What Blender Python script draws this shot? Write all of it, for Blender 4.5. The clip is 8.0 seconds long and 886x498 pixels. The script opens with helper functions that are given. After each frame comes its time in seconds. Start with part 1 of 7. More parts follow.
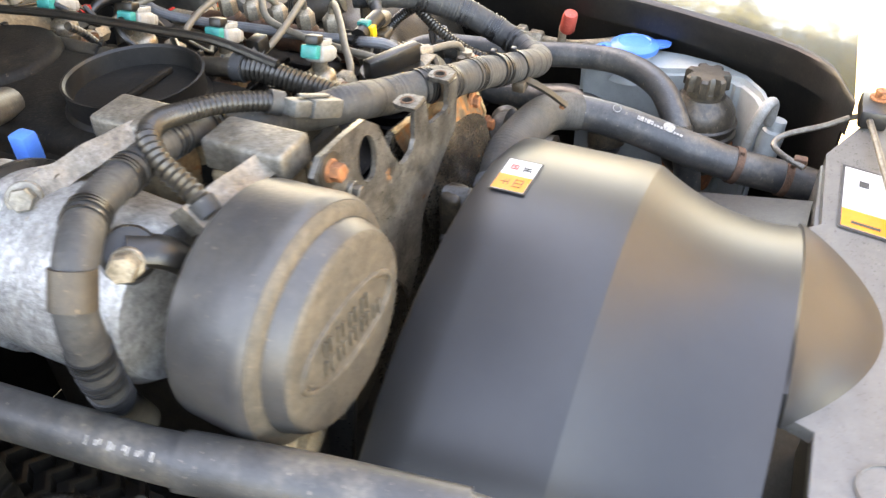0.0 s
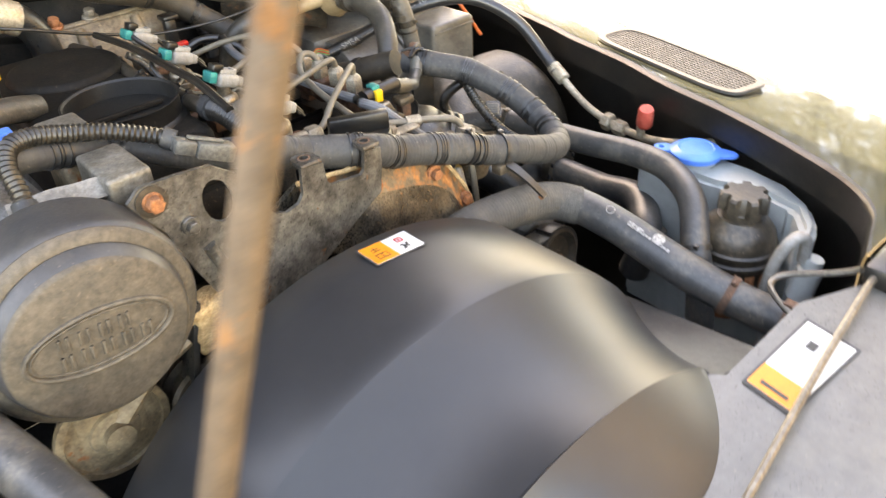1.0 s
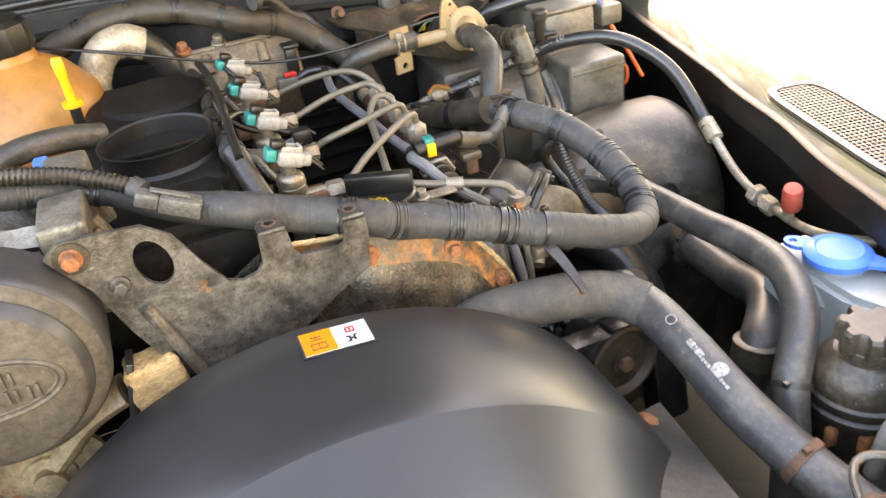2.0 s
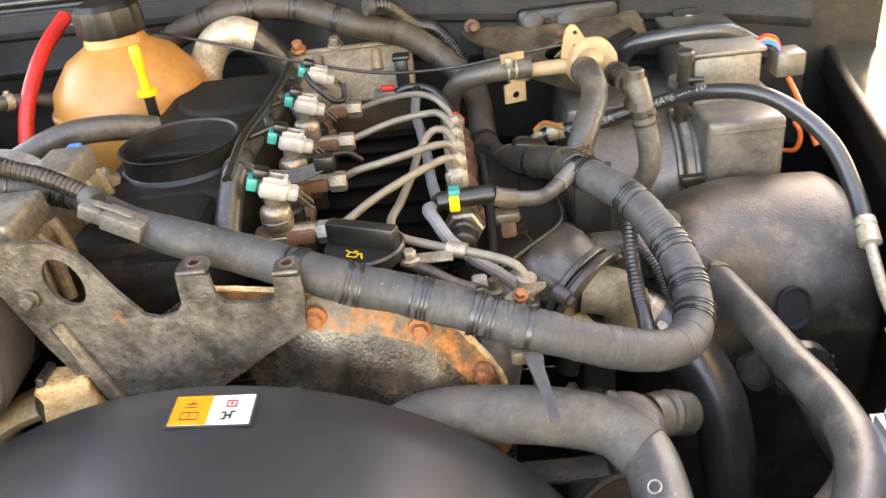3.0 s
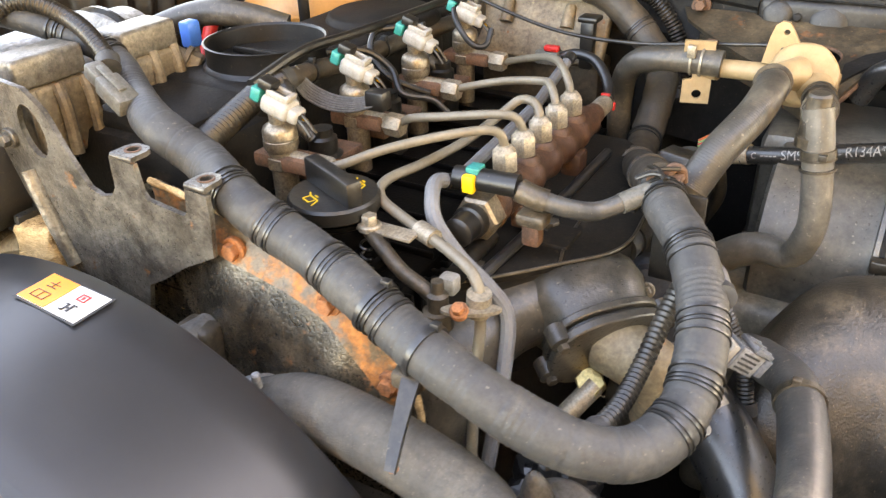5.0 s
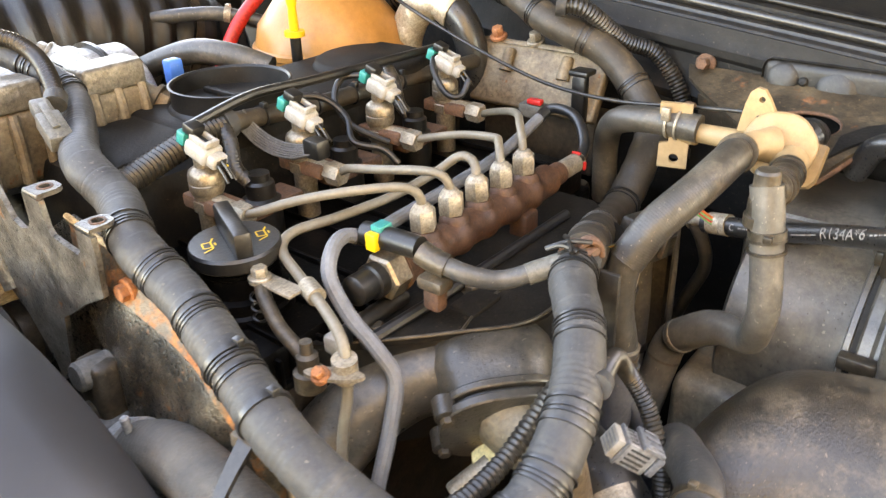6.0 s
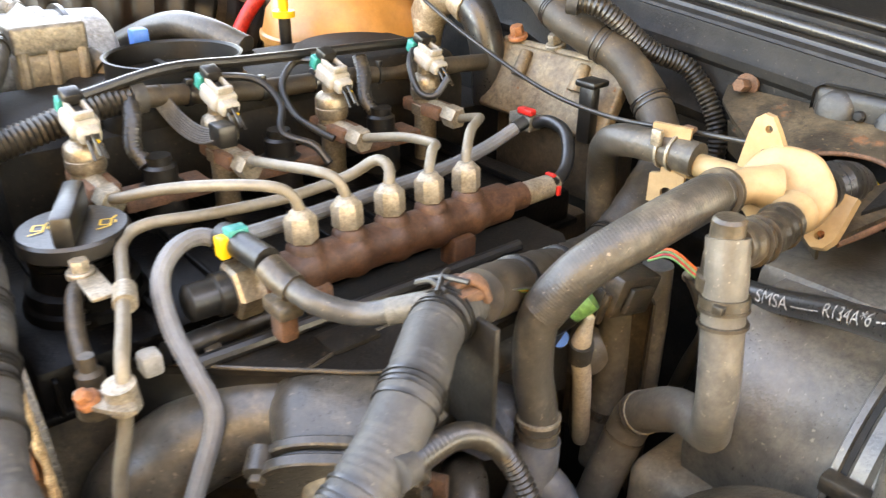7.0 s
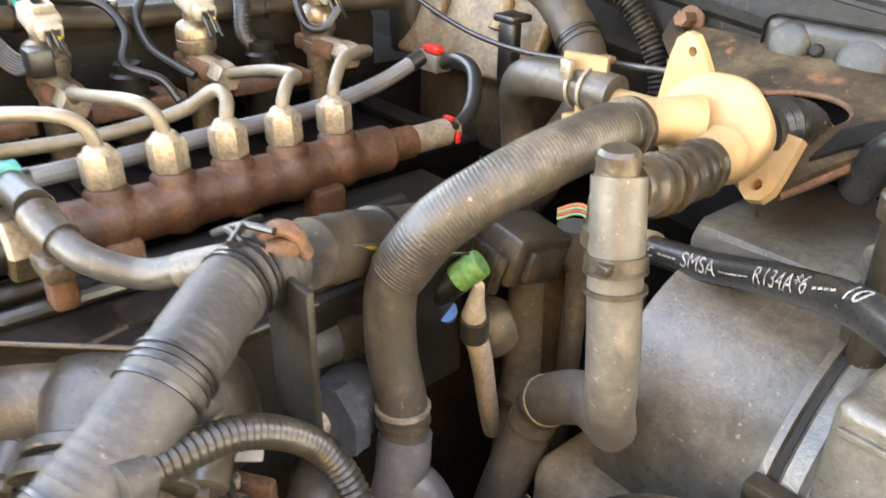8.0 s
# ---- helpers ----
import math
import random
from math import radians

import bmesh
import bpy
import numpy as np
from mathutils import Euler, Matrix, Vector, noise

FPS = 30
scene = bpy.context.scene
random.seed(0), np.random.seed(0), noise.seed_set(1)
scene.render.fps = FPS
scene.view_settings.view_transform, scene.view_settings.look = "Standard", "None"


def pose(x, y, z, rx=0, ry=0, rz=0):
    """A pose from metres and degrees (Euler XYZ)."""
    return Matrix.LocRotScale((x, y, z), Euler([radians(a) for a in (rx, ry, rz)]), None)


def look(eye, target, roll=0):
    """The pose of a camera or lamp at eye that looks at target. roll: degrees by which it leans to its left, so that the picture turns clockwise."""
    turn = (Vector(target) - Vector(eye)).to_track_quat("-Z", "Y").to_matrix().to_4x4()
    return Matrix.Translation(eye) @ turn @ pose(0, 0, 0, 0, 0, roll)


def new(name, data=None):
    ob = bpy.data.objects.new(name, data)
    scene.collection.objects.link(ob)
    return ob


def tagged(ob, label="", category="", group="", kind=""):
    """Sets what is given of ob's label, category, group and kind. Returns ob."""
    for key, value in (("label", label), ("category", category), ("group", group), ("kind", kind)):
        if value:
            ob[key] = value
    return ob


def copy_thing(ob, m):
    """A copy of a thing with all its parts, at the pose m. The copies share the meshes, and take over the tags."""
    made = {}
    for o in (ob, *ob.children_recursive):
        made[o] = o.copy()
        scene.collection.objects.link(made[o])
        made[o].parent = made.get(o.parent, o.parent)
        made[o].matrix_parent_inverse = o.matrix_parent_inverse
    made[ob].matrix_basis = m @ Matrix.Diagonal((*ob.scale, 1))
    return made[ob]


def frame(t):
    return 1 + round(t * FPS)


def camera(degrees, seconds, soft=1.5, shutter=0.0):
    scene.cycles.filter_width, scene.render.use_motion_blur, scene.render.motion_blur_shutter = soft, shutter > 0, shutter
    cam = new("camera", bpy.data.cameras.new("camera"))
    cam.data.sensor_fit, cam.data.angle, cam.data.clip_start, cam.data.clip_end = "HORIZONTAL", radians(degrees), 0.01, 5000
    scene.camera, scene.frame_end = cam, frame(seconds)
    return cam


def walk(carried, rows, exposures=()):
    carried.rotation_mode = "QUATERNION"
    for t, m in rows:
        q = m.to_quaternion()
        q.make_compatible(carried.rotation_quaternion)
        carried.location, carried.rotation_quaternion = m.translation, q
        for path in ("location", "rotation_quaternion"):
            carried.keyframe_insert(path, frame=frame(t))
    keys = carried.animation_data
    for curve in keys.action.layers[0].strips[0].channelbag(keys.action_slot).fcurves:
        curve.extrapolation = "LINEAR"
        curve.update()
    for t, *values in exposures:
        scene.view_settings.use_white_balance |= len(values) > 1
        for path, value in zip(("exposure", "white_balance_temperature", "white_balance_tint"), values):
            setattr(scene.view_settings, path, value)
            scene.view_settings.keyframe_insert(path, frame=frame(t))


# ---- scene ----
cam = camera(59.0, 8.0, soft=1.3, shutter=0.35)
METRES, TILT, LEAN, TURN = 1.65, -39.709, 1.0424, -66.5933
EYE = (-0.6681, -0.4219, 1.402)
ROWS = [
    (0.0, 0.0, 0.0, 0.0, -0.0, 0.0, 0.0),
    (0.5, 0.1193, -0.0172, -0.0033, 10.83, 1.64, -4.83),
    (1.0, 0.1933, 0.0199, 0.0281, 19.32, 1.95, -13.38),
    (1.5, 0.233, 0.0944, 0.0716, 30.5, -0.78, -18.69),
    (2.0, 0.2723, 0.1347, 0.1098, 39.96, -3.66, -21.08),
    (3.5, 0.2846, 0.3282, 0.2281, 74.57, -20.91, -33.9),
    (4.0, 0.2823, 0.3759, 0.2469, 86.92, -28.86, -36.07),
    (4.5, 0.2659, 0.3907, 0.2498, 93.53, -34.16, -37.53),
    (6.0, 0.2235, 0.4697, 0.3217, 108.93, -40.96, -36.38),
    (6.5, 0.186, 0.5101, 0.3297, 117.27, -44.99, -36.03),
    (7.0, 0.1356, 0.5414, 0.344, 123.53, -48.37, -34.73),
    (7.5, 0.0971, 0.5609, 0.3435, 124.38, -49.06, -34.62),
    (8.0, 0.0734, 0.581, 0.33, 123.65, -49.54, -34.99),
]
walk(cam, [(t, pose(*EYE, TILT, LEAN, TURN) @ pose(METRES * x, METRES * y, METRES * z, 90 + pitch, roll, yaw)) for t, x, y, z, yaw, pitch, roll in ROWS],
     exposures=[(0.0, 4.34, 9700, 19), (1.0, 4.10, 10300, 19), (3.0, 4.42, 10300, 20), (6.0, 4.60, 10100, 19), (8.0, 4.93, 9900, 18)])

# ---- light: open sky, high sun behind the raised bonnet ----
SUN_UP, SUN_TURN = 40.0, 14.0          # degrees of height; degrees from the car's rear towards the wing
world = bpy.data.worlds.new("sky")
scene.world = world
world.use_nodes = True
wn, wl = world.node_tree.nodes, world.node_tree.links
sky = wn.new("ShaderNodeTexSky")
sky.sky_type, sky.sun_disc = "NISHITA", False
sky.sun_elevation, sky.sun_rotation = radians(SUN_UP), radians(SUN_TURN)
sky.air_density, sky.dust_density = 1.0, 1.2
wl.new(sky.outputs[0], wn["Background"].inputs[0])
wn["Background"].inputs[1].default_value = 0.15
sun = new("sun", bpy.data.lights.new("sun", "SUN"))
sun.data.energy, sun.data.angle, sun.data.color = 2.4, radians(0.53), (1.0, 0.95, 0.86)
sun_from = Vector((math.sin(radians(SUN_TURN)) * math.cos(radians(SUN_UP)), math.cos(radians(SUN_TURN)) * math.cos(radians(SUN_UP)), math.sin(radians(SUN_UP))))
sun.matrix_basis = look(sun_from * 30, (0, 0, 0))


# ---- materials ----
def mat(name, c1, c2=None, rough=0.5, metal=0.0, scale=30.0, bump=0.15, fine=400.0, dust=0.0, dust_col=(0.30, 0.25, 0.18),
        rust=0.0, rust_col=(0.26, 0.09, 0.03), coat=0.0, trans=0.0, spread=0.18, stretch=None, bump_dist=0.001, ior=1.45, speck=0.68, grit=0.45, warm=1.0):
    """A worn surface: two tones at one scale, fine grain at another, optional dust and rust patches."""
    c1, dust_col = [(v[0] * (1 + 0.07 * warm), v[1], v[2] * (1 - 0.09 * warm)) for v in (c1, dust_col)]
    c2 = (c2[0] * (1 + 0.07 * warm), c2[1], c2[2] * (1 - 0.09 * warm)) if c2 else None
    m = bpy.data.materials.new(name)
    m.use_nodes = True
    n, l = m.node_tree.nodes, m.node_tree.links
    b = n["Principled BSDF"]
    tc = n.new("ShaderNodeTexCoord")
    src = tc.outputs["Object"]
    if stretch:
        mp = n.new("ShaderNodeMapping")
        mp.inputs["Scale"].default_value = stretch
        l.new(src, mp.inputs["Vector"])
        src = mp.outputs[0]

    def noise_at(s, detail=4.0, rgh=0.55):
        t = n.new("ShaderNodeTexNoise")
        t.inputs["Scale"].default_value, t.inputs["Detail"].default_value, t.inputs["Roughness"].default_value = s, detail, rgh
        l.new(src, t.inputs["Vector"])
        return t.outputs["Fac"]

    def ramp(fac, a, z):
        r = n.new("ShaderNodeMapRange")
        r.inputs["From Min"].default_value, r.inputs["From Max"].default_value = a, z
        l.new(fac, r.inputs["Value"])
        return r.outputs[0]

    def mix(fac, a, c):
        x = n.new("ShaderNodeMix")
        x.data_type = "RGBA"
        l.new(fac, x.inputs["Factor"])
        for sock, v in ((x.inputs[6], a), (x.inputs[7], c)):
            if isinstance(v, tuple):
                sock.default_value = (*v, 1)
            else:
                l.new(v, sock)
        return x.outputs[2]

    def math_node(op, x, y=None, z=None, clamp=False):
        q = n.new("ShaderNodeMath")
        q.operation, q.use_clamp = op, clamp
        for k, v in enumerate((x, y, z)):
            if v is None:
                continue
            if isinstance(v, (int, float)):
                q.inputs[k].default_value = v
            else:
                l.new(v, q.inputs[k])
        return q.outputs[0]

    big, small = noise_at(scale, 7.0, 0.62), noise_at(fine, 3.0, 0.6)
    c2 = c2 or tuple(0.7 * v for v in c1)
    col = mix(ramp(big, 0.38, 0.62), c1, c2)
    grime = n.new("ShaderNodeMix")
    grime.data_type, grime.blend_type = "RGBA", "MULTIPLY"
    grime.inputs["Factor"].default_value = 1.0 if bump else 0.0
    tone = n.new("ShaderNodeMapRange")
    tone.inputs["From Min"].default_value, tone.inputs["From Max"].default_value = 0.32, 0.68
    tone.inputs["To Min"].default_value, tone.inputs["To Max"].default_value = 1.0 - grit, 1.0 + grit * 0.7
    l.new(noise_at(scale * 5.5, 6.0, 0.72), tone.inputs["Value"])
    l.new(col, grime.inputs[6])
    l.new(tone.outputs[0], grime.inputs[7])
    col = grime.outputs[2]
    rough_out, metal_out = math_node("MULTIPLY_ADD", small, spread, rough - spread / 2), None
    if dust:
        film = ramp(noise_at(scale * 0.55, 8.0, 0.68), 0.66 - 0.34 * dust, 0.80 - 0.2 * dust)
        grain = ramp(noise_at(fine * 0.45, 5.0, 0.7), 0.30, 0.62)
        amount = math_node("MULTIPLY", math_node("MULTIPLY", film, grain), min(0.95, 0.28 + 0.5 * dust))
        specks = math_node("MULTIPLY", ramp(noise_at(fine * 0.8, 2.0, 0.5), speck, speck + 0.05), 0.3 + 0.5 * dust)
        amount = math_node("MAXIMUM", amount, specks)
        col = mix(amount, col, dust_col)
        rough_out = math_node("MULTIPLY_ADD", amount, 0.25, rough_out, True)
    if rust:
        rf = ramp(noise_at(scale * 1.3, 9.0, 0.68), 0.66 - 0.3 * rust, 0.71 - 0.2 * rust)
        shade = mix(ramp(noise_at(scale * 6, 4.0, 0.6), 0.35, 0.65), rust_col, tuple(0.5 * v for v in rust_col))
        col = mix(rf, col, shade)
        rough_out = math_node("MULTIPLY_ADD", rf, 0.4, rough_out, True)
        if metal:
            metal_out = math_node("MULTIPLY_ADD", rf, -metal, metal, True)
    l.new(col, b.inputs["Base Color"])
    l.new(rough_out, b.inputs["Roughness"])
    if metal_out:
        l.new(metal_out, b.inputs["Metallic"])
    else:
        b.inputs["Metallic"].default_value = metal
    b.inputs["Coat Weight"].default_value, b.inputs["Coat Roughness"].default_value = coat, 0.06
    b.inputs["Transmission Weight"].default_value = trans
    b.inputs["IOR"].default_value = ior
    if bump:
        bp = n.new("ShaderNodeBump")
        bp.inputs["Strength"].default_value, bp.inputs["Distance"].default_value = bump, bump_dist
        l.new(small, bp.inputs["Height"])
        l.new(bp.outputs[0], b.inputs["Normal"])
    return m


PLASTIC = mat("black plastic", (0.007, 0.0068, 0.0065), (0.014, 0.0125, 0.0105), 0.36, dust=0.16, dust_col=(0.10, 0.08, 0.055), scale=34, ior=1.5, warm=0.6)
PLASTIC_OLD = mat("dusty black plastic", (0.0165, 0.015, 0.01275), (0.0345, 0.02925, 0.0225), 0.34, dust=0.55, dust_col=(0.21, 0.165, 0.11), scale=30, ior=1.52, bump=0.4)
COVER = mat("oily black cover", (0.002, 0.002, 0.002), (0.0035, 0.003, 0.003), 0.34, dust=0.03, dust_col=(0.06, 0.05, 0.035), scale=60, bump=0.25, ior=1.16)
COWL = mat("satin black cowl", (0.016, 0.0165, 0.018), (0.020, 0.020, 0.0205), 0.38, scale=9, bump=0.004, fine=700, spread=0.03, dust=0.05, dust_col=(0.16, 0.15, 0.14), ior=1.48, speck=0.775, bump_dist=0.0002, grit=0.08, warm=0.0)
RUBBER = mat("rubber hose", (0.02981, 0.02898, 0.02732), (0.05134, 0.04802, 0.04306), 0.42, dust=0.5, dust_col=(0.25, 0.20, 0.14), scale=34, ior=1.55, bump=0.3, grit=0.25, warm=-0.5)
RUBBER_NEW = mat("black rubber", (0.015, 0.015, 0.015), (0.025, 0.024, 0.022), 0.3, scale=30, dust=0.22, dust_col=(0.14, 0.12, 0.09), ior=1.6, grit=0.25, warm=0.2)
CLOTH = mat("woven hose cover", (0.0496, 0.0448, 0.0384), (0.08, 0.0688, 0.0544), 0.7, scale=30, bump=0.5, fine=900, dust=0.4, dust_col=(0.24, 0.20, 0.14), grit=0.25, warm=-0.5)
TAPE = mat("loom tape", (0.030, 0.0295, 0.029), (0.046, 0.044, 0.040), 0.58, scale=50, dust=0.4, dust_col=(0.17, 0.145, 0.11), bump=0.35, ior=1.45, grit=0.25, warm=-0.3)
CONDUIT = mat("corrugated conduit", (0.01403, 0.01275, 0.01147), (0.02678, 0.02359, 0.01912), 0.33, scale=45, dust=0.35, dust_col=(0.17, 0.14, 0.10), ior=1.5, warm=0.6)
BRAID = mat("grey braid", (0.1445, 0.1462, 0.1487), (0.1148, 0.1156, 0.1173), 0.5, scale=60, bump=0.3, fine=1200, warm=0.0, grit=0.1)
PIPE = mat("dull steel pipe", (0.1592, 0.1462, 0.1209), (0.1268, 0.1149, 0.09319), 0.45, metal=0.2, scale=70, dust=0.2, dust_col=(0.26, 0.22, 0.16), grit=0.12)
ZINC = mat("dull zinc plated steel", (0.32, 0.2944, 0.2496), (0.2176, 0.1952, 0.1568), 0.45, metal=0.45, scale=90, dust=0.4, dust_col=(0.27, 0.21, 0.14))
NICKEL = mat("bright nickel", (0.2842, 0.2543, 0.2094), (0.202, 0.1758, 0.1384), 0.36, metal=0.7, scale=80, dust=0.35, dust_col=(0.26, 0.20, 0.13))
RAIL = mat("brown rusted rail", (0.048, 0.0248, 0.0168), (0.084, 0.0448, 0.0296), 0.48, metal=0.15, scale=60, bump=0.4, dust=0.3, dust_col=(0.17, 0.105, 0.07), warm=1.7)
RUST = mat("rusted steel", (0.36, 0.14, 0.055), (0.17, 0.072, 0.036), 0.8, scale=90, bump=0.5, fine=600, dust=0.25, dust_col=(0.42, 0.24, 0.13))
RUST_DARK = mat("dark rusted steel", (0.13, 0.068, 0.042), (0.075, 0.045, 0.031), 0.75, scale=70, bump=0.5, fine=600, dust=0.25, dust_col=(0.26, 0.14, 0.075))
COVER_RUST = mat("rusty painted cover", (0.032, 0.0288, 0.0248), (0.108, 0.096, 0.0768), 0.28, metal=0.55, scale=34, rust=0.15, rust_col=(0.36, 0.145, 0.05), dust=0.32, dust_col=(0.22, 0.185, 0.135), bump=0.7, ior=1.55)
COVER_RIM = mat("rust stained cover rim", (0.055, 0.045, 0.034), (0.15, 0.115, 0.075), 0.38, metal=0.15, scale=34, rust=0.62, rust_col=(0.42, 0.165, 0.05), dust=0.3, dust_col=(0.26, 0.20, 0.13), bump=0.7)
BRACKET = mat("grimy steel bracket", (0.1725, 0.161, 0.1403), (0.06325, 0.0575, 0.04945), 0.30, metal=0.5, scale=44, rust=0.10, rust_col=(0.24, 0.10, 0.035), dust=0.28, dust_col=(0.22, 0.195, 0.155), bump=0.6, warm=0.2)
CAST = mat("cast aluminium", (0.1278, 0.1127, 0.08832), (0.07514, 0.06464, 0.04809), 0.55, metal=0.35, scale=44, dust=0.5, dust_col=(0.33, 0.25, 0.15), bump=0.8, fine=260)
CAP_GREY = mat("dusty grey cover", (0.034, 0.034, 0.035), (0.048, 0.045, 0.041), 0.42, scale=22, dust=0.14, dust_col=(0.20, 0.16, 0.11), ior=1.55, grit=0.2, warm=0.2)
CAP_FACE = mat("mud dusted face", (0.090, 0.076, 0.058), (0.056, 0.049, 0.039), 0.55, scale=30, dust=0.4, dust_col=(0.165, 0.135, 0.098), bump=0.45, warm=0.5)
CREAM = mat("cream plastic", (0.345, 0.242, 0.132), (0.285, 0.192, 0.098), 0.48, scale=26, dust=0.22, dust_col=(0.28, 0.195, 0.10), bump=0.1, grit=0.15, warm=0.3)
TANK = mat("amber tank plastic", (0.3855, 0.1861, 0.0565), (0.3257, 0.1529, 0.0432), 0.36, scale=10, dust=0.18, dust_col=(0.36, 0.2, 0.09), grit=0.2)
WHITE = mat("aged white plastic", (0.31, 0.295, 0.265), (0.235, 0.218, 0.188), 0.42, scale=110, dust=0.28, dust_col=(0.24, 0.195, 0.14), grit=0.2, warm=0.0)
DIRTY_WHITE = mat("dirty white sleeve", (0.58, 0.53, 0.46), (0.46, 0.41, 0.34), 0.6, scale=70, dust=0.35, dust_col=(0.25, 0.20, 0.15), grit=0.3, warm=0.0)
TEAL = mat("teal plastic", (0.0, 0.22, 0.19), (0.0, 0.16, 0.14), 0.4, scale=80, bump=0.05, grit=0.08, warm=0.0)
YELLOW = mat("yellow plastic", (0.72, 0.43, 0.02), (0.64, 0.37, 0.02), 0.4, scale=40, bump=0.05, grit=0.08, warm=0.0)
ORANGE = mat("orange print", (0.70, 0.22, 0.012), (0.64, 0.195, 0.012), 0.35, scale=60, bump=0.03, grit=0.08, warm=0.0)
PAPER = mat("white label", (0.6, 0.585, 0.555), (0.54, 0.525, 0.495), 0.35, scale=40, bump=0.03, grit=0.08, warm=0.0)
INK = mat("black print", (0.02, 0.02, 0.02), (0.03, 0.03, 0.03), 0.5, bump=0.0, warm=0.0)
RED = mat("red plastic", (0.55, 0.025, 0.02), (0.42, 0.02, 0.02), 0.4, scale=50, bump=0.05, warm=0.0)
RED_CAP = mat("faded red cap", (0.46, 0.075, 0.05), (0.38, 0.055, 0.04), 0.55, scale=60, dust=0.3, dust_col=(0.5, 0.25, 0.2), grit=0.2)
BLUE = mat("blue plastic", (0.04, 0.20, 0.62), (0.035, 0.17, 0.55), 0.38, scale=40, dust=0.15, dust_col=(0.2, 0.3, 0.5), grit=0.08, warm=0.0)
GREEN = mat("green plastic", (0.14, 0.32, 0.10), (0.11, 0.26, 0.08), 0.4, scale=50, warm=0.0)
BOTTLE = mat("milky washer bottle", (0.40, 0.43, 0.42), (0.33, 0.35, 0.33), 0.32, scale=9, dust=0.12, dust_col=(0.24, 0.22, 0.17), warm=0.0, grit=0.1, bump=0.05, spread=0.06)
STRUT = mat("dull grey strut", (0.050, 0.047, 0.043), (0.034, 0.032, 0.029), 0.45, scale=26, dust=0.35, dust_col=(0.13, 0.11, 0.085), warm=0.0)
COPPER = mat("copper coloured rust", (0.42, 0.19, 0.10), (0.28, 0.12, 0.06), 0.55, scale=120, metal=0.2, dust=0.3, dust_col=(0.44, 0.27, 0.17))
VENT = mat("dark grey vent plastic", (0.045, 0.046, 0.047), (0.036, 0.036, 0.036), 0.45, scale=60, dust=0.2, dust_col=(0.12, 0.11, 0.09), warm=0.0)
WALL = mat("black inner wing paint", (0.0065, 0.0058, 0.005), (0.013, 0.011, 0.009), 0.42, scale=22, dust=0.2, dust_col=(0.07, 0.055, 0.038), bump=0.25, warm=0.5)
PAINT = mat("dark green car paint", (0.026, 0.030, 0.022), (0.032, 0.036, 0.026), 0.2, coat=1.0, scale=6, bump=0.0, spread=0.06, grit=0.08, warm=0.0)
BODY = mat("black inner bodywork", (0.007, 0.0063, 0.00525), (0.0154, 0.0126, 0.0098), 0.68, scale=16, dust=0.35, dust_col=(0.085, 0.066, 0.043), bump=0.3)
MOULD = mat("matt moulded housing", (0.028, 0.0262, 0.0232), (0.115, 0.104, 0.086), 0.30, scale=11, dust=0.58, dust_col=(0.28, 0.245, 0.19), bump=0.45, ior=1.6, grit=0.35, warm=0.2)
ARCH = mat("dusty wheel arch", (0.01673, 0.01405, 0.01038), (0.03179, 0.02577, 0.01839), 0.36, scale=40, dust=0.55, dust_col=(0.21, 0.165, 0.11), bump=0.7, fine=500, ior=1.6, grit=0.25)
GREY_PANEL = mat("grey slam panel", (0.102, 0.099, 0.092), (0.118, 0.113, 0.104), 0.3, scale=9, dust=0.25, dust_col=(0.21, 0.19, 0.15), grit=0.2, warm=0.3, bump=0.05)
ALU_FLUTE = mat("foil sleeve", (0.448, 0.408, 0.336), (0.32, 0.28, 0.216), 0.4, metal=0.35, scale=60, dust=0.35, dust_col=(0.30, 0.235, 0.15))
TAN = mat("torn tan foam", (0.55, 0.40, 0.22), (0.36, 0.24, 0.12), 0.9, scale=60, bump=0.8, fine=300, stretch=(1, 1, 3), bump_dist=0.003)
TANCAST = mat("tan stained casting", (0.198, 0.159, 0.105), (0.12, 0.09, 0.057), 0.5, metal=0.15, scale=40, dust=0.5, dust_col=(0.36, 0.265, 0.155), bump=0.7, fine=260, rust=0.12, warm=0.5)
LINER = mat("matt black underside", (0.010, 0.010, 0.010), (0.014, 0.014, 0.013), 0.8, scale=20, warm=0.0)
BULK = mat("dusty bulkhead paint", (0.0065, 0.0066, 0.0066), (0.013, 0.0125, 0.0115), 0.58, scale=14, dust=0.36, dust_col=(0.075, 0.065, 0.051), bump=0.5, warm=0.2, ior=1.32)
GREYP = mat("blue grey plastic", (0.22, 0.225, 0.23), (0.17, 0.17, 0.168), 0.42, scale=60, dust=0.3, dust_col=(0.27, 0.23, 0.17), warm=0.0)
OLIVE = mat("olive grey plastic", (0.12, 0.118, 0.105), (0.09, 0.087, 0.075), 0.42, scale=60, dust=0.25, dust_col=(0.22, 0.20, 0.155), warm=0.3)
NECK = mat("black moulded neck", (0.0065, 0.0062, 0.006), (0.011, 0.0102, 0.009), 0.46, dust=0.14, dust_col=(0.08, 0.065, 0.048), scale=34, ior=1.42, warm=0.4)
INTAKE = mat("dust filmed intake plastic", (0.0055, 0.0048, 0.004), (0.011, 0.0092, 0.007), 0.66, dust=0.32, dust_col=(0.085, 0.067, 0.047), scale=40, ior=1.28, bump=0.4)
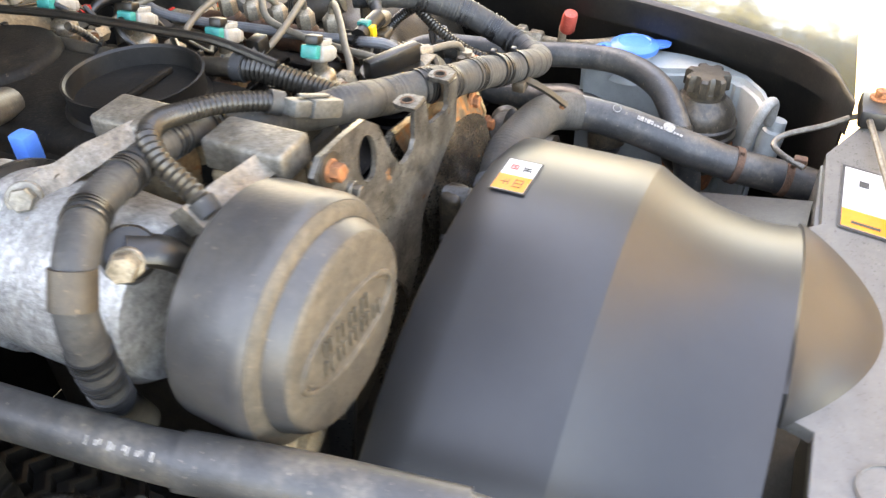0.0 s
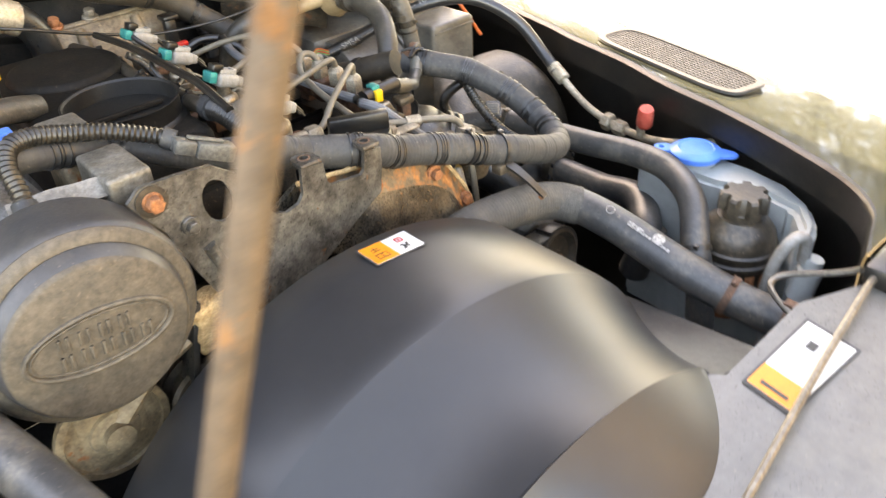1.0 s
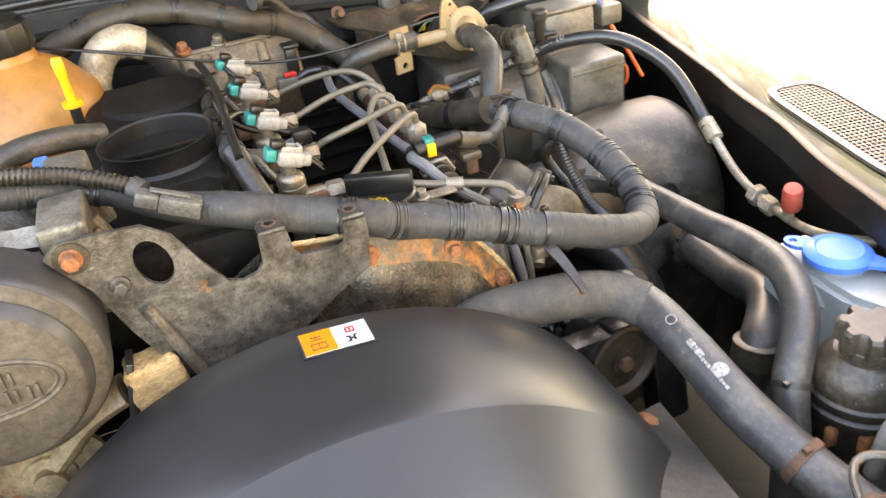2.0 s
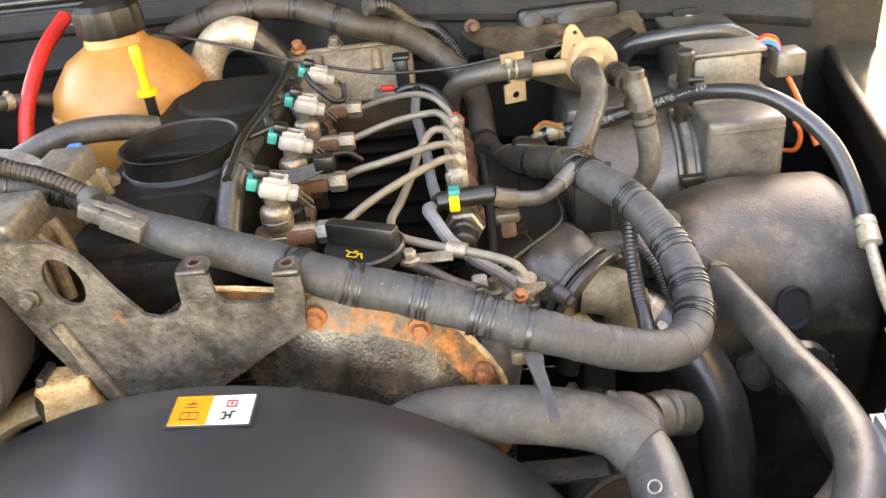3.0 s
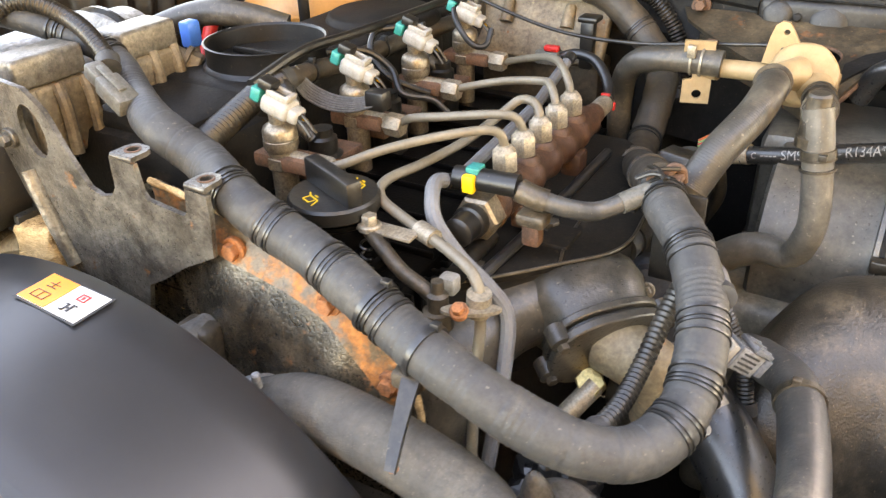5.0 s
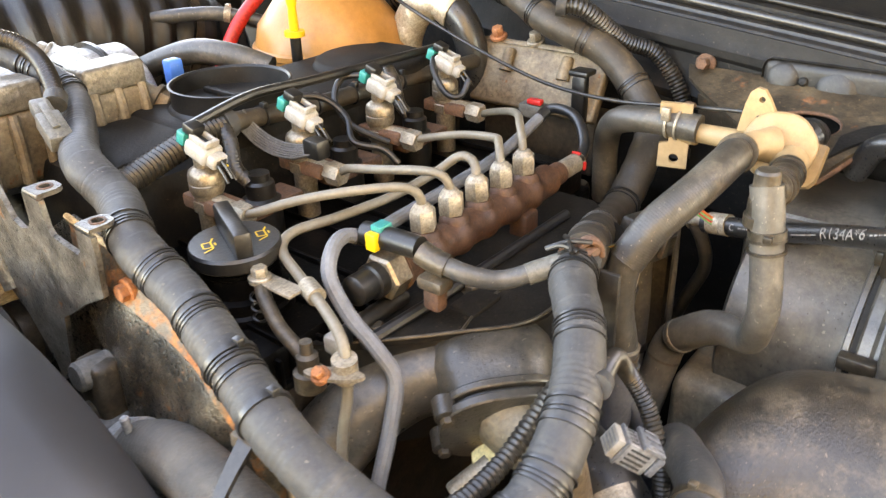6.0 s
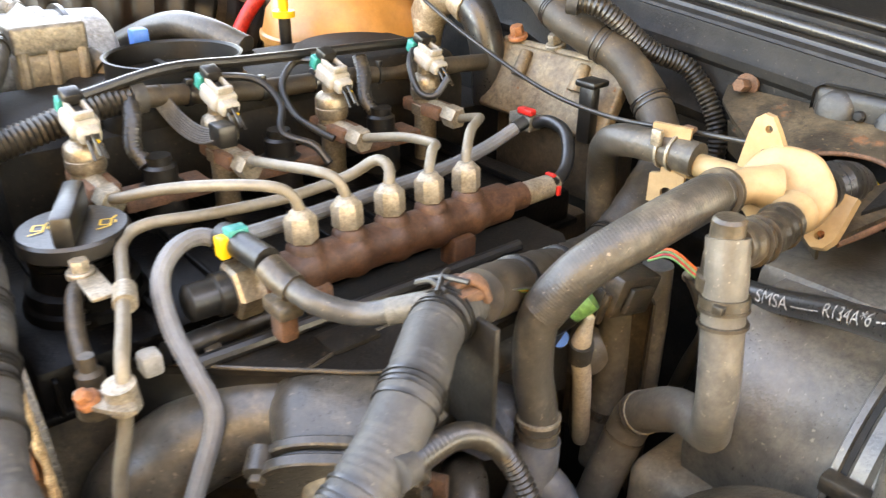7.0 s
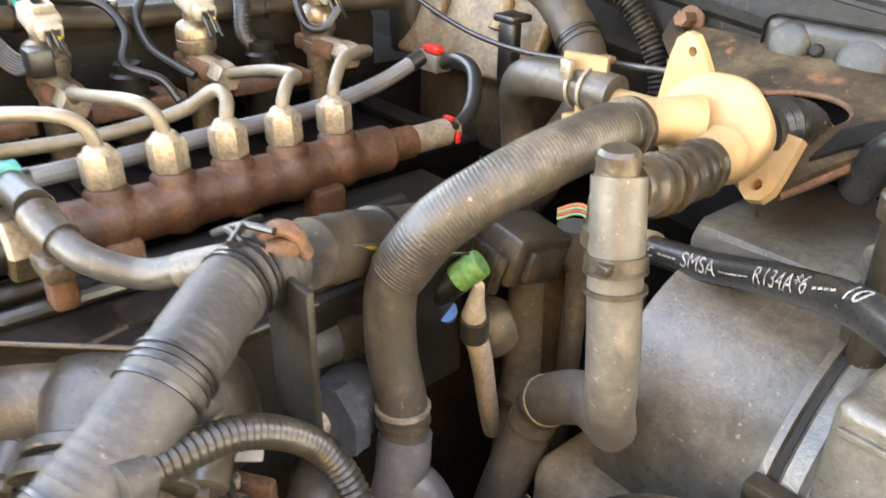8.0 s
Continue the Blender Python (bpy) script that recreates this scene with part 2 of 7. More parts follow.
DUSTY = mat("dust filmed grey plastic", (0.03, 0.02775, 0.024), (0.0495, 0.04425, 0.03675), 0.3, dust=0.5, dust_col=(0.20, 0.168, 0.122), scale=26, ior=1.5, bump=0.35, grit=0.3, warm=0.5)
# dusty lower case; base colour also raised in place of light from the front
LIT_DUSTED = mat("dusted housing, lightened as if lit", (0.1284, 0.1133, 0.09032), (0.2213, 0.1922, 0.1487), 0.36, scale=20, dust=0.6, dust_col=(0.40, 0.34, 0.25), bump=0.5)
# dusted tape whose brown also carries warm light bounced off the ground
WARM_TAPE = mat("dusted loom tape, browned as by warm light", (0.026, 0.022, 0.017), (0.042, 0.034, 0.025), 0.55, scale=50, dust=0.4, dust_col=(0.17, 0.13, 0.085), bump=0.35, grit=0.25)
# dusted rubber, warm bounced light of the bay's rear mixed into the colour
WARM_RUBBER = mat("dusted rubber, browned as by warm light", (0.034, 0.0295, 0.0235), (0.058, 0.050, 0.039), 0.4, dust=0.5, dust_col=(0.25, 0.205, 0.145), scale=34, ior=1.52, bump=0.3, grit=0.25, warm=0.0)
# dusty rubber with extra lightness in its colour for light missing low down
LIT_DUST_RUBBER = mat("dust coated rubber, lightened as if lit", (0.0675, 0.0612, 0.0513), (0.108, 0.0963, 0.0792), 0.45, dust=0.55, dust_col=(0.30, 0.26, 0.20), scale=28, ior=1.5, bump=0.3, grit=0.25, warm=0.0)
# black rubber, its colour lifted and blued to stand in for skylight
SKY_RUBBER = mat("rubber with skylight blue in its colour", (0.05625, 0.06125, 0.07), (0.09375, 0.095, 0.1), 0.36, dust=0.4, dust_col=(0.24, 0.22, 0.18), scale=30, ior=1.55, bump=0.3, grit=0.25, warm=0.0)
LEAD = mat("orange red lead", (0.60, 0.12, 0.02), (0.5, 0.09, 0.02), 0.4, scale=60)
UNDER = mat("dark bonnet underside", (0.022, 0.022, 0.023), (0.016, 0.016, 0.017), 0.6, scale=6, dust=0.2, dust_col=(0.16, 0.14, 0.11), warm=0.0)
TIE = mat("glossy black tie", (0.010, 0.010, 0.010), (0.014, 0.0135, 0.013), 0.34, scale=60, bump=0.1, ior=1.6, warm=0.0)
PALE_CAST = mat("pale rough casting", (0.2295, 0.2125, 0.1827), (0.1403, 0.1249, 0.1003), 0.42, metal=0.4, scale=44, dust=0.35, dust_col=(0.32, 0.265, 0.185), bump=0.8, fine=260, warm=0.3)
SILVER = mat("silver cast body", (0.40, 0.395, 0.38), (0.29, 0.28, 0.26), 0.45, metal=0.5, scale=34, dust=0.35, dust_col=(0.34, 0.28, 0.19), bump=0.9, fine=300, warm=0.0)
PRINT = mat("worn white print", (0.36, 0.34, 0.31), (0.17, 0.16, 0.145), 0.6, scale=400, bump=0.0, warm=0.0)
DARK_METAL = mat("grimy dark casting", (0.03375, 0.02925, 0.024), (0.06375, 0.0525, 0.03975), 0.42, metal=0.25, scale=30, dust=0.45, dust_col=(0.16, 0.125, 0.082), bump=0.5)
GRIT = mat("sunlit dry ground", (0.42, 0.34, 0.22), (0.30, 0.27, 0.14), 0.95, scale=1.2, dust=0.4, dust_col=(0.6, 0.5, 0.34), bump=0.6, fine=30, bump_dist=0.02)
STEEL_ROD = mat("bright steel rod", (0.18, 0.165, 0.141), (0.132, 0.12, 0.102), 0.4, metal=0.6, scale=50, rust=0.1, warm=0.2)
PROP = mat("rusty prop rod", (0.0744, 0.0558, 0.04092), (0.0527, 0.04588, 0.03844), 0.6, metal=0.2, scale=20, rust=0.18, rust_col=(0.22, 0.11, 0.045))


# ---- building helpers ----
def part(name, bm, material, parent=None, label="", smooth=True, sharp=0.6):
    """Links a bmesh, drawn in world coordinates, as one mesh object under a thing or a part."""
    me = bpy.data.meshes.new(name)
    if smooth:
        bm.normal_update()
        for f in bm.faces:
            f.smooth = True
        for e in bm.edges:
            if len(e.link_faces) == 2 and e.calc_face_angle(0.0) > sharp:
                e.smooth = False
    bm.to_mesh(me)
    bm.free()
    me.materials.append(material)
    ob = new(name, me)
    if parent:
        under(ob, parent)
    if label:
        ob["label"] = label
    return ob


def under(ob, parent):
    ob.parent = parent
    m, up = parent.matrix_basis.copy(), parent.parent
    if up:
        m = up.matrix_basis @ parent.matrix_parent_inverse @ m
    ob.matrix_parent_inverse = m.inverted()


def thing(name, at, label, category, group="", kind=""):
    """An Empty at the base of a thing, whose parts hang under it."""
    ob = new(name)
    ob.empty_display_size = 0.01
    ob.matrix_basis = Matrix.Translation(at)
    return tagged(ob, label, category, group, kind)


def V(*p):
    return Vector(p)


def smooth_path(points, step):
    """A Catmull-Rom curve through the points, cut into even steps."""
    p = [Vector(q) for q in points]
    p = [2 * p[0] - p[1]] + p + [2 * p[-1] - p[-2]]
    dense = []
    for i in range(1, len(p) - 2):
        a, b, c, d = p[i - 1:i + 3]
        for k in range(24):
            t = k / 24
            dense.append(0.5 * (2 * b + (c - a) * t + (2 * a - 5 * b + 4 * c - d) * t * t + (3 * b - a - 3 * c + d) * t ** 3))
    dense.append(p[-2])
    out, left = [dense[0]], step
    for a, b in zip(dense, dense[1:]):
        length = (b - a).length
        while length >= left:
            a = a + (b - a) * (left / length)
            out.append(a)
            length, left = (b - a).length, step
        left -= length
    if (out[-1] - dense[-1]).length > step * 0.3:
        out.append(dense[-1])
    return out


def frames_along(path):
    """Tangent and two normals at each point, with no twist."""
    out, side = [], None
    for i, q in enumerate(path):
        t = (path[min(i + 1, len(path) - 1)] - path[max(i - 1, 0)]).normalized()
        if side is None:
            side = t.cross(V(0, 0, 1) if abs(t.z) < 0.9 else V(1, 0, 0)).normalized()
        side = (side - t * side.dot(t)).normalized()
        out.append((t, side, t.cross(side)))
    return out


def skin(bm, rings, cap=True):
    rows = [[bm.verts.new(v) for v in r] for r in rings]
    n = len(rows[0])
    for a, b in zip(rows, rows[1:]):
        for k in range(n):
            bm.faces.new((a[k], a[(k + 1) % n], b[(k + 1) % n], b[k]))
    if cap:
        bm.faces.new(rows[0][::-1])
        bm.faces.new(rows[-1])
    return bm


def tube(points, r, step=0.006, seg=14, radius=None, bm=None, wobble=0.0, flat=1.0):
    """A pipe of radius r along the points; radius(s, length) scales it along its way."""
    path = smooth_path(points, step)
    fr = frames_along(path)
    bm = bm or bmesh.new()
    total, s, rings = step * (len(path) - 1), 0.0, []
    for q, (t, u, w) in zip(path, fr):
        k = r * (radius(s, total) if radius else 1.0)
        ring = []
        for j in range(seg):
            a = 2 * math.pi * j / seg
            o = u * math.cos(a) + w * math.sin(a) * flat
            kk = k * (1 + wobble * noise.noise((q + o * r) * (0.35 / r))) if wobble else k
            ring.append(q + o * kk)
        rings.append(ring)
        s += step
    return skin(bm, rings)


def ribs(pitch, depth):
    return lambda s, total: 1 + depth * math.sin(2 * math.pi * s / pitch)


def wraps(pitch, depth):
    return lambda s, total: 1 + depth * ((s / pitch) % 1.0 - 0.5) + 0.02 * math.sin(s * 90)


def corrugated(points, r, pitch=0.004, depth=0.09, seg=12):
    return tube(points, r, step=pitch / 4, seg=seg, radius=ribs(pitch, depth))


def axes(d):
    d = Vector(d).normalized()
    u = d.cross(V(0, 0, 1) if abs(d.z) < 0.9 else V(0, 1, 0)).normalized()
    return d, u, d.cross(u)


def lathe(at, d, profile, seg=28, bm=None, lobes=None, cap=True):
    """Turns (height, radius) pairs round the line from at along d."""
    d, u, w = axes(d)
    rings = []
    for h, r in profile:
        ring = []
        for k in range(seg):
            a = 2 * math.pi * k / seg
            rr = r * (lobes(a, h) if lobes else 1)
            ring.append(Vector(at) + d * h + (u * math.cos(a) + w * math.sin(a)) * rr)
        rings.append(ring)
    return skin(bm or bmesh.new(), rings, cap)


def hexa(at, d, r, h, bm=None, c=0.12):
    return lathe(at, d, [(0, r * (1 - c)), (h * c, r), (h * (1 - c), r), (h, r * (1 - c))], 6, bm)


def bolt(at, d, r, h, material, parent, name="bolt", label="", washer=1.45):
    bm = lathe(at, d, [(-0.002, r * washer), (0.0012, r * washer), (0.002, r * washer * 0.92)], 20)
    hexa(Vector(at) + Vector(d).normalized() * 0.0015, d, r, h, bm)
    return part(name, bm, material, parent, label)


def box(lo, hi, bevel=0.002, m=None, bm=None, segments=2):
    """A bevelled block between two corners, optionally moved by the matrix m."""
    bm2 = bmesh.new()
    bmesh.ops.create_cube(bm2, size=1.0)
    lo, hi = Vector(lo), Vector(hi)
    for v in bm2.verts:
        v.co = Vector(((v.co.x + 0.5) * (hi.x - lo.x) + lo.x, (v.co.y + 0.5) * (hi.y - lo.y) + lo.y, (v.co.z + 0.5) * (hi.z - lo.z) + lo.z))
    if bevel:
        bmesh.ops.bevel(bm2, geom=bm2.edges[:], offset=bevel, segments=segments, affect="EDGES", profile=0.5)
    if m:
        bm2.transform(m)
    if bm is None:
        return bm2
    me = bpy.data.meshes.new("tmp")
    bm2.to_mesh(me)
    bm2.free()
    bm.from_mesh(me)
    bpy.data.meshes.remove(me)
    return bm


def plate(outline, thick, m, holes=(), bevel=0.0006):
    """A flat sheet cut to a closed outline of (x, y), with holes, laid by the matrix m."""
    bm = bmesh.new()
    loops = []
    for pts in (outline, *holes):
        vs = [bm.verts.new((x, y, 0)) for x, y in pts]
        loops += [bm.edges.new((a, b)) for a, b in zip(vs, vs[1:] + vs[:1])]
    bmesh.ops.triangle_fill(bm, edges=loops, use_beauty=True, normal=(0, 0, 1))
    ext = bmesh.ops.extrude_face_region(bm, geom=bm.faces[:])
    for v in ext["geom"]:
        if isinstance(v, bmesh.types.BMVert):
            v.co.z += thick
    bmesh.ops.recalc_face_normals(bm, faces=bm.faces[:])
    bm.transform(m)
    return bm


def oval(cx, cy, rx, ry, n=18, turn=0.0):
    c, s = math.cos(turn), math.sin(turn)
    return [(cx + rx * math.cos(a) * c - ry * math.sin(a) * s, cy + rx * math.cos(a) * s + ry * math.sin(a) * c) for a in (2 * math.pi * k / n for k in range(n))]


def band(points, s, r, width, material, parent, name="cable_tie", label="", thick=0.0012, head=True):
    """A strap round a tube that follows the points, at s of its length."""
    path = smooth_path(points, 0.003)
    i = min(max(int(s * len(path)), 1), len(path) - 2)
    t = (path[i + 1] - path[i - 1]).normalized()
    bm = lathe(path[i] - t * width / 2, t, [(0, r * 0.96), (0, r + thick), (width, r + thick), (width, r * 0.96)], 22)
    if head:
        d, u, w = axes(t)
        c = path[i] + u * (r + thick) * 0.35 + w * (r + thick) * 0.95 if w.z > 0 else path[i] - w * (r + thick) * 0.95 + u * r * 0.3
        box(c - V(0.003, 0.0025, 0.002), c + V(0.003, 0.0025, 0.003), 0.0006, bm=bm)
    return part(name, bm, material, parent, label)


def grid_sheet(f, nu, nv, thick=0.0):
    """A sheet whose points are f(u, v), u and v from 0 to 1; with thick it gets a back."""
    bm = bmesh.new()
    vs = [[bm.verts.new(f(i / nu, j / nv)) for j in range(nv + 1)] for i in range(nu + 1)]
    for i in range(nu):
        for j in range(nv):
            bm.faces.new((vs[i][j], vs[i + 1][j], vs[i + 1][j + 1], vs[i][j + 1]))
    bm.normal_update()
    if thick:
        bmesh.ops.solidify(bm, geom=bm.faces[:], thickness=thick)
    return bm


# ---- bodywork and surroundings ----
def ground_sheet():
    bm = bmesh.new()
    bmesh.ops.create_grid(bm, x_segments=60, y_segments=60, size=400)
    return tagged(part("ground", bm, GRIT), "dry sunlit gravel and grass around the car", "ground", kind="structure")


ground_sheet()

LIP = [(0.585, 0.62), (0.508, 0.33), (0.456, 0.108), (0.432, 0.027), (0.408, -0.079), (0.376, -0.173), (0.349, -0.285), (0.310, -0.395), (0.281, -0.456), (0.243, -0.495), (0.20, -0.5105), (0.165, -0.522)]


def wing_panel():
    """The wing beside the engine bay: painted top, folded lip and the dark inner wall under it."""
    w = thing("wing_panel", (0.7, -0.1, 0.6), "glossy dark green wing panel beside the engine bay", "wing", kind="structure")
    edge = smooth_path([(x, y, 0.0) for x, y in LIP], 0.02)

    def top(u, v):
        q = edge[round(u * (len(edge) - 1))]
        x0 = q.x + 0.004
        x1 = max(x0 + 0.05, 0.541 + 0.15 * q.y)
        if v <= 0.6:
            k = v / 0.6
            return V(x0 + (x1 - x0) * k, q.y - 0.03 * k * (1 - u), 0.985 - 0.006 * k * k)
        k = (v - 0.6) / 0.4
        return V(x1 + 0.035 * math.sin(k * math.pi / 2), q.y - 0.03 * (1 - u), 0.979 - 0.03 * (1 - math.cos(k * math.pi / 2)) - 0.45 * max(0, k - 0.3))
    part("wing_top", grid_sheet(top, len(edge) - 1, 24, 0.0015), PAINT, w)

    def inner(u, v):
        q = edge[round(u * (len(edge) - 1))]
        return V(q.x + 0.022 + 0.014 * v, q.y, 0.975 - 0.5 * v)
    part("inner_wall", grid_sheet(inner, len(edge) - 1, 8, 0.003), WALL, w, "black inner wing wall")
    bm = bmesh.new()
    rings = []
    for q in edge:
        rings.append([q + V(a, 0, b) for a, b in ((-0.001, 0.950), (-0.002, 0.980), (0.000, 0.986), (0.004, 0.9885), (0.010, 0.9885), (0.008, 0.984), (0.003, 0.980), (0.002, 0.950))])
    part("wing_lip", skin(bm, rings), WALL, w, "black folded lip of the wing")
    return w


wing_panel()


def wing_grille():
    """Pressed vent grille screwed on the wing's top."""
    g = thing("vent_grille", (0.44, -0.13, 0.985), "grey plastic mesh vent grille on the wing top", "vent grille")
    at, turn = V(0.463, -0.132, 0.9862), math.atan2(-0.245, -0.055)
    m = Matrix.Translation(at) @ Matrix.Rotation(turn, 4, "Z")
    L, Wd = 0.138, 0.040
    outer = [(L * math.copysign(abs(math.cos(a)) ** 0.35, math.cos(a)), Wd * math.copysign(abs(math.sin(a)) ** 0.45, math.sin(a))) for a in (2 * math.pi * k / 48 for k in range(48))]
    inner = [(x * 0.93, y * 0.8) for x, y in outer]
    part("frame", plate(outer, 0.004, m, holes=[inner]), VENT, g)
    bm = bmesh.new()
    for k in range(-17, 18):
        x = k * L * 0.93 / 17.5
        box((x - 0.0011, -Wd * 0.8, 0.0008), (x + 0.0011, Wd * 0.8, 0.0026), 0, m, bm)
    for k in range(-5, 6):
        y = k * Wd * 0.8 / 5.5
        box((-L * 0.93, y - 0.0009, 0.0005), (L * 0.93, y + 0.0009, 0.0022), 0, m, bm)
    part("mesh", bm, VENT, g, smooth=False)
    part("backing", plate(inner, 0.0006, m @ Matrix.Translation((0, 0, -0.0003))), LINER, g)


wing_grille()


def bulkhead():
    """Swaged steel bulkhead; its ledge and sealed scuttle fall and turn forwards towards the wing."""
    b = thing("bulkhead", (0, 0.47, 0.6), "dusty black steel bulkhead behind the engine", "bulkhead", kind="structure")
    part("panel", box((-0.85, 0.47, 0.45), (0.62, 0.482, 1.09), 0.003), BULK, b)

    def line_at(x):
        back = min(1.0, max(0.0, (-0.16 - x) / 0.16))
        turn = max(0.0, x - 0.30)
        return V(x, 0.424 + 0.044 * back * back * (3 - 2 * back) - 1.1 * turn * turn, 1.131 - 0.112 * x + 0.10 * min(0.0, x + 0.25))

    def loft(profile, n=60):
        return grid_sheet(lambda u, v: line_at(-0.85 + 1.33 * u) + V(0, *profile[round(v * (len(profile) - 1))]), n, len(profile) - 1, 0.0015)
    part("face", loft([(0.003, -0.20), (0.001, -0.088), (-0.003, -0.083), (-0.004, -0.077), (0.0, -0.071), (0.0, -0.034), (-0.004, -0.029), (-0.0045, -0.021), (-0.001, -0.016), (0.0, -0.006), (0.0015, 0.0)]), BULK, b)
    part("ledge", loft([(0.002, 0.0006), (0.004, 0.003), (0.014, 0.0045), (0.016, 0.0005), (0.020, 0.0005), (0.022, 0.006), (0.036, 0.009)]), GREY_LEDGE, b, "grey dusty ledge")
    part("scuttle", loft([(0.0365, 0.0095), (0.0415, 0.012), (0.043, 0.019), (0.060, 0.022), (0.110, 0.030), (0.22, 0.050)]), BULK, b)
    for dy, dz, r, m, lab in ((0.030, 0.0125, 0.0048, RUBBER_NEW, "rubber bonnet seal"), (0.053, 0.0245, 0.0035, PLASTIC, "glossy black seal strip")):
        part("seal", tube([line_at(-0.84 + 0.11 * k) + V(0, dy, dz) for k in range(13)], r, 0.02, 14), m, b, lab)
    part("boss", box((0.098, 0.4125, 1.066), (0.235, 0.4232, 1.104), 0.009, segments=4), GREY_LEDGE, b, "raised pressing")
    for x, y, z, r in ((0.119, 0.4135, 1.087, 0.0155), (0.169, 0.4135, 1.083, 0.0185)):
        part("boss", lathe((x, y, z), (0, -1, 0.25), [(-0.004, r * 1.12), (0.0, r * 1.06), (0.003, r * 0.92), (0.0045, r * 0.7), (0.0050, r * 0.4), (0.0052, 0.0)], 26), GREY_LEDGE, b, "raised round pressing")
    part("knob", lathe((0.139, 0.4128, 1.086), (0, -1, 0.25), [(0, 0.0048), (0.003, 0.0045), (0.0045, 0.003), (0.005, 0.0)], 14), BULK, b)
    return b


GREY_LEDGE = mat("dusty grey ledge paint", (0.013, 0.013, 0.013), (0.0221, 0.0208, 0.01885), 0.42, scale=20, dust=0.4, dust_col=(0.12, 0.106, 0.084), bump=0.3, warm=0.2)
bulkhead()


def house_wall():
    """Plain pale wall that closes the yard in front of the car."""
    w = thing("house_wall", (6.0, -6.0, 0), "pale beige rendered house wall in the sun across the yard", "house wall", kind="structure")
    a, b = V(6.6, -2.4, 0), V(2.2, -9.5, 0)
    d = (b - a).normalized()
    m = Matrix.Translation(a) @ Matrix.Rotation(math.atan2(d.y, d.x), 4, "Z")
    part("render", box((0, 0, 0), ((b - a).length, 0.3, 8.0), 0.02, m), RENDER, w)
    part("coping", box((-0.1, -0.1, 8.005), ((b - a).length + 0.1, 0.4, 8.15), 0.03, m), RENDER, w)
    part("plinth", box((-0.05, -0.05, 0.0), ((b - a).length + 0.05, -0.005, 0.4), 0.01, m), DARK_METAL, w, "dark plinth")


RENDER = mat("beige wall render", (0.442, 0.374, 0.255), (0.391, 0.3272, 0.221), 0.9, scale=1.5, bump=0.4, fine=60, dust=0.3, dust_col=(0.36, 0.31, 0.22), bump_dist=0.01, grit=0.12)
house_wall()


def bay():
    f = thing("bay_floor", (0, 0, 0.4), "dark shadowed floor and walls of the engine bay", "engine bay", kind="structure")
    part("tray", box((-0.85, -0.8, 0.44), (0.62, 0.47, 0.452), 0.002), LINER, f)
    part("side_wall", box((-0.862, -0.8, 0.45), (-0.85, 0.62, 0.98), 0.002), BODY, f)
    part("front_wall", box((-0.85, -0.83, 0.45), (0.3, -0.81, 0.93), 0.002), BODY, f)
    part("undertray", box((-1.0, -0.82, 0.40), (0.50, 0.62, 0.41), 0.002), BODY, f)
    wing = box((-1.45, -0.85, 0.55), (-0.80, 0.62, 0.985), 0.02)
    part("far_wing", wing, PAINT, f, "dark green painted far wing")


bay()


def bonnet():
    """Raised bonnet, hinged at the scuttle, narrowing to its front, held by the prop."""
    b = thing("bonnet", (-0.16, 0.55, 1.2), "raised dark green bonnet propped over the engine bay", "bonnet")
    m = pose(-0.16, 0.56, 1.20, -60, 0, 0)
    part("skin", plate([(-0.68, 0.0), (-0.66, -0.8), (-0.58, -1.15), (-0.48, -1.26), (0.48, -1.26), (0.58, -1.15), (0.67, -0.8), (0.72, 0.0)], 0.012, m), PAINT, b)
    part("inner_panel", plate([(-0.665, -0.01), (-0.645, -0.8), (-0.565, -1.14), (-0.47, -1.25), (0.47, -1.25), (0.565, -1.14), (0.655, -0.8), (0.705, -0.01)], 0.004, m @ Matrix.Translation((0, 0, -0.0045))), UNDER, b, "dull dark underside")
    for x0, x1 in ((-0.56, -0.34), (-0.22, -0.16), (0.2, 0.14), (0.6, 0.43)):
        part("stiffener", plate([(x0 - 0.03, -0.05), (x1 - 0.03, -1.22), (x1 + 0.03, -1.22), (x0 + 0.03, -0.05)], 0.02, m @ Matrix.Translation((0, 0, -0.0255))), UNDER, b, "dull dark underside rib")
    return b


bonnet()


def windscreen():
    s = thing("cab_front", (0, 0.75, 1.19), "dark green cab front and windscreen behind the bulkhead", "car cab", kind="structure")
    part("cab_wall", box((-1.45, 0.62, 0.5), (0.60, 0.70, 1.18), 0.01), PAINT, s)
    part("glass", box((-0.85, 0.66, 1.19), (0.62, 0.668, 1.7), 0.002, Matrix.Translation((0, 0.02, 0))), INK, s, "dark windscreen glass")


windscreen()


def prop_rod():
    r = thing("bonnet_prop", (-0.61, -0.556, 0.80), "rusty steel bonnet prop rod standing upright in its socket", "prop rod")
    a, b = V(-0.61, -0.5565, 0.80), V(-0.246, -0.567, 1.85)
    part("rod", tube([a, (a + b) / 2, b], 0.0047, 0.03, 14), PROP, r)
    part("foot", lathe(a - V(0, 0, 0.01), (0.32, 0, 0.95), [(0, 0.014), (0.02, 0.014), (0.024, 0.008)]), DARK_METAL, r)


prop_rod()

# ---- fan cowl and slam panel ----
COWL_X, COWL_Z = -0.193, 0.75


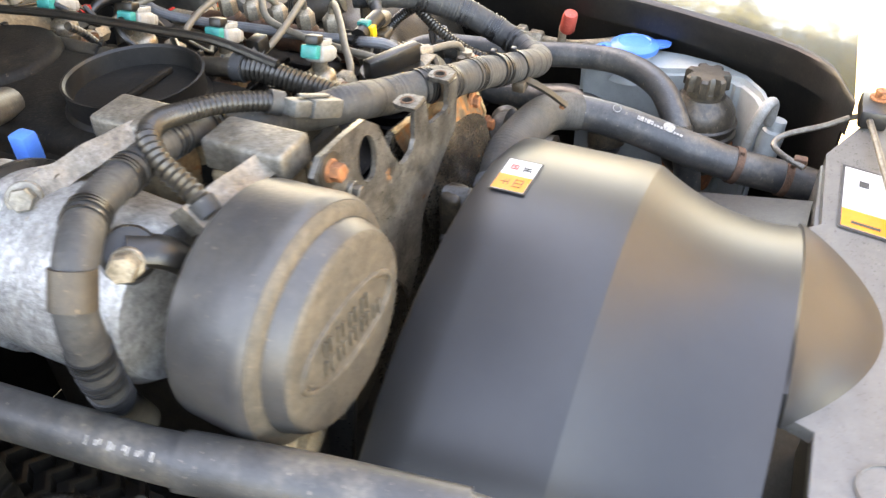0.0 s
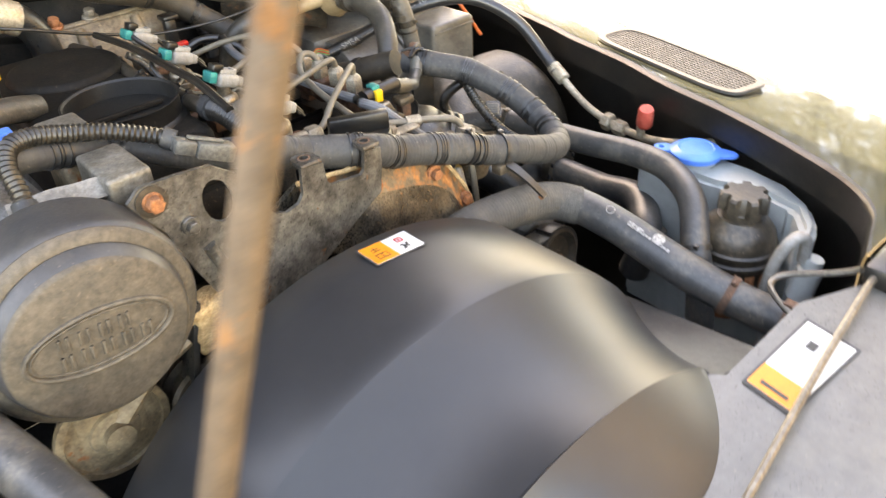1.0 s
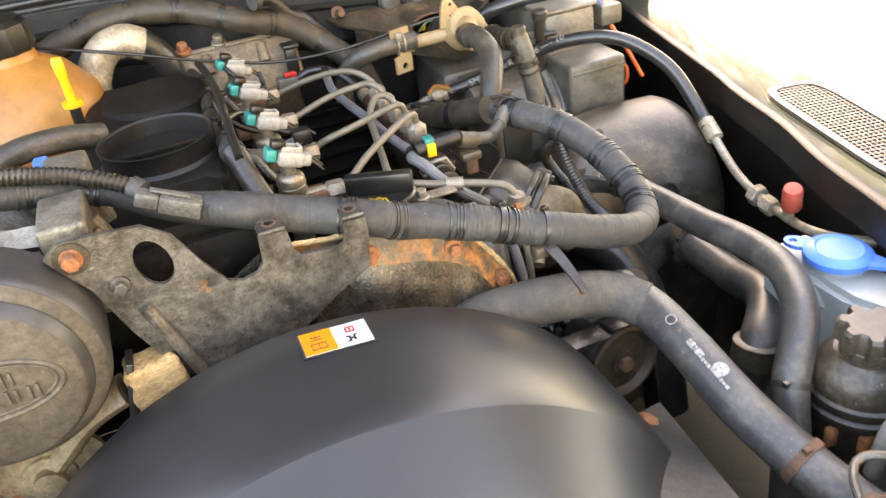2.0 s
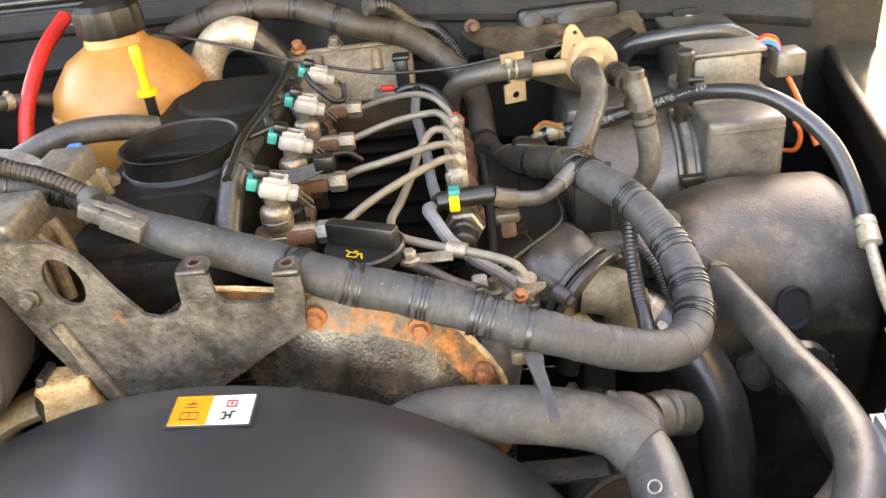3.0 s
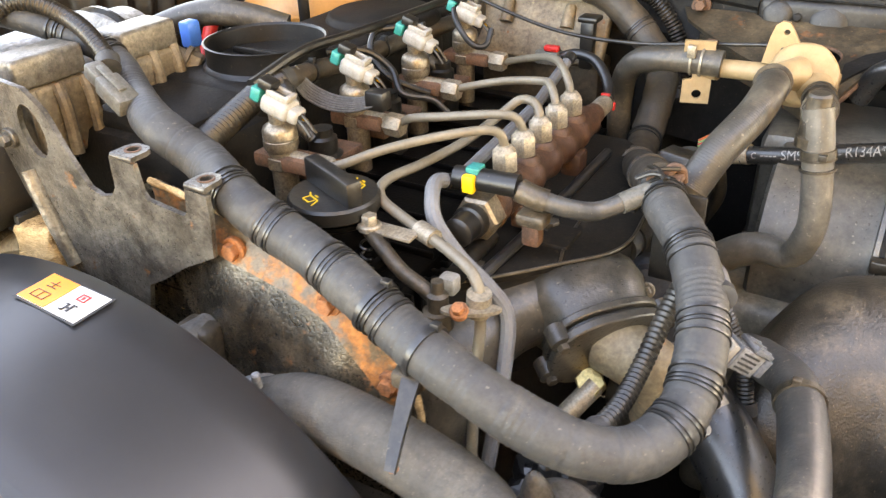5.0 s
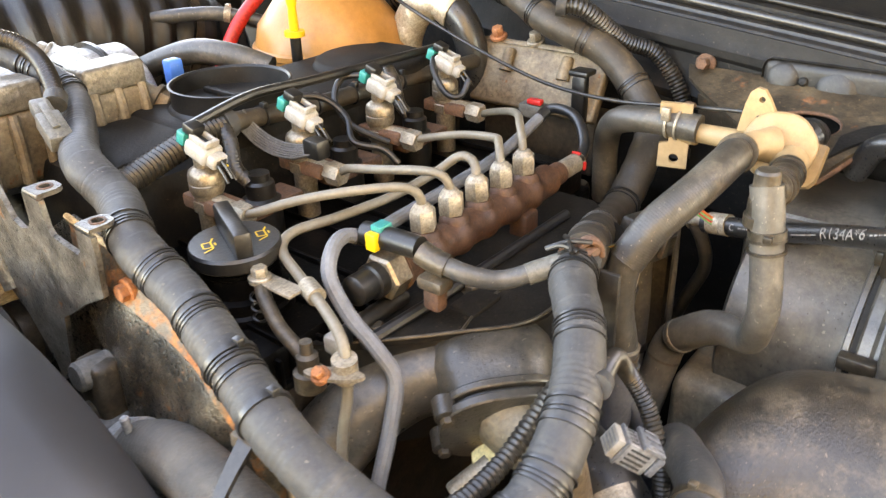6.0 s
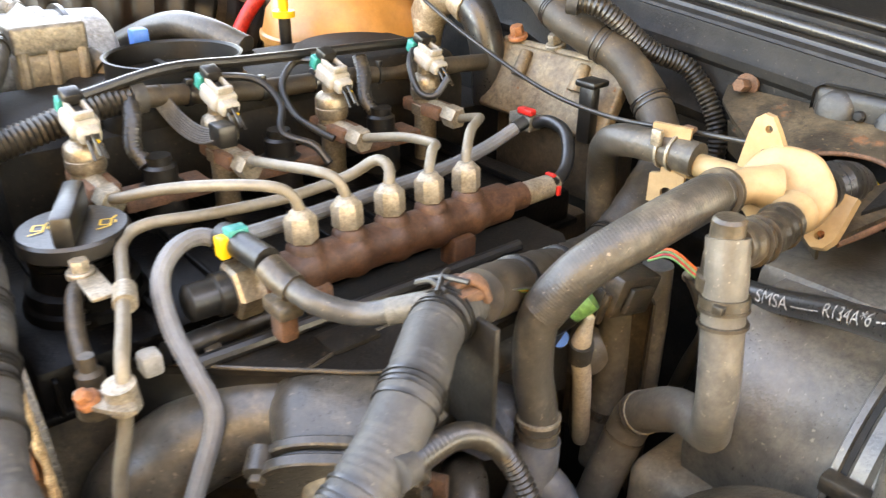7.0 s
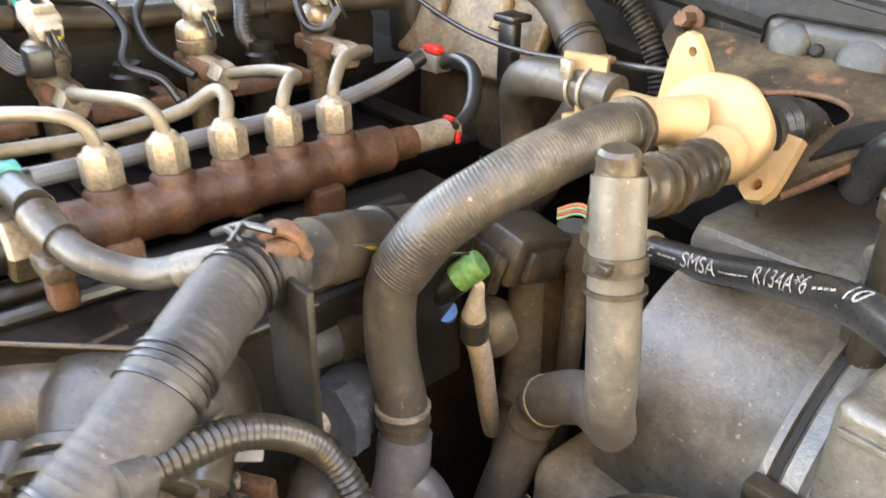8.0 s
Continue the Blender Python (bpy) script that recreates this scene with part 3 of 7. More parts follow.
def fan_cowl():
    """Moulded cowl over the cooling fan: barrel, sloping shoulder and nose down to the slam panel."""
    c = thing("fan_cowl", (COWL_X, -0.36, 0.5), "satin black moulded plastic fan cowl", "fan cowl")
    barrel = [(-0.240, 0.284), (-0.2362, 0.286), (-0.2355, 0.2915), (-0.238, 0.2938), (-0.27, 0.2940), (-0.31, 0.2940), (-0.345, 0.2936), (-0.3600, 0.2924), (-0.3622, 0.2918)]
    steps = [k / 14 for k in range(15)]
    shoulder = [(-0.3622 - 0.1243 * u, 0.2918 - 0.0278 * u - 0.046 * u * (1 - u)) for u in steps]
    for name, prof in (("barrel", barrel), ("shoulder", shoulder)):
        bm = bmesh.new()
        rows = [[bm.verts.new((COWL_X + r * math.sin(a), y, COWL_Z + r * math.cos(a))) for a in (radians(-118 + 236 * k / 120) for k in range(121))] for y, r in prof]
        for p, q in zip(rows, rows[1:]):
            for k in range(120):
                bm.faces.new((p[k], q[k], q[k + 1], p[k + 1]))
        part(name, bm, COWL, c, sharp=0.9)

    def nose(u, v):
        """From the shoulder's end forwards and down to the slam panel."""
        s = 2 * u - 1
        x = -0.160 + 0.118 * s
        top = V(x, -0.4865, COWL_Z + math.sqrt(0.264 ** 2 - (x - COWL_X) ** 2))
        low = V(x, -0.5540 + 0.064 * abs(s) ** 1.85, 0.9675)
        return top.lerp(low, v) 
    part("nose", grid_sheet(nose, 48, 10, 0.003), COWL, c, sharp=0.9)
    return c


fan_cowl()


def sticker(name, corners, label, parts):
    """A printed label on a surface; corners: yellow back, yellow front, white front, white back."""
    s = thing(name, corners[0], label, "label")
    yb, yf, wf, wb = [Vector(q) for q in corners]
    n = (yf - yb).cross(wb - yb).normalized()
    if n.z < 0:
        n = -n

    def at(u, v, h=0.0):
        q = (yb * (1 - u) + wb * u) * (1 - v) + (yf * (1 - u) + wf * u) * v
        return q + n * h

    def patch(u0, u1, v0, v1, h):
        return grid_sheet(lambda a, b: at(u0 + (u1 - u0) * a, v0 + (v1 - v0) * b, h), 6, 4, 0.0003)
    part("rim", patch(-0.035, 1.035, -0.06, 1.06, 0.0008), INK, s)
    part("backing", patch(0.0, 1.0, 0.0, 1.0, 0.0011), PAPER, s)
    for nm, u0, u1, v0, v1, h, m in parts:
        part(nm, patch(u0, u1, v0, v1, h), m, s)
    return s


def on_cowl(x, y, r=0.2945):
    return V(x, y, COWL_Z + math.sqrt(r * r - (x - COWL_X) ** 2))


sticker("warning_label", [on_cowl(-0.192, -0.2495), on_cowl(-0.192, -0.276), on_cowl(-0.142, -0.276), on_cowl(-0.142, -0.2485)],
        "orange and white fan warning label stuck on the cowl",
        [("orange_field", 0.0, 0.47, 0.0, 1.0, 0.0015, ORANGE),
         ("triangle_mark", 0.14, 0.30, 0.40, 0.42, 0.0019, INK), ("triangle_mark", 0.14, 0.22, 0.28, 0.30, 0.0019, INK), ("triangle_mark", 0.22, 0.30, 0.28, 0.30, 0.0019, INK), ("triangle_mark", 0.216, 0.224, 0.16, 0.42, 0.0019, INK),
         ("book_mark", 0.12, 0.34, 0.58, 0.60, 0.0019, INK), ("book_mark", 0.12, 0.34, 0.82, 0.84, 0.0019, INK), ("book_mark", 0.118, 0.126, 0.58, 0.84, 0.0019, INK), ("book_mark", 0.226, 0.234, 0.58, 0.84, 0.0019, INK), ("book_mark", 0.334, 0.342, 0.58, 0.84, 0.0019, INK),
         ("red_mark", 0.66, 0.80, 0.20, 0.235, 0.0019, RED), ("red_mark", 0.66, 0.80, 0.405, 0.44, 0.0019, RED), ("red_mark", 0.66, 0.68, 0.20, 0.44, 0.0019, RED), ("red_mark", 0.78, 0.80, 0.20, 0.44, 0.0019, RED), ("red_mark", 0.715, 0.745, 0.27, 0.37, 0.0019, RED),
         ("fan_mark", 0.63, 0.70, 0.60, 0.64, 0.0019, INK), ("fan_mark", 0.67, 0.70, 0.60, 0.86, 0.0019, INK), ("fan_mark", 0.63, 0.70, 0.82, 0.86, 0.0019, INK), ("fan_mark", 0.74, 0.81, 0.58, 0.62, 0.0019, INK), ("fan_mark", 0.74, 0.77, 0.58, 0.84, 0.0019, INK), ("fan_mark", 0.70, 0.76, 0.70, 0.75, 0.0019, INK)])


def slam_panel():
    p = thing("slam_panel", (-0.2, -0.65, 0.9), "flat grey panel over the radiator in front of the cowl", "slam panel", kind="structure")
    m = Matrix.Translation((0, 0, 0.957))
    out = [(-0.84, -0.82), (0.28, -0.82), (0.205, -0.62), (0.16, -0.535), (0.088, -0.503), (-0.034, -0.505), (-0.046, -0.492), (-0.268, -0.492), (-0.275, -0.5135), (-0.36, -0.5135), (-0.38, -0.60), (-0.84, -0.62)]
    part("panel", plate(out, 0.012, m), GREY_PANEL, p)
    part("edge_wall", box((-0.036, -0.507, 0.87), (0.085, -0.501, 0.9575), 0.001), GREY_PANEL, p)
    part("radiator_side", box((-0.42, -0.66, 0.45), (0.15, -0.60, 0.955), 0.004), BODY, p)


slam_panel()
sticker("service_label", [(-0.031, -0.520, 0.9695), (-0.038, -0.560, 0.9695), (0.06, -0.565, 0.9695), (0.068, -0.521, 0.9695)],
        "white and orange service label on the slam panel",
        [("orange_field", 0.0, 0.28, 0.0, 1.0, 0.0015, ORANGE), ("text_bar", 0.06, 0.1, 0.2, 0.8, 0.0019, INK), ("round_mark", 0.7, 0.8, 0.3, 0.5, 0.0019, INK)])


def bonnet_cable():
    r = thing("bonnet_stay", (-0.35, -0.6, 0.97), "thin bright steel stay rod lying across the slam panel", "rod")
    pts = [(-0.42, -0.615, 0.982), (-0.2, -0.588, 0.984), (0.0, -0.558, 0.984), (0.12, -0.542, 0.982), (0.158, -0.536, 0.979), (0.168, -0.524, 0.972), (0.165, -0.50, 0.958), (0.158, -0.465, 0.943), (0.143, -0.455, 0.937), (0.128, -0.468, 0.934), (0.118, -0.49, 0.93)]
    part("rod", tube(pts, 0.0032, 0.005, 10), STEEL_ROD, r)
    part("clip", box((0.121, -0.492, 0.926), (0.132, -0.478, 0.937), 0.002), RUST_DARK, r)


bonnet_cable()

# ---- engine: block, covers ----


def engine_block():
    e = thing("engine_block", (-0.1, 0.05, 0.5), "grimy dark engine block deep in the bay", "engine block")
    part("block", box((-0.27, -0.165, 0.5), (-0.02, 0.30, 0.985), 0.01), DARK_METAL, e)
    part("sump", box((-0.24, -0.14, 0.46), (-0.04, 0.28, 0.5), 0.006), DARK_METAL, e)
    return e


engine_block()


def rocker_cover():
    r = thing("rocker_cover", (-0.1, 0.05, 0.985), "oily black plastic rocker cover under the injector pipes", "rocker cover")
    part("cover", box((-0.205, -0.158, 0.986), (-0.012, 0.262, 1.017), 0.006), COVER, r)
    bm = bmesh.new()
    for k in range(9):
        y = -0.13 + 0.045 * k
        box((-0.204, y, 1.0165), (-0.014, y + 0.003, 1.0215), 0.001, bm=bm)
    part("rib", bm, COVER, r)
    part("edge_flange", box((-0.21, -0.166, 0.984), (-0.008, 0.268, 0.990), 0.002), COVER, r)
    for k in range(12):
        y = -0.150 + 0.012 * k
        part("side_fin", box((-0.0125, y, 0.989), (-0.006, y + 0.003, 1.012), 0.001), COVER, r)
    for k in range(11):
        x = -0.185 + 0.014 * k
        part("front_fin", box((x, -0.165, 0.989), (x + 0.003, -0.1575, 1.012), 0.001), COVER, r)
    return r


rocker_cover()


def oil_cap():
    c = thing("oil_filler_cap", (-0.08, -0.111, 1.041), "black oil filler cap with yellow oil can marks", "oil cap")
    at = V(-0.0765, -0.1085, 1.0405)
    part("neck", lathe(at, (0, 0, 1), [(-0.027, 0.037), (-0.018, 0.036), (-0.016, 0.0335), (-0.008, 0.033), (-0.006, 0.0285), (0.008, 0.0275), (0.009, 0.0285), (0.012, 0.0285), (0.013, 0.026), (0.02, 0.026)]), COVER, c)
    cap = part("lid", lathe(at, (0, 0, 1), [(0.014, 0.030), (0.016, 0.0320), (0.024, 0.0320), (0.026, 0.0305)]), PLASTIC, c)
    part("grip", box((-0.006, -0.0305, 0.025), (0.006, 0.0305, 0.044), 0.0025, Matrix.Translation(at) @ Matrix.Rotation(1.15, 4, "Z")), PLASTIC, c)
    for s in (-1, 1):
        m = Matrix.Translation(at + V(0, 0, 0.0263)) @ Matrix.Rotation(1.15, 4, "Z") @ Matrix.Translation((s * 0.0185, 0, 0))
        bm = bmesh.new()
        for p, q in (((-0.004, -0.010), (0.003, -0.006)), ((0.003, -0.006), (0.003, 0.004)), ((0.003, 0.004), (0.0055, 0.009)), ((0.003, 0.004), (-0.003, 0.004)), ((-0.003, 0.004), (-0.003, -0.004)), ((-0.003, -0.004), (0.003, -0.004)), ((0.0055, 0.002), (0.0055, -0.002))):
            a, b = V(*p, 0.0003), V(*q, 0.0003)
            d = (b - a).normalized()
            s2 = V(-d.y, d.x, 0) * 0.0006
            vs = [bm.verts.new(m @ w) for w in (a - s2, b - s2, b + s2, a + s2)]
            bm.faces.new(vs)
        part("oil_can_mark", bm, YELLOW, cap, "yellow oil can symbol", smooth=False)


oil_cap()


def injector(at):
    """Common-rail injector with its plug; built at cylinder one and copied."""
    i = thing("fuel_injector", at, "steel fuel injector with a white plug and teal lock", "injector", "injectors on the engine")
    x, y, z = at
    part("clamp", box((x - 0.022, y - 0.010, z - 0.002), (x + 0.030, y + 0.012, z + 0.010), 0.003), RUST_DARK, i, "rusty clamp")
    part("body", lathe((x, y, z), (0, 0, 1), [(-0.045, 0.0098), (0.008, 0.0098), (0.009, 0.0110), (0.012, 0.0110), (0.013, 0.0122), (0.016, 0.0132), (0.021, 0.0132), (0.0215, 0.0126), (0.0225, 0.0126), (0.023, 0.0132), (0.028, 0.0130), (0.031, 0.0118), (0.033, 0.009), (0.034, 0.0068), (0.045, 0.0068)], 32), NICKEL, i)
    part("hexagon", hexa((x, y, z - 0.003), (0, 0, 1), 0.0122, 0.011), NICKEL, i)
    m = Matrix.Translation((x, y, z + 0.043)) @ Matrix.Rotation(radians(4), 4, "Z") @ Matrix.Rotation(radians(20), 4, "Y")
    bm = box((-0.010, -0.0098, -0.002), (0.014, 0.0098, 0.012), 0.0042, m, segments=3)
    box((0.006, -0.0072, -0.001), (0.021, 0.0072, 0.0095), 0.0028, m, bm, 3)
    box((-0.008, -0.0062, 0.0115), (0.010, -0.0036, 0.0165), 0.001, m, bm)
    box((-0.008, 0.0036, 0.0115), (0.010, 0.0062, 0.0165), 0.001, m, bm)
    box((0.0075, -0.0062, 0.0120), (0.0112, 0.0062, 0.0172), 0.001, m, bm)
    plug = part("plug", bm, WHITE, i, "white plug")
    part("slot", box((-0.006, -0.0034, 0.0117), (0.0072, 0.0034, 0.0126), 0.0002, m), INK, plug, "dark latch slot")
    part("socket", box((0.0205, -0.0046, 0.0012), (0.0214, 0.0046, 0.0072), 0.0002, m), INK, plug, "dark socket")
    part("pin", box((0.0190, 0.0012, 0.0020), (0.0250, 0.0036, 0.0038), 0.0004, m), YELLOW, plug, "amber pin")
    part("lock", box((-0.020, -0.0075, 0.002), (-0.0115, 0.0075, 0.013), 0.0015, m), TEAL, plug, "teal lock tab")
    part("cap", box((-0.016, -0.006, 0.013), (-0.004, 0.006, 0.021), 0.0015, m), PLASTIC, plug, "black latch")
    bm = bmesh.new()
    for k, (dy, dz) in enumerate(((-0.003, 0.0), (0.003, 0.0), (0.0, 0.003))):
        a = m @ V(0.020, dy, 0.004 + dz)
        b = m @ V(0.034, dy * 1.3, -0.004 + dz)
        tube([a, (a + b) / 2 + V(0, 0, 0.001), b], 0.0012, 0.004, 6, bm=bm)
    part("wire", bm, CONDUIT, plug, "thin dark wires")
    part("union_nut", hexa((x + 0.030, y, z + 0.004), (1, 0.02, -0.05), 0.0098, 0.016), ZINC, i, "zinc union nut")
    part("union_neck", lathe((x + 0.010, y, z + 0.005), (1, 0.02, -0.05), [(0, 0.0075), (0.02, 0.0075)], 14), ZINC, i)
    return i


INJ = (-0.148, -0.076, 1.060)
first = injector(INJ)
for k in (1, 2, 3):
    copy_thing(first, Matrix.Translation((INJ[0], INJ[1] + 0.0965 * k, INJ[2])))


def fuel_rail():
    r = thing("fuel_rail", (0.004, 0.06, 1.02), "brown rusted common fuel rail with five unions", "fuel rail")
    prof = []
    for k in range(61):
        h = 0.205 * k / 60 - 0.02
        bulge = max(0.0, math.cos((h / 0.033) * 2 * math.pi)) if -0.01 < h < 0.142 else 0
        prof.append((h, 0.0142 + 0.0022 * bulge - (0.004 if h > 0.166 else 0)))
    part("tube", lathe((0.004, 0, 1.036), (0, 1, 0), prof, 24), RAIL, r)
    for k in range(5):
        y = 0.033 * k
        boss = part("boss", lathe((0.003, y, 1.040), (0, 0, 1), [(0, 0.0125), (0.011, 0.0115), (0.014, 0.009)], 20), RAIL, r)
        nut = part("union_nut", hexa((0.001, y, 1.053), (-0.05, 0, 1), 0.0102, 0.017), ZINC, boss, "zinc union nut")
        part("collar", lathe((0.0002, y, 1.069), (-0.05, 0, 1), [(0, 0.0088), (0.004, 0.006), (0.005, 0.0045)], 16), ZINC, boss)
    part("end_hexagon", hexa((0.002, -0.033, 1.036), (0, -1, 0), 0.0178, 0.018), NICKEL, r, "bright sensor hexagon")
    part("sensor", lathe((0.001, -0.051, 1.036), (0, -1, 0.03), [(0, 0.013), (0.008, 0.013), (0.009, 0.011), (0.024, 0.011), (0.026, 0.008)], 20), PLASTIC, r)
    part("front_neck", lathe((0.003, -0.018, 1.036), (0, -1, 0), [(0, 0.0142), (0.013, 0.0142), (0.0135, 0.016), (0.016, 0.016)], 24), RUST_DARK, r)
    part("rear_plug", lathe((0.004, 0.185, 1.036), (0, 1, 0), [(0, 0.009), (0.028, 0.009), (0.028, 0.0075), (0.036, 0.0075)], 18), ZINC, r)
    part("rear_cap", box((-0.003, 0.2125, 1.029), (0.011, 0.221, 1.043), 0.003), PLASTIC, r)
    part("red_lock", box((-0.001, 0.2145, 1.0432), (0.008, 0.2185, 1.0458), 0.001), RED, r, "red lock tab")
    part("red_lock", box((0.0112, 0.2145, 1.030), (0.0138, 0.2185, 1.038), 0.001), RED, r, "red lock tab")
    part("foot", box((0.010, -0.010, 1.012), (0.022, 0.008, 1.03), 0.003), RUST_DARK, r)
    part("foot", box((0.004, 0.105, 1.002), (0.022, 0.125, 1.028), 0.003), RAIL, r)
    return r


fuel_rail()


def rigid_pipe(name, pts, r, label, material=PIPE, category="fuel pipe", group="", step=0.004):
    p = thing(name, pts[0], label, category, group)
    part("pipe", tube(pts, r, step, 12), material, p)
    return p


G = "injection pipes"
rigid_pipe("injection_pipe", [(-0.112, -0.076, 1.063), (-0.095, -0.074, 1.069), (-0.07, -0.055, 1.078), (-0.04, -0.034, 1.085), (-0.012, -0.013, 1.088), (-0.002, -0.004, 1.084), (0.0, 0.0, 1.074), (0.0, 0.0, 1.066)], 0.0036, "dull steel injection pipe to the first cylinder", group=G)
rigid_pipe("injection_pipe", [(-0.112, 0.021, 1.063), (-0.098, 0.020, 1.070), (-0.088, 0.016, 1.075), (-0.06, 0.018, 1.080), (-0.02, 0.025, 1.086), (-0.005, 0.030, 1.084), (0.0, 0.033, 1.074), (0.0, 0.033, 1.066)], 0.0036, "dull steel injection pipe bent to the second cylinder", group=G)
rigid_pipe("injection_pipe", [(-0.112, 0.117, 1.063), (-0.10, 0.118, 1.067), (-0.06, 0.124, 1.077), (-0.022, 0.121, 1.083), (-0.010, 0.110, 1.084), (-0.002, 0.101, 1.076), (0.0, 0.099, 1.066)], 0.0036, "dull steel injection pipe to the third cylinder", group=G)
rigid_pipe("injection_pipe", [(-0.112, 0.2135, 1.060), (-0.095, 0.214, 1.066), (-0.06, 0.198, 1.078), (-0.033, 0.172, 1.087), (-0.016, 0.150, 1.088), (-0.003, 0.135, 1.078), (0.0, 0.132, 1.066)], 0.0036, "dull steel injection pipe to the rear cylinder", group=G)
rigid_pipe("supply_pipe", [(0.0, 0.066, 1.066), (-0.001, 0.067, 1.074), (-0.007, 0.071, 1.082), (-0.020, 0.070, 1.083), (-0.033, 0.055, 1.071), (-0.041, 0.014, 1.064), (-0.050, -0.035, 1.063), (-0.057, -0.073, 1.064), (-0.050, -0.090, 1.059), (-0.021, -0.101, 1.053), (0.019, -0.116, 1.048), (0.042, -0.126, 1.040), (0.048, -0.131, 1.013), (0.049, -0.141, 0.974), (0.05, -0.15, 0.90)], 0.0038, "dull steel supply pipe from the pump to the rail")


def braid(points, r, step=0.0011, seg=24, cells=6, pitch=0.0085, deep=0.065):
    """A pipe whose skin is woven of crossing strands."""
    path = smooth_path(points, step)
    rings = []
    for k, (q, (t, u, w)) in enumerate(zip(path, frames_along(path))):
        ph = 2 * math.pi * k * step / pitch * 1.5
        ring = []
        for j in range(seg):
            a = 2 * math.pi * j / seg
            rr = r * (1 + deep * math.sin(cells * a + ph) * math.sin(cells * a - ph))
            ring.append(q + (u * math.cos(a) + w * math.sin(a)) * rr)
        rings.append(ring)
    return skin(bmesh.new(), rings)


def braided_hose(pts, label, r=0.0053):
    h = thing("braided_hose", pts[0], label, "fuel hose", "braided hoses")
    part("hose", braid(pts, r), BRAID, h)
    for a, b in ((0, 1), (-1, -2)):
        d = (Vector(pts[b]) - Vector(pts[a])).normalized()
        part("ferrule", lathe(pts[a], d, [(-0.002, r * 1.12), (0.008, r * 1.12)], 16), PLASTIC, h)
    return h


braided_hose([(-0.020, -0.040, 1.057), (-0.026, -0.054, 1.062), (-0.020, -0.072, 1.060), (-0.010, -0.085, 1.048), (0.010, -0.089, 1.028), (0.030, -0.087, 1.010), (0.045, -0.086, 0.990), (0.051, -0.100, 0.962), (0.053, -0.119, 0.921), (0.05, -0.13, 0.87)], "light grey braided fuel hose looping down")
braided_hose([(-0.018, -0.036, 1.058), (-0.024, 0.02, 1.056), (-0.028, 0.08, 1.056), (-0.034, 0.14, 1.056), (-0.040, 0.19, 1.061), (-0.037, 0.224, 1.074)], "light grey braided fuel hose along the rail", 0.0050)


def return_hose():
    h = thing("return_hose", (0.0, -0.04, 1.05), "grey rubber return hose with quick connectors", "fuel hose")
    pts = [(0.020, -0.034, 1.060), (0.037, -0.036, 1.057), (0.062, -0.030, 1.050), (0.078, -0.013, 1.043), (0.094, 0.000, 1.048)]
    part("hose", tube(pts, 0.0068, 0.004, 14), RUBBER, h)
    con = part("connector", tube([(-0.018, -0.041, 1.062), (0.0, -0.040, 1.063), (0.03, -0.038, 1.063)], 0.0085, 0.004, 14), PLASTIC, h, "black quick connector")
    part("yellow_lock", box((-0.008, -0.052, 1.056), (0.001, -0.046, 1.069), 0.001), YELLOW, con, "yellow lock tab")
    part("green_lock", box((-0.008, -0.046, 1.067), (0.002, -0.034, 1.073), 0.001), TEAL, con, "teal lock tab")
    part("sleeve", tube([(0.092, -0.002, 1.047), (0.102, 0.008, 1.051), (0.112, 0.018, 1.055)], 0.0076, 0.002, 14, radius=ribs(0.004, 0.05)), OLIVE, h, "dirty pale sleeve")
    part("collar", tube([(0.030, -0.0378, 1.0605), (0.040, -0.0365, 1.0565), (0.050, -0.034, 1.0535)], 0.0086, 0.003, 16), PLASTIC_OLD, h, "black collar")


return_hose()


def red_plug():
    p = thing("red_connector", (-0.07, 0.27, 1.05), "red topped connector plug behind the rail", "connector")
    part("body", box((-0.092, 0.262, 1.050), (-0.066, 0.278, 1.064), 0.002), OLIVE, p)
    part("top", box((-0.082, 0.262, 1.0642), (-0.066, 0.270, 1.070), 0.0015), RED, p, "red top")
    w = thing("sensor_lead", (0.0, 0.23, 1.04), "glossy black sensor lead curving to the rail end", "cable")
    part("lead", tube([(-0.066, 0.270, 1.058), (-0.048, 0.268, 1.064), (-0.026, 0.262, 1.062), (-0.010, 0.250, 1.052), (0.000, 0.236, 1.042), (0.004, 0.220, 1.036)], 0.0052, 0.003, 14), TIE, w)


red_plug()


def air_intake_cover():
    """Moulded intake with a round open neck and a second, closed dome."""
    c = thing("intake_cover", (-0.25, 0.1, 1.0), "dusty black moulded intake cover with an open round neck", "intake cover")
    part("body", box((-0.335, -0.125, 0.99), (-0.190, 0.30, 1.080), 0.014), INTAKE, c)
    part("duct", box((-0.31, -0.115, 1.07), (-0.205, 0.02, 1.094), 0.01), INTAKE, c)
    part("deck", box((-0.322, -0.045, 1.06), (-0.194, 0.292, 1.0965), 0.013, segments=4), INTAKE, c)
    at = (-0.249, 0.032, 1.07)
    part("neck", lathe(at, (0, 0, 1), [(0.02, 0.060), (0.027, 0.0575), (0.030, 0.0540), (0.044, 0.0535), (0.0475, 0.0552), (0.048, 0.0532), (0.046, 0.0515), (0.031, 0.0505), (0.0305, 0.0)], 48, cap=False), NECK, c, "open round neck")
    part("dome", lathe((-0.241, 0.205, 1.06), (0, 0, 1), [(0, 0.062), (0.037, 0.061), (0.042, 0.058), (0.044, 0.054), (0.0445, 0.0)], 40), INTAKE, c)
    part("bar", box((-0.288, 0.028, 1.101), (-0.210, 0.034, 1.106), 0.001), INTAKE, c)


air_intake_cover()

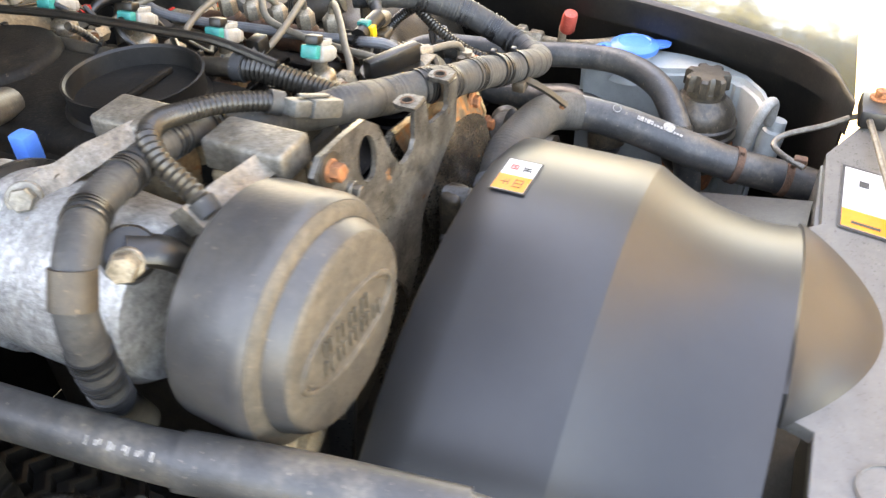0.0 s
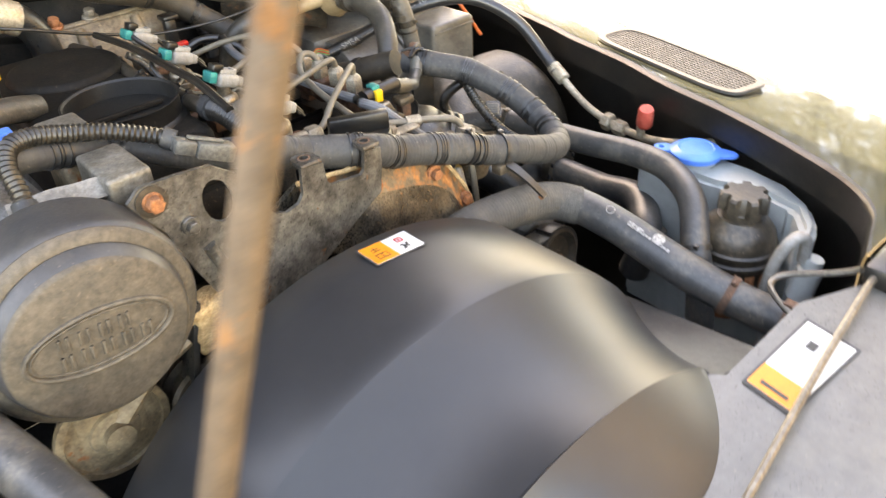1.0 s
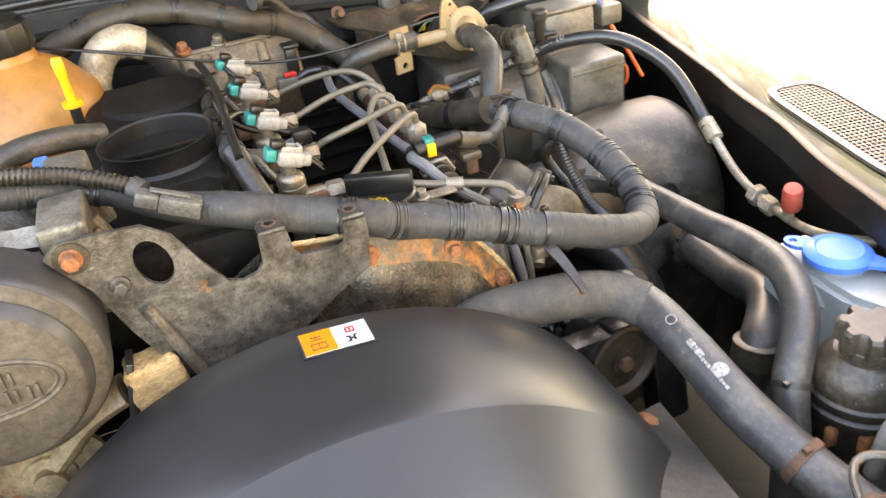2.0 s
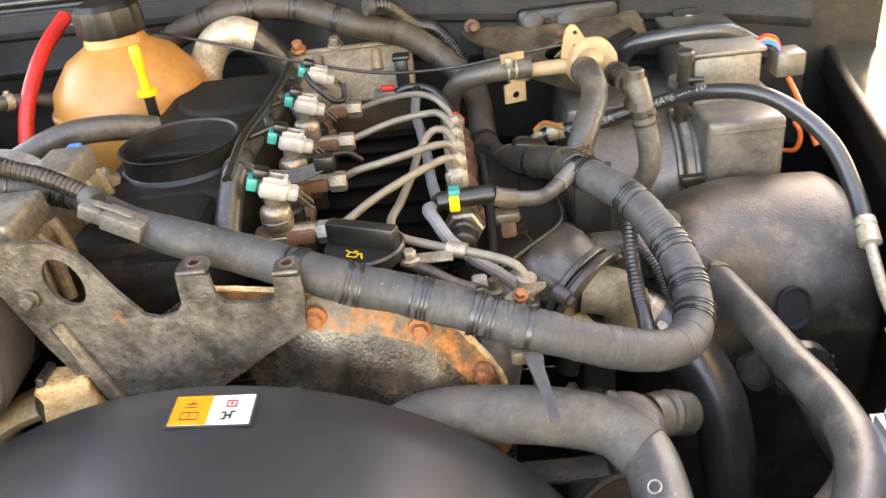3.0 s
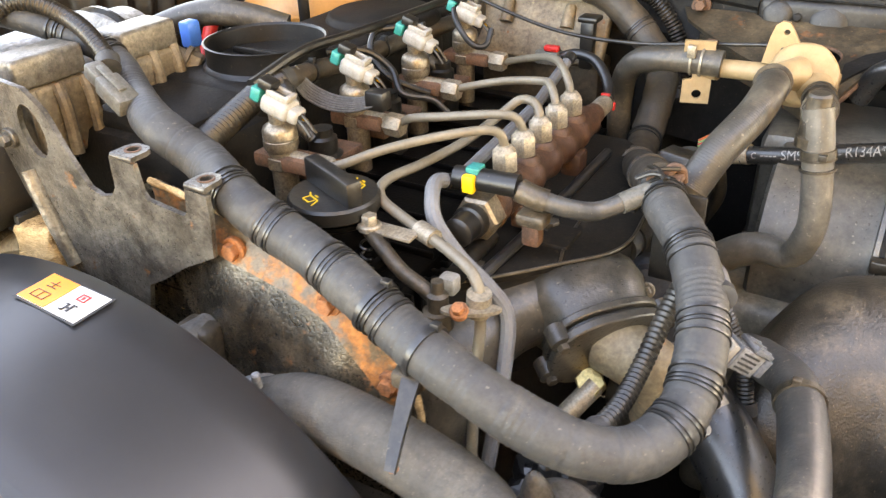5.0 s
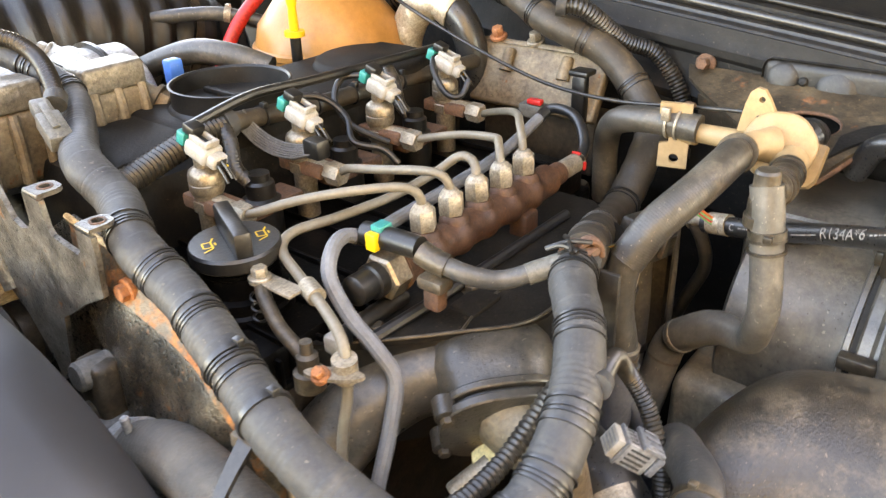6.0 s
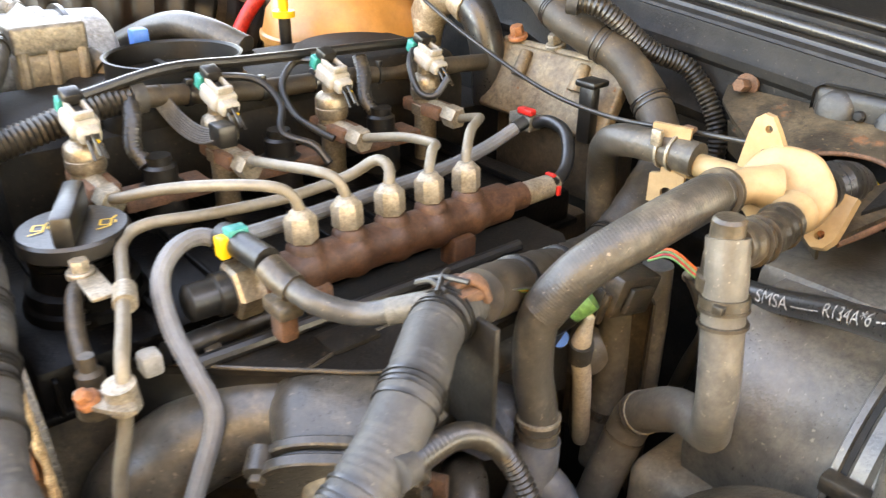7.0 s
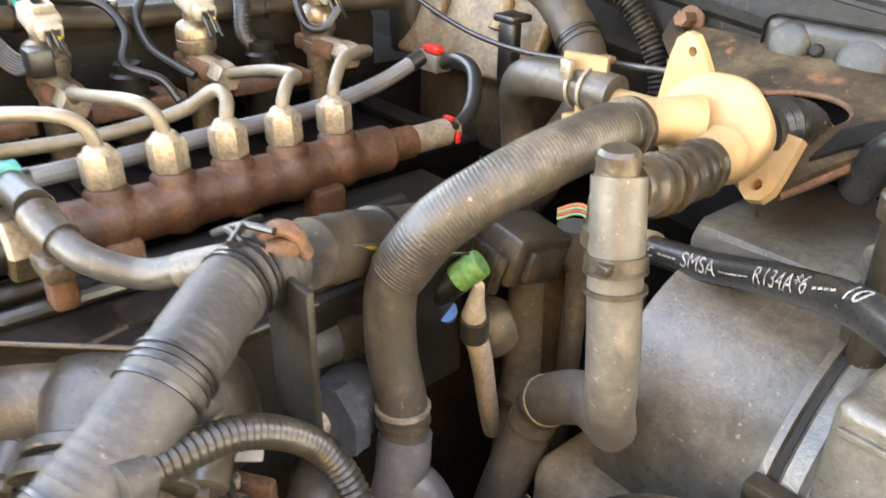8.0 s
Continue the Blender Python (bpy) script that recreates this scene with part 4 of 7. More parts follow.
# ---- looms ----
LOOM = [(0.110, 0.036, 1.048), (0.122, 0.006, 1.048), (0.145, -0.025, 1.042), (0.163, -0.056, 1.029), (0.175, -0.090, 1.014), (0.178, -0.130, 0.995), (0.165, -0.163, 0.986), (0.140, -0.184, 0.992), (0.104, -0.191, 1.004), (0.064, -0.192, 1.021), (0.025, -0.184, 1.032), (-0.002, -0.178, 1.042), (-0.050, -0.167, 1.056), (-0.077, -0.164, 1.063), (-0.11, -0.162, 1.077), (-0.158, -0.142, 1.086), (-0.205, -0.138, 1.104), (-0.251, -0.112, 1.110), (-0.298, -0.088, 1.126), (-0.347, -0.092, 1.142), (-0.395, -0.107, 1.155), (-0.442, -0.122, 1.163), (-0.476, -0.143, 1.164), (-0.492, -0.149, 1.146), (-0.491, -0.143, 1.109), (-0.481, -0.130, 1.067), (-0.463, -0.108, 1.021), (-0.44, -0.09, 0.97)]


def main_loom():
    l = thing("wiring_loom", (0.1, -0.19, 0.98), "thick tape-wrapped wiring loom looping over the engine front", "wiring loom")
    slim = lambda s: 1 - 0.30 * min(1, max(0, (s - 0.53) / 0.10))
    wrap = lambda s, total: wraps(0.021, 0.03)(s, total) * (1 + 0.010 * math.sin(2 * math.pi * s / 0.0042 + math.sin(s * 70)) * min(1, max(0, 2.5 * math.sin(s * 165 + 2 * math.sin(s * 23)) - 0.2)))
    part("taped_sleeve", tube(LOOM, 0.0155, 0.0009, 20, radius=lambda s, total: wrap(s, total) * slim(s / total), wobble=0.05), TAPE, l)
    for s0 in (0.022, 0.070, 0.121, 0.154, 0.179, 0.347, 0.387, 0.432, 0.467, 0.648, 0.688, 0.742, 0.784, 0.864, 0.885, 0.908, 0.925):
        for k in range(4):
            band(LOOM, s0 + 0.0036 * (k - 1.5), 0.0158 * slim(s0), 0.0015, TIE, l, thick=0.0008 if s0 < 0.6 else 0.0011, head=False)
    band(LOOM, 0.824, 0.0113, 0.020, WARM_TAPE, l, "tape_patch", "brown tape patch", thick=0.0002, head=False)
    for s in (0.318, 0.355):
        band(LOOM, s, 0.0164, 0.0036, TIE, l, label="glossy black cable tie")


main_loom()


def conduit(pts, r, label, ends=True, pitch=0.0042):
    c = thing("cable_conduit", pts[0], label, "conduit", "corrugated conduits")
    part("sleeve", corrugated(pts, r, pitch), CONDUIT, c)
    for s in (0.012, 0.988):
        band(pts, s, r * 1.12, 0.010, TAPE, c, "end_tape", "wrapped tape end", head=False)
    return c


conduit([(-0.268, -0.118, 1.132), (-0.277, -0.112, 1.137), (-0.308, -0.101, 1.149), (-0.336, -0.095, 1.156), (-0.362, -0.098, 1.164), (-0.381, -0.108, 1.166), (-0.390, -0.122, 1.158), (-0.392, -0.140, 1.145), (-0.394, -0.150, 1.135)], 0.0068, "black corrugated conduit curving to the compressor")
conduit([(-0.172, -0.138, 1.088), (-0.178, -0.115, 1.091), (-0.183, -0.072, 1.099), (-0.185, -0.045, 1.104), (-0.187, -0.022, 1.104)], 0.0098, "thick black corrugated conduit up to the injectors")
INJ_LOOM = [(-0.187, -0.026, 1.104), (-0.190, 0.03, 1.098), (-0.192, 0.08, 1.092), (-0.188, 0.16, 1.090), (-0.184, 0.25, 1.086), (-0.19, 0.32, 1.08)]
il = thing("injector_loom", (-0.19, 0.1, 1.09), "black taped loom behind the injector plugs", "wiring loom")
part("taped_sleeve", tube(INJ_LOOM, 0.0082, 0.004, 16, wobble=0.05), WARM_TAPE, il)
for f in (0.12, 0.30, 0.44, 0.62, 0.80):
    band(INJ_LOOM, f, 0.0084, 0.0030, TIE, il, label="glossy black cable tie")


def grey_connector():
    c = thing("grey_connector", (-0.245, -0.13, 1.11), "grey two-piece wiring connector on the loom", "connector")
    m = look((-0.246, -0.134, 1.121), (-0.20, -0.143, 1.10)) @ pose(0, 0, 0, 0, 0, 0)
    part("socket", box((-0.009, -0.007, -0.02), (0.009, 0.007, 0.012), 0.002, m), OLIVE, c)
    part("plug", box((-0.007, -0.006, 0.012), (0.007, 0.006, 0.030), 0.002, m), OLIVE, c)
    part("tab", box((-0.003, 0.0072, -0.01), (0.003, 0.0095, 0.02), 0.001, m), OLIVE, c)


grey_connector()

# ---- front of the engine ----


def timing_cover():
    t = thing("timing_cover", (-0.1, -0.17, 0.7), "rusty stamped timing cover with orange bolts", "timing cover")
    m = Matrix.Translation((0, -0.160, 0)) @ Matrix.Rotation(radians(90), 4, "X")
    out = [(-0.25, 0.62), (-0.25, 1.04), (-0.19, 1.075), (-0.13, 1.066), (-0.09, 1.058), (-0.05, 1.047), (-0.02, 1.030), (0.0, 1.005), (0.015, 0.98), (0.022, 0.955), (0.028, 0.90), (0.0, 0.62)]
    rim = smooth_path([(x, 0, z) for x, z in out[2:11]], 0.006)
    part("flange", plate([(q.x, q.z) for q in rim] + out[11:] + out[:2], 0.006, m), COVER_RUST, t)
    rows = []
    for k, y in ((0.0, 0.0), (0.03, 0.0004), (0.05, 0.004), (0.10, 0.011), (0.16, 0.0175), (0.23, 0.022), (0.30, 0.0245), (0.40, 0.025), (0.55, 0.025)):
        row = []
        for q in rim:
            x = q.x + (-0.11 - q.x) * k
            swell = 0.45 + 0.55 * min(1, max(0, (x + 0.155) / 0.04))
            ridge = 0.0035 * math.exp(-((q.x + 0.012) / 0.012) ** 2) * math.sin(math.pi * min(1, k / 0.3))
            row.append(V(x, -0.1662 - y * swell - ridge, q.z + (0.80 - q.z) * k))
        rows.append(row)
    for name, part_rows, mm, label in (("rusty_rim", rows[:4], COVER_RIM, "rusty upper rim"), ("stamped_face", rows[3:], COVER_RUST, "")):
        bm = bmesh.new()
        vs = [[bm.verts.new(q) for q in row] for row in part_rows]
        for a, b in zip(vs, vs[1:]):
            for k in range(len(a) - 1):
                bm.faces.new((a[k], b[k], b[k + 1], a[k + 1]))
        bmesh.ops.recalc_face_normals(bm, faces=bm.faces[:])
        part(name, bm, mm, t, label)
    edge = smooth_path([(x, -0.166, z + 0.001) for x, z in out[2:11]], 0.006)
    part("gasket", tube(edge, 0.0024, 0.004, 8, wobble=0.6), TAN, t, "crumbling tan gasket edge")
    for x, z in ((-0.037, 1.026), (0.005, 0.977), (-0.112, 1.045), (0.012, 0.92)):
        bolt((x, -0.1725, z), (0, -1, 0), 0.0062, 0.006, RUST, t, label="orange rusted bolt")


timing_cover()


def pump_bracket():
    b = thing("pump_bracket", (-0.14, -0.19, 0.95), "dull grey cast bracket under the timing cover", "bracket")
    part("casting", box((-0.152, -0.206, 0.900), (-0.122, -0.184, 0.992), 0.006, segments=3), DARK_METAL, b)
    part("foot", box((-0.158, -0.210, 0.925), (-0.118, -0.186, 0.950), 0.005, segments=3), GREY_CAST, b)
    part("lug", lathe((-0.137, -0.206, 0.984), (0, -1, 0.1), [(-0.02, 0.011), (0.004, 0.011), (0.006, 0.009)], 20), GREY_CAST, b)
    bolt((-0.138, -0.2065, 0.952), (0, -1, 0.1), 0.006, 0.006, DARK_METAL, b)


GREY_CAST = mat("grey weathered casting", (0.13, 0.125, 0.118), (0.085, 0.080, 0.072), 0.48, metal=0.2, scale=40, dust=0.35, dust_col=(0.20, 0.175, 0.135), bump=0.6, warm=0.0)
pump_bracket()


def front_bracket():
    """Grimy steel bracket with two folded tabs and a slotted lifting eye."""
    b = thing("engine_bracket", (-0.2, -0.185, 1.0), "grimy steel bracket with folded tabs and a slotted eye", "bracket")
    m = Matrix.Translation((0, -0.184, 0)) @ Matrix.Rotation(radians(90), 4, "X")
    out = [(-0.116, 1.045), (-0.112, 1.075), (-0.112, 1.090), (-0.130, 1.092), (-0.1325, 1.074), (-0.136, 1.071), (-0.168, 1.075), (-0.172, 1.080), (-0.174, 1.099), (-0.196, 1.101), (-0.1975, 1.078), (-0.203, 1.071), (-0.215, 1.068), (-0.226, 1.072), (-0.240, 1.094), (-0.254, 1.122), (-0.272, 1.136), (-0.30, 1.139), (-0.328, 1.140), (-0.339, 1.131), (-0.332, 1.118), (-0.318, 1.098), (-0.303, 1.054), (-0.288, 1.02), (-0.279, 1.002), (-0.254, 0.985), (-0.227, 0.946), (-0.222, 0.93), (-0.20, 0.955), (-0.187, 1.003), (-0.168, 1.014), (-0.146, 1.029)]
    part("sheet", plate(out, 0.004, m, holes=[oval(-0.272, 1.105, 0.0125, 0.0195, 24, 0.2)]), BRACKET, b)
    for x0, x1, z in ((-0.1305, -0.1125, 1.092), (-0.1955, -0.1745, 1.100)):
        xm = (x0 + x1) / 2
        tab = plate([(x0, 0), (x1, 0), (x1, 0.012), (x1 - 0.0015, 0.0165), (x1 - 0.005, 0.0195), (x0 + 0.005, 0.0200), (x0 + 0.0015, 0.0170), (x0, 0.0125)], 0.0035, Matrix.Translation((0, -0.187, z)), holes=[oval(xm, 0.0105, 0.0040, 0.0040, 14)], bevel=0.0010)
        tb = part("tab", tab, BRACKET, b)
        part("fold", tube([(x0 + 0.0004, -0.1857, z + 0.0013), (xm, -0.1857, z + 0.0013), (x1 - 0.0004, -0.1857, z + 0.0013)], 0.0023, 0.004, 12), BRACKET, tb)
        part("ring", lathe((xm, -0.1765, z + 0.0018), (0, 0, 1), [(0, 0.0042), (0.0022, 0.0042), (0.0022, 0.0058), (0, 0.0058)], 18, cap=False), RUST_DARK, tb, "rust ring round the hole")
    part("pressed_rib", tube([(-0.289, -0.1875, 1.073), (-0.277, -0.1885, 1.036), (-0.266, -0.1875, 1.000)], 0.008, 0.004, 14, flat=0.7), BRACKET, b)
    part("washer", lathe((-0.322, -0.188, 1.127), (0, -1, 0), [(0, 0.0125), (0.0018, 0.0125), (0.002, 0.010)], 24), DARK_METAL, b)
    bolt((-0.322, -0.1895, 1.127), (0, -1, 0), 0.0064, 0.008, RUST, b, label="copper coloured rusted bolt", washer=1.25)
    bolt((-0.299, -0.1895, 1.096), (0, -1, 0), 0.0052, 0.006, BRACKET, b)


front_bracket()


CAX = V(-0.031, -1.0, -0.018).normalized()


def compressor():
    """Silver cast compressor with lugs; its big round cover is a part in front."""
    c = thing("air_compressor", (-0.41, -0.1, 0.95), "silver cast compressor with a round dust cover", "compressor")
    part("body", lathe((-0.415, 0.03, 1.075), (0, -1, 0), [(0, 0.05), (0.005, 0.056), (0.05, 0.058), (0.052, 0.062), (0.06, 0.062), (0.062, 0.058), (0.11, 0.059), (0.15, 0.056), (0.16, 0.05)], 40), SILVER, c)
    part("port_block", box((-0.342, -0.168, 1.120), (-0.308, -0.107, 1.143), 0.0035, segments=3), PALE_CAST, c)
    part("port_neck", box((-0.342, -0.164, 1.06), (-0.308, -0.108, 1.1205), 0.006, segments=3), TANCAST, c, "tan stained neck")
    part("port_block", box((-0.342, -0.073, 1.117), (-0.306, -0.015, 1.140), 0.0035, segments=3), PALE_CAST, c)
    part("port_neck", box((-0.342, -0.071, 1.06), (-0.304, -0.017, 1.1175), 0.006, segments=3), TANCAST, c, "tan stained neck")
    for y in (-0.160, -0.136, -0.112, -0.067, -0.044, -0.021):
        part("cast_rib", tube([(-0.309, y, 1.118), (-0.302, y - 0.002, 1.100), (-0.300, y - 0.004, 1.065)], 0.005, 0.004, 10), TANCAST, c)
    for y, y1, x1 in ((-0.049, -0.038, -0.424), (-0.150, -0.143, -0.404)):
        arm = part("arm", tube([(-0.335, y, 1.130), (-0.37, y + (y1 - y) * 0.45, 1.1325), (x1, y1, 1.131)], 0.0125, 0.006, 4, flat=0.8, radius=lambda s, total: 1 + 0.05 * math.sin(s * 190) + 0.10 * s / total), PALE_CAST, c, "rough cast arm")
        part("cored_hole", lathe((x1 + 0.022, y1 - 0.0105, 1.1345), (0, -0.75, 0.66), [(-0.001, 0.0042), (0.0008, 0.0042), (0.0008, 0.003), (-0.001, 0.003)], 16), DARK_METAL, arm, "dark cored hole")
    bolt((-0.424, -0.0415, 1.1335), (-0.62, -0.55, 0.45), 0.0075, 0.010, PALE_CAST, c, label="pale hexagon bolt")
    bolt((-0.447, -0.138, 1.133), (-0.75, -0.5, 0.42), 0.0082, 0.015, ZINC, c, label="pale hexagon bolt", washer=1.1)
    part("band", lathe((-0.415, -0.005, 1.075), (0, -1, 0), [(0, 0.0628), (0.004, 0.0628)], 40), RUBBER_NEW, c, "black joint ring")
    lug = part("lug", lathe((-0.438, -0.130, 1.130), (-0.3, -0.6, 0.75), [(-0.014, 0.015), (0.004, 0.016), (0.008, 0.0135), (0.008, 0.008)], 24), PLASTIC, c, "black rubber lug")
    part("arm", tube([(-0.440, -0.130, 1.134), (-0.425, -0.145, 1.125), (-0.410, -0.155, 1.10)], 0.012, 0.004, 14, flat=0.7), PLASTIC, c, "black arm of the cover")
    o = V(-0.394, -0.166, 1.0725)
    cover = part("dust_cover", lathe(o, CAX, [(0, 0.0735), (0.003, 0.0765), (0.030, 0.0780), (0.044, 0.0788), (0.0495, 0.0780), (0.0525, 0.0762)], 72), CAP_GREY, c, "grey round plastic dust cover")
    part("cover_rim", lathe(o, CAX, [(0.0500, 0.0740), (0.0526, 0.0758), (0.0552, 0.0735), (0.0570, 0.0700), (0.0576, 0.0672), (0.0560, 0.0650)], 72), CAP_FACE, cover, "muddy rounded rim")
    part("step", lathe(o, CAX, [(0.0560, 0.0672), (0.0580, 0.0664), (0.0660, 0.0640), (0.0690, 0.0622)], 72), CAP_GREY, cover, "grey clean step")
    part("cover_face", lathe(o, CAX, [(0.0660, 0.0600), (0.0692, 0.0622), (0.0708, 0.0611), (0.0720, 0.0585), (0.0722, 0.0)], 72), CAP_FACE, cover, "muddy flat face")
    up = (V(0, 0, 1) - CAX * CAX.z).normalized()
    base = Matrix((up.cross(CAX), up, CAX)).transposed().to_4x4()
    base.translation = o + CAX * 0.0722 + V(0, 0, 0.003)
    base = base @ Matrix.Rotation(radians(-2), 4, "Z")
    ring = [V(0.050 * math.cos(a), 0.0228 * math.sin(a), 0) for a in (2 * math.pi * k / 40 for k in range(41))]
    part("oval_ring", tube([base @ q for q in ring], 0.0021, 0.003, 8), CAP_FACE, cover)
    part("oval_ring", tube([base @ V(q.x * 0.92, q.y * 0.84, -0.0004) for q in ring], 0.0012, 0.003, 8), CAP_FACE, cover)
    for row, n in ((0.0072, 4), (-0.0072, 5)):
        for k in range(n):
            x = (k - (n - 1) / 2) * 0.0135 + 0.003 * (1 if n == 5 else -1)
            for dx in (-0.0030, 0.0024):
                part("raised_mark", box((x + dx - 0.0012, row - 0.0058, 0.0), (x + dx + 0.0012, row + 0.0058, 0.0020), 0.0006, base), CAP_FACE, cover)


compressor()

def tensioner():
    t = thing("belt_tensioner", (-0.40, -0.19, 0.9), "dusty belt tensioner under the compressor", "tensioner")
    part("arm", box((-0.435, -0.186, 0.905), (-0.365, -0.163, 0.992), 0.016, segments=4), TANCAST, t, "tan stained casting")
    part("stay", tube([(-0.40, -0.178, 0.95), (-0.36, -0.178, 0.985), (-0.325, -0.178, 1.0)], 0.018, 0.005, 14, flat=0.6), TANCAST, t)
    part("ring", lathe((-0.401, -0.18, 0.948), (0, -1, 0), [(0, 0.046), (0.006, 0.046), (0.007, 0.040), (0.004, 0.039), (0.004, 0.0)], 36), TANCAST, t)
    part("hub", lathe((-0.401, -0.165, 0.948), (0, -1, 0), [(0, 0.03), (0.015, 0.03), (0.018, 0.022), (0.024, 0.020), (0.026, 0.012), (0.034, 0.012), (0.035, 0.007)], 28), TANCAST, t)
    part("pulley", lathe((-0.32, -0.165, 0.93), (0, -1, 0), [(0, 0.035), (0.004, 0.036), (0.006, 0.03), (0.018, 0.03), (0.022, 0.036), (0.026, 0.034)], 32), DARK_METAL, t)


tensioner()


def idler_pulley():
    p = thing("idler_pulley", (0.105, -0.22, 0.83), "grooved idler pulley carrying the drive belt", "pulley")
    at, ax = V(0.103, -0.190, 0.864), V(0.1, -1, 0.1).normalized()
    part("wheel", lathe(at, ax, [(0, 0.034), (0.002, 0.0395), (0.004, 0.0395), (0.0045, 0.037), (0.030, 0.037), (0.031, 0.0395), (0.033, 0.0395), (0.034, 0.036), (0.033, 0.034), (0.027, 0.029), (0.024, 0.022), (0.024, 0.013), (0.032, 0.012), (0.032, 0.0)], 44), DARK_METAL, p)
    part("hub_bolt", hexa(at + ax * 0.032, ax, 0.0085, 0.006), RUST_DARK, p, "rusty hub bolt")
    part("grooved_rim", lathe(at, ax, [(0.005 + k * 0.0030 + d, 0.0390 if d else 0.0355) for k in range(8) for d in (0.0, 0.0015)], 44), DARK_METAL, p, "grooved rim")
    bm = grid_sheet(lambda u, v: at + ax * (0.006 + 0.022 * v) + V(math.sin(radians(-12 + 115 * u)), 0, math.cos(radians(-12 + 115 * u))) * 0.0398, 24, 3, 0.003)
    part("belt", bm, RUBBER_NEW, p, "black drive belt")
    part("belt", box((-0.075, -0.219, 0.9005), (0.096, -0.196, 0.9045), 0.001), RUBBER_NEW, p)
    part("belt", box((-0.0015, -0.022, -0.10), (0.0015, 0.0, 0.0), 0.0008, Matrix.Translation((0.1425, -0.197, 0.86)) @ Matrix.Rotation(radians(-8), 4, "Y")), RUBBER_NEW, p)


idler_pulley()


def fan_bracket():
    b_ = thing("cowl_bracket", (0.1, -0.35, 0.85), "flat dark strut with a copper coloured bolt", "bracket")
    a, b, d, e = V(0.036, -0.318, 0.902), V(0.106, -0.278, 0.859), V(0.045, -0.502, 0.936), V(-0.045, -0.494, 0.955)
    part("strut", grid_sheet(lambda u, v: (a * (1 - u) + b * u) * (1 - v) + (e * (1 - u) + d * u) * v, 6, 10, 0.003), STRUT, b_)
    bolt((0.071, -0.312, 0.8835), (0.42, -0.1, 0.9), 0.0080, 0.003, COPPER, b_, label="copper coloured bolt", washer=1.5)


fan_bracket()


def hose(name, pts, r, label, material=RUBBER, category="hose", radius=None, step=0.005, wobble=0.03, clamps=(), clamp_mat=ZINC):
    h = thing(name, pts[0], label, category)
    part("hose_body", tube(pts, r, step, 18, radius=radius, wobble=wobble), material, h)
    for s in clamps:
        band(pts, s, r * 1.03, 0.008, clamp_mat, h, "hose_clamp", "worn metal hose clamp")
    return h


TOP = [(-0.07, -0.212, 0.955), (-0.038, -0.207, 0.967), (-0.003, -0.208, 0.969), (0.052, -0.212, 0.964), (0.094, -0.219, 0.954), (0.114, -0.242, 0.948), (0.116, -0.300, 0.942), (0.119, -0.367, 0.926), (0.131, -0.419, 0.909), (0.146, -0.483, 0.895), (0.150, -0.54, 0.885)]
th = hose("top_hose", TOP, 0.0195, "thick black top coolant hose with a woven rear sleeve", RUBBER, clamps=(0.76, 0.87), clamp_mat=RUST_DARK)
part("woven_sleeve", braid(TOP[:6], 0.0212, step=0.0009, seg=72, cells=24, pitch=0.0035, deep=0.012), CLOTH, th, "grey woven sleeve")
spout = part("spout", tube([(-0.078, -0.213, 0.951), (-0.066, -0.2115, 0.9565)], 0.0238, 0.003, 28), GREYP, th, "pale lip of the water spout")
part("peg", lathe((-0.066, -0.216, 0.9775), (0.0, -0.1, 1), [(0, 0.0035), (0.012, 0.003), (0.013, 0.002)], 12), GREYP, spout)
BYPASS = [(0.19, 0.05, 0.915), (0.204, 0.027, 0.928), (0.229, -0.010, 0.939), (0.244, -0.077, 0.939), (0.251, -0.151, 0.942), (0.258, -0.212, 0.946), (0.251, -0.267, 0.947), (0.222, -0.317, 0.938), (0.186, -0.350, 0.906), (0.175, -0.37, 0.86), (0.17, -0.38, 0.80)]
bh = hose("bypass_hose", BYPASS, 0.0158, "smooth black bypass hose bending down at the wing side", RUBBER)
sh = hose("steering_hose", [(0.285, 0.0, 0.80), (0.312, -0.020, 0.835), (0.312, -0.062, 0.842), (0.309, -0.134, 0.845), (0.295, -0.201, 0.860), (0.239, -0.255, 0.850), (0.244, -0.240, 0.790)], 0.020, "dark rubber steering hose under the bypass hose", RUBBER)
part("collar", lathe((0.239, -0.255, 0.850), (0.15, 0.1, 1), [(-0.012, 0.0225), (-0.011, 0.0245), (0.011, 0.0245), (0.012, 0.0225)], 32), PLASTIC_OLD, sh, "wide black collar clamp")
ring = part("end_ring", lathe((0.314, -0.050, 0.842), (0.0, -1, 0.1), [(-0.008, 0.026), (-0.007, 0.029), (0.006, 0.029), (0.007, 0.024)], 36), PLASTIC_OLD, sh, "notched end ring")
for k in range(10):
    q = V(0.314 + 0.0288 * math.cos(k * 0.628), -0.0575, 0.842 + 0.0288 * math.sin(k * 0.628))
    part("notch", box(q - V(0.0015, 0.0015, 0.003), q + V(0.0015, 0.0015, 0.003), 0.0004), LINER, ring)
for s in (0.16, 0.80):
    band(BYPASS, s, 0.0162, 0.006, PLASTIC_OLD, bh, "hose_clamp", "dull spring clamp")
ih = hose("intercooler_hose", [(0.13, 0.01, 0.905), (0.160, -0.002, 0.898), (0.189, -0.019, 0.882), (0.217, -0.041, 0.852), (0.233, -0.067, 0.810), (0.237, -0.100, 0.736), (0.237, -0.12, 0.66)], 0.0268, "glossy black silicone intercooler hose", RUBBER_NEW, wobble=0.01)
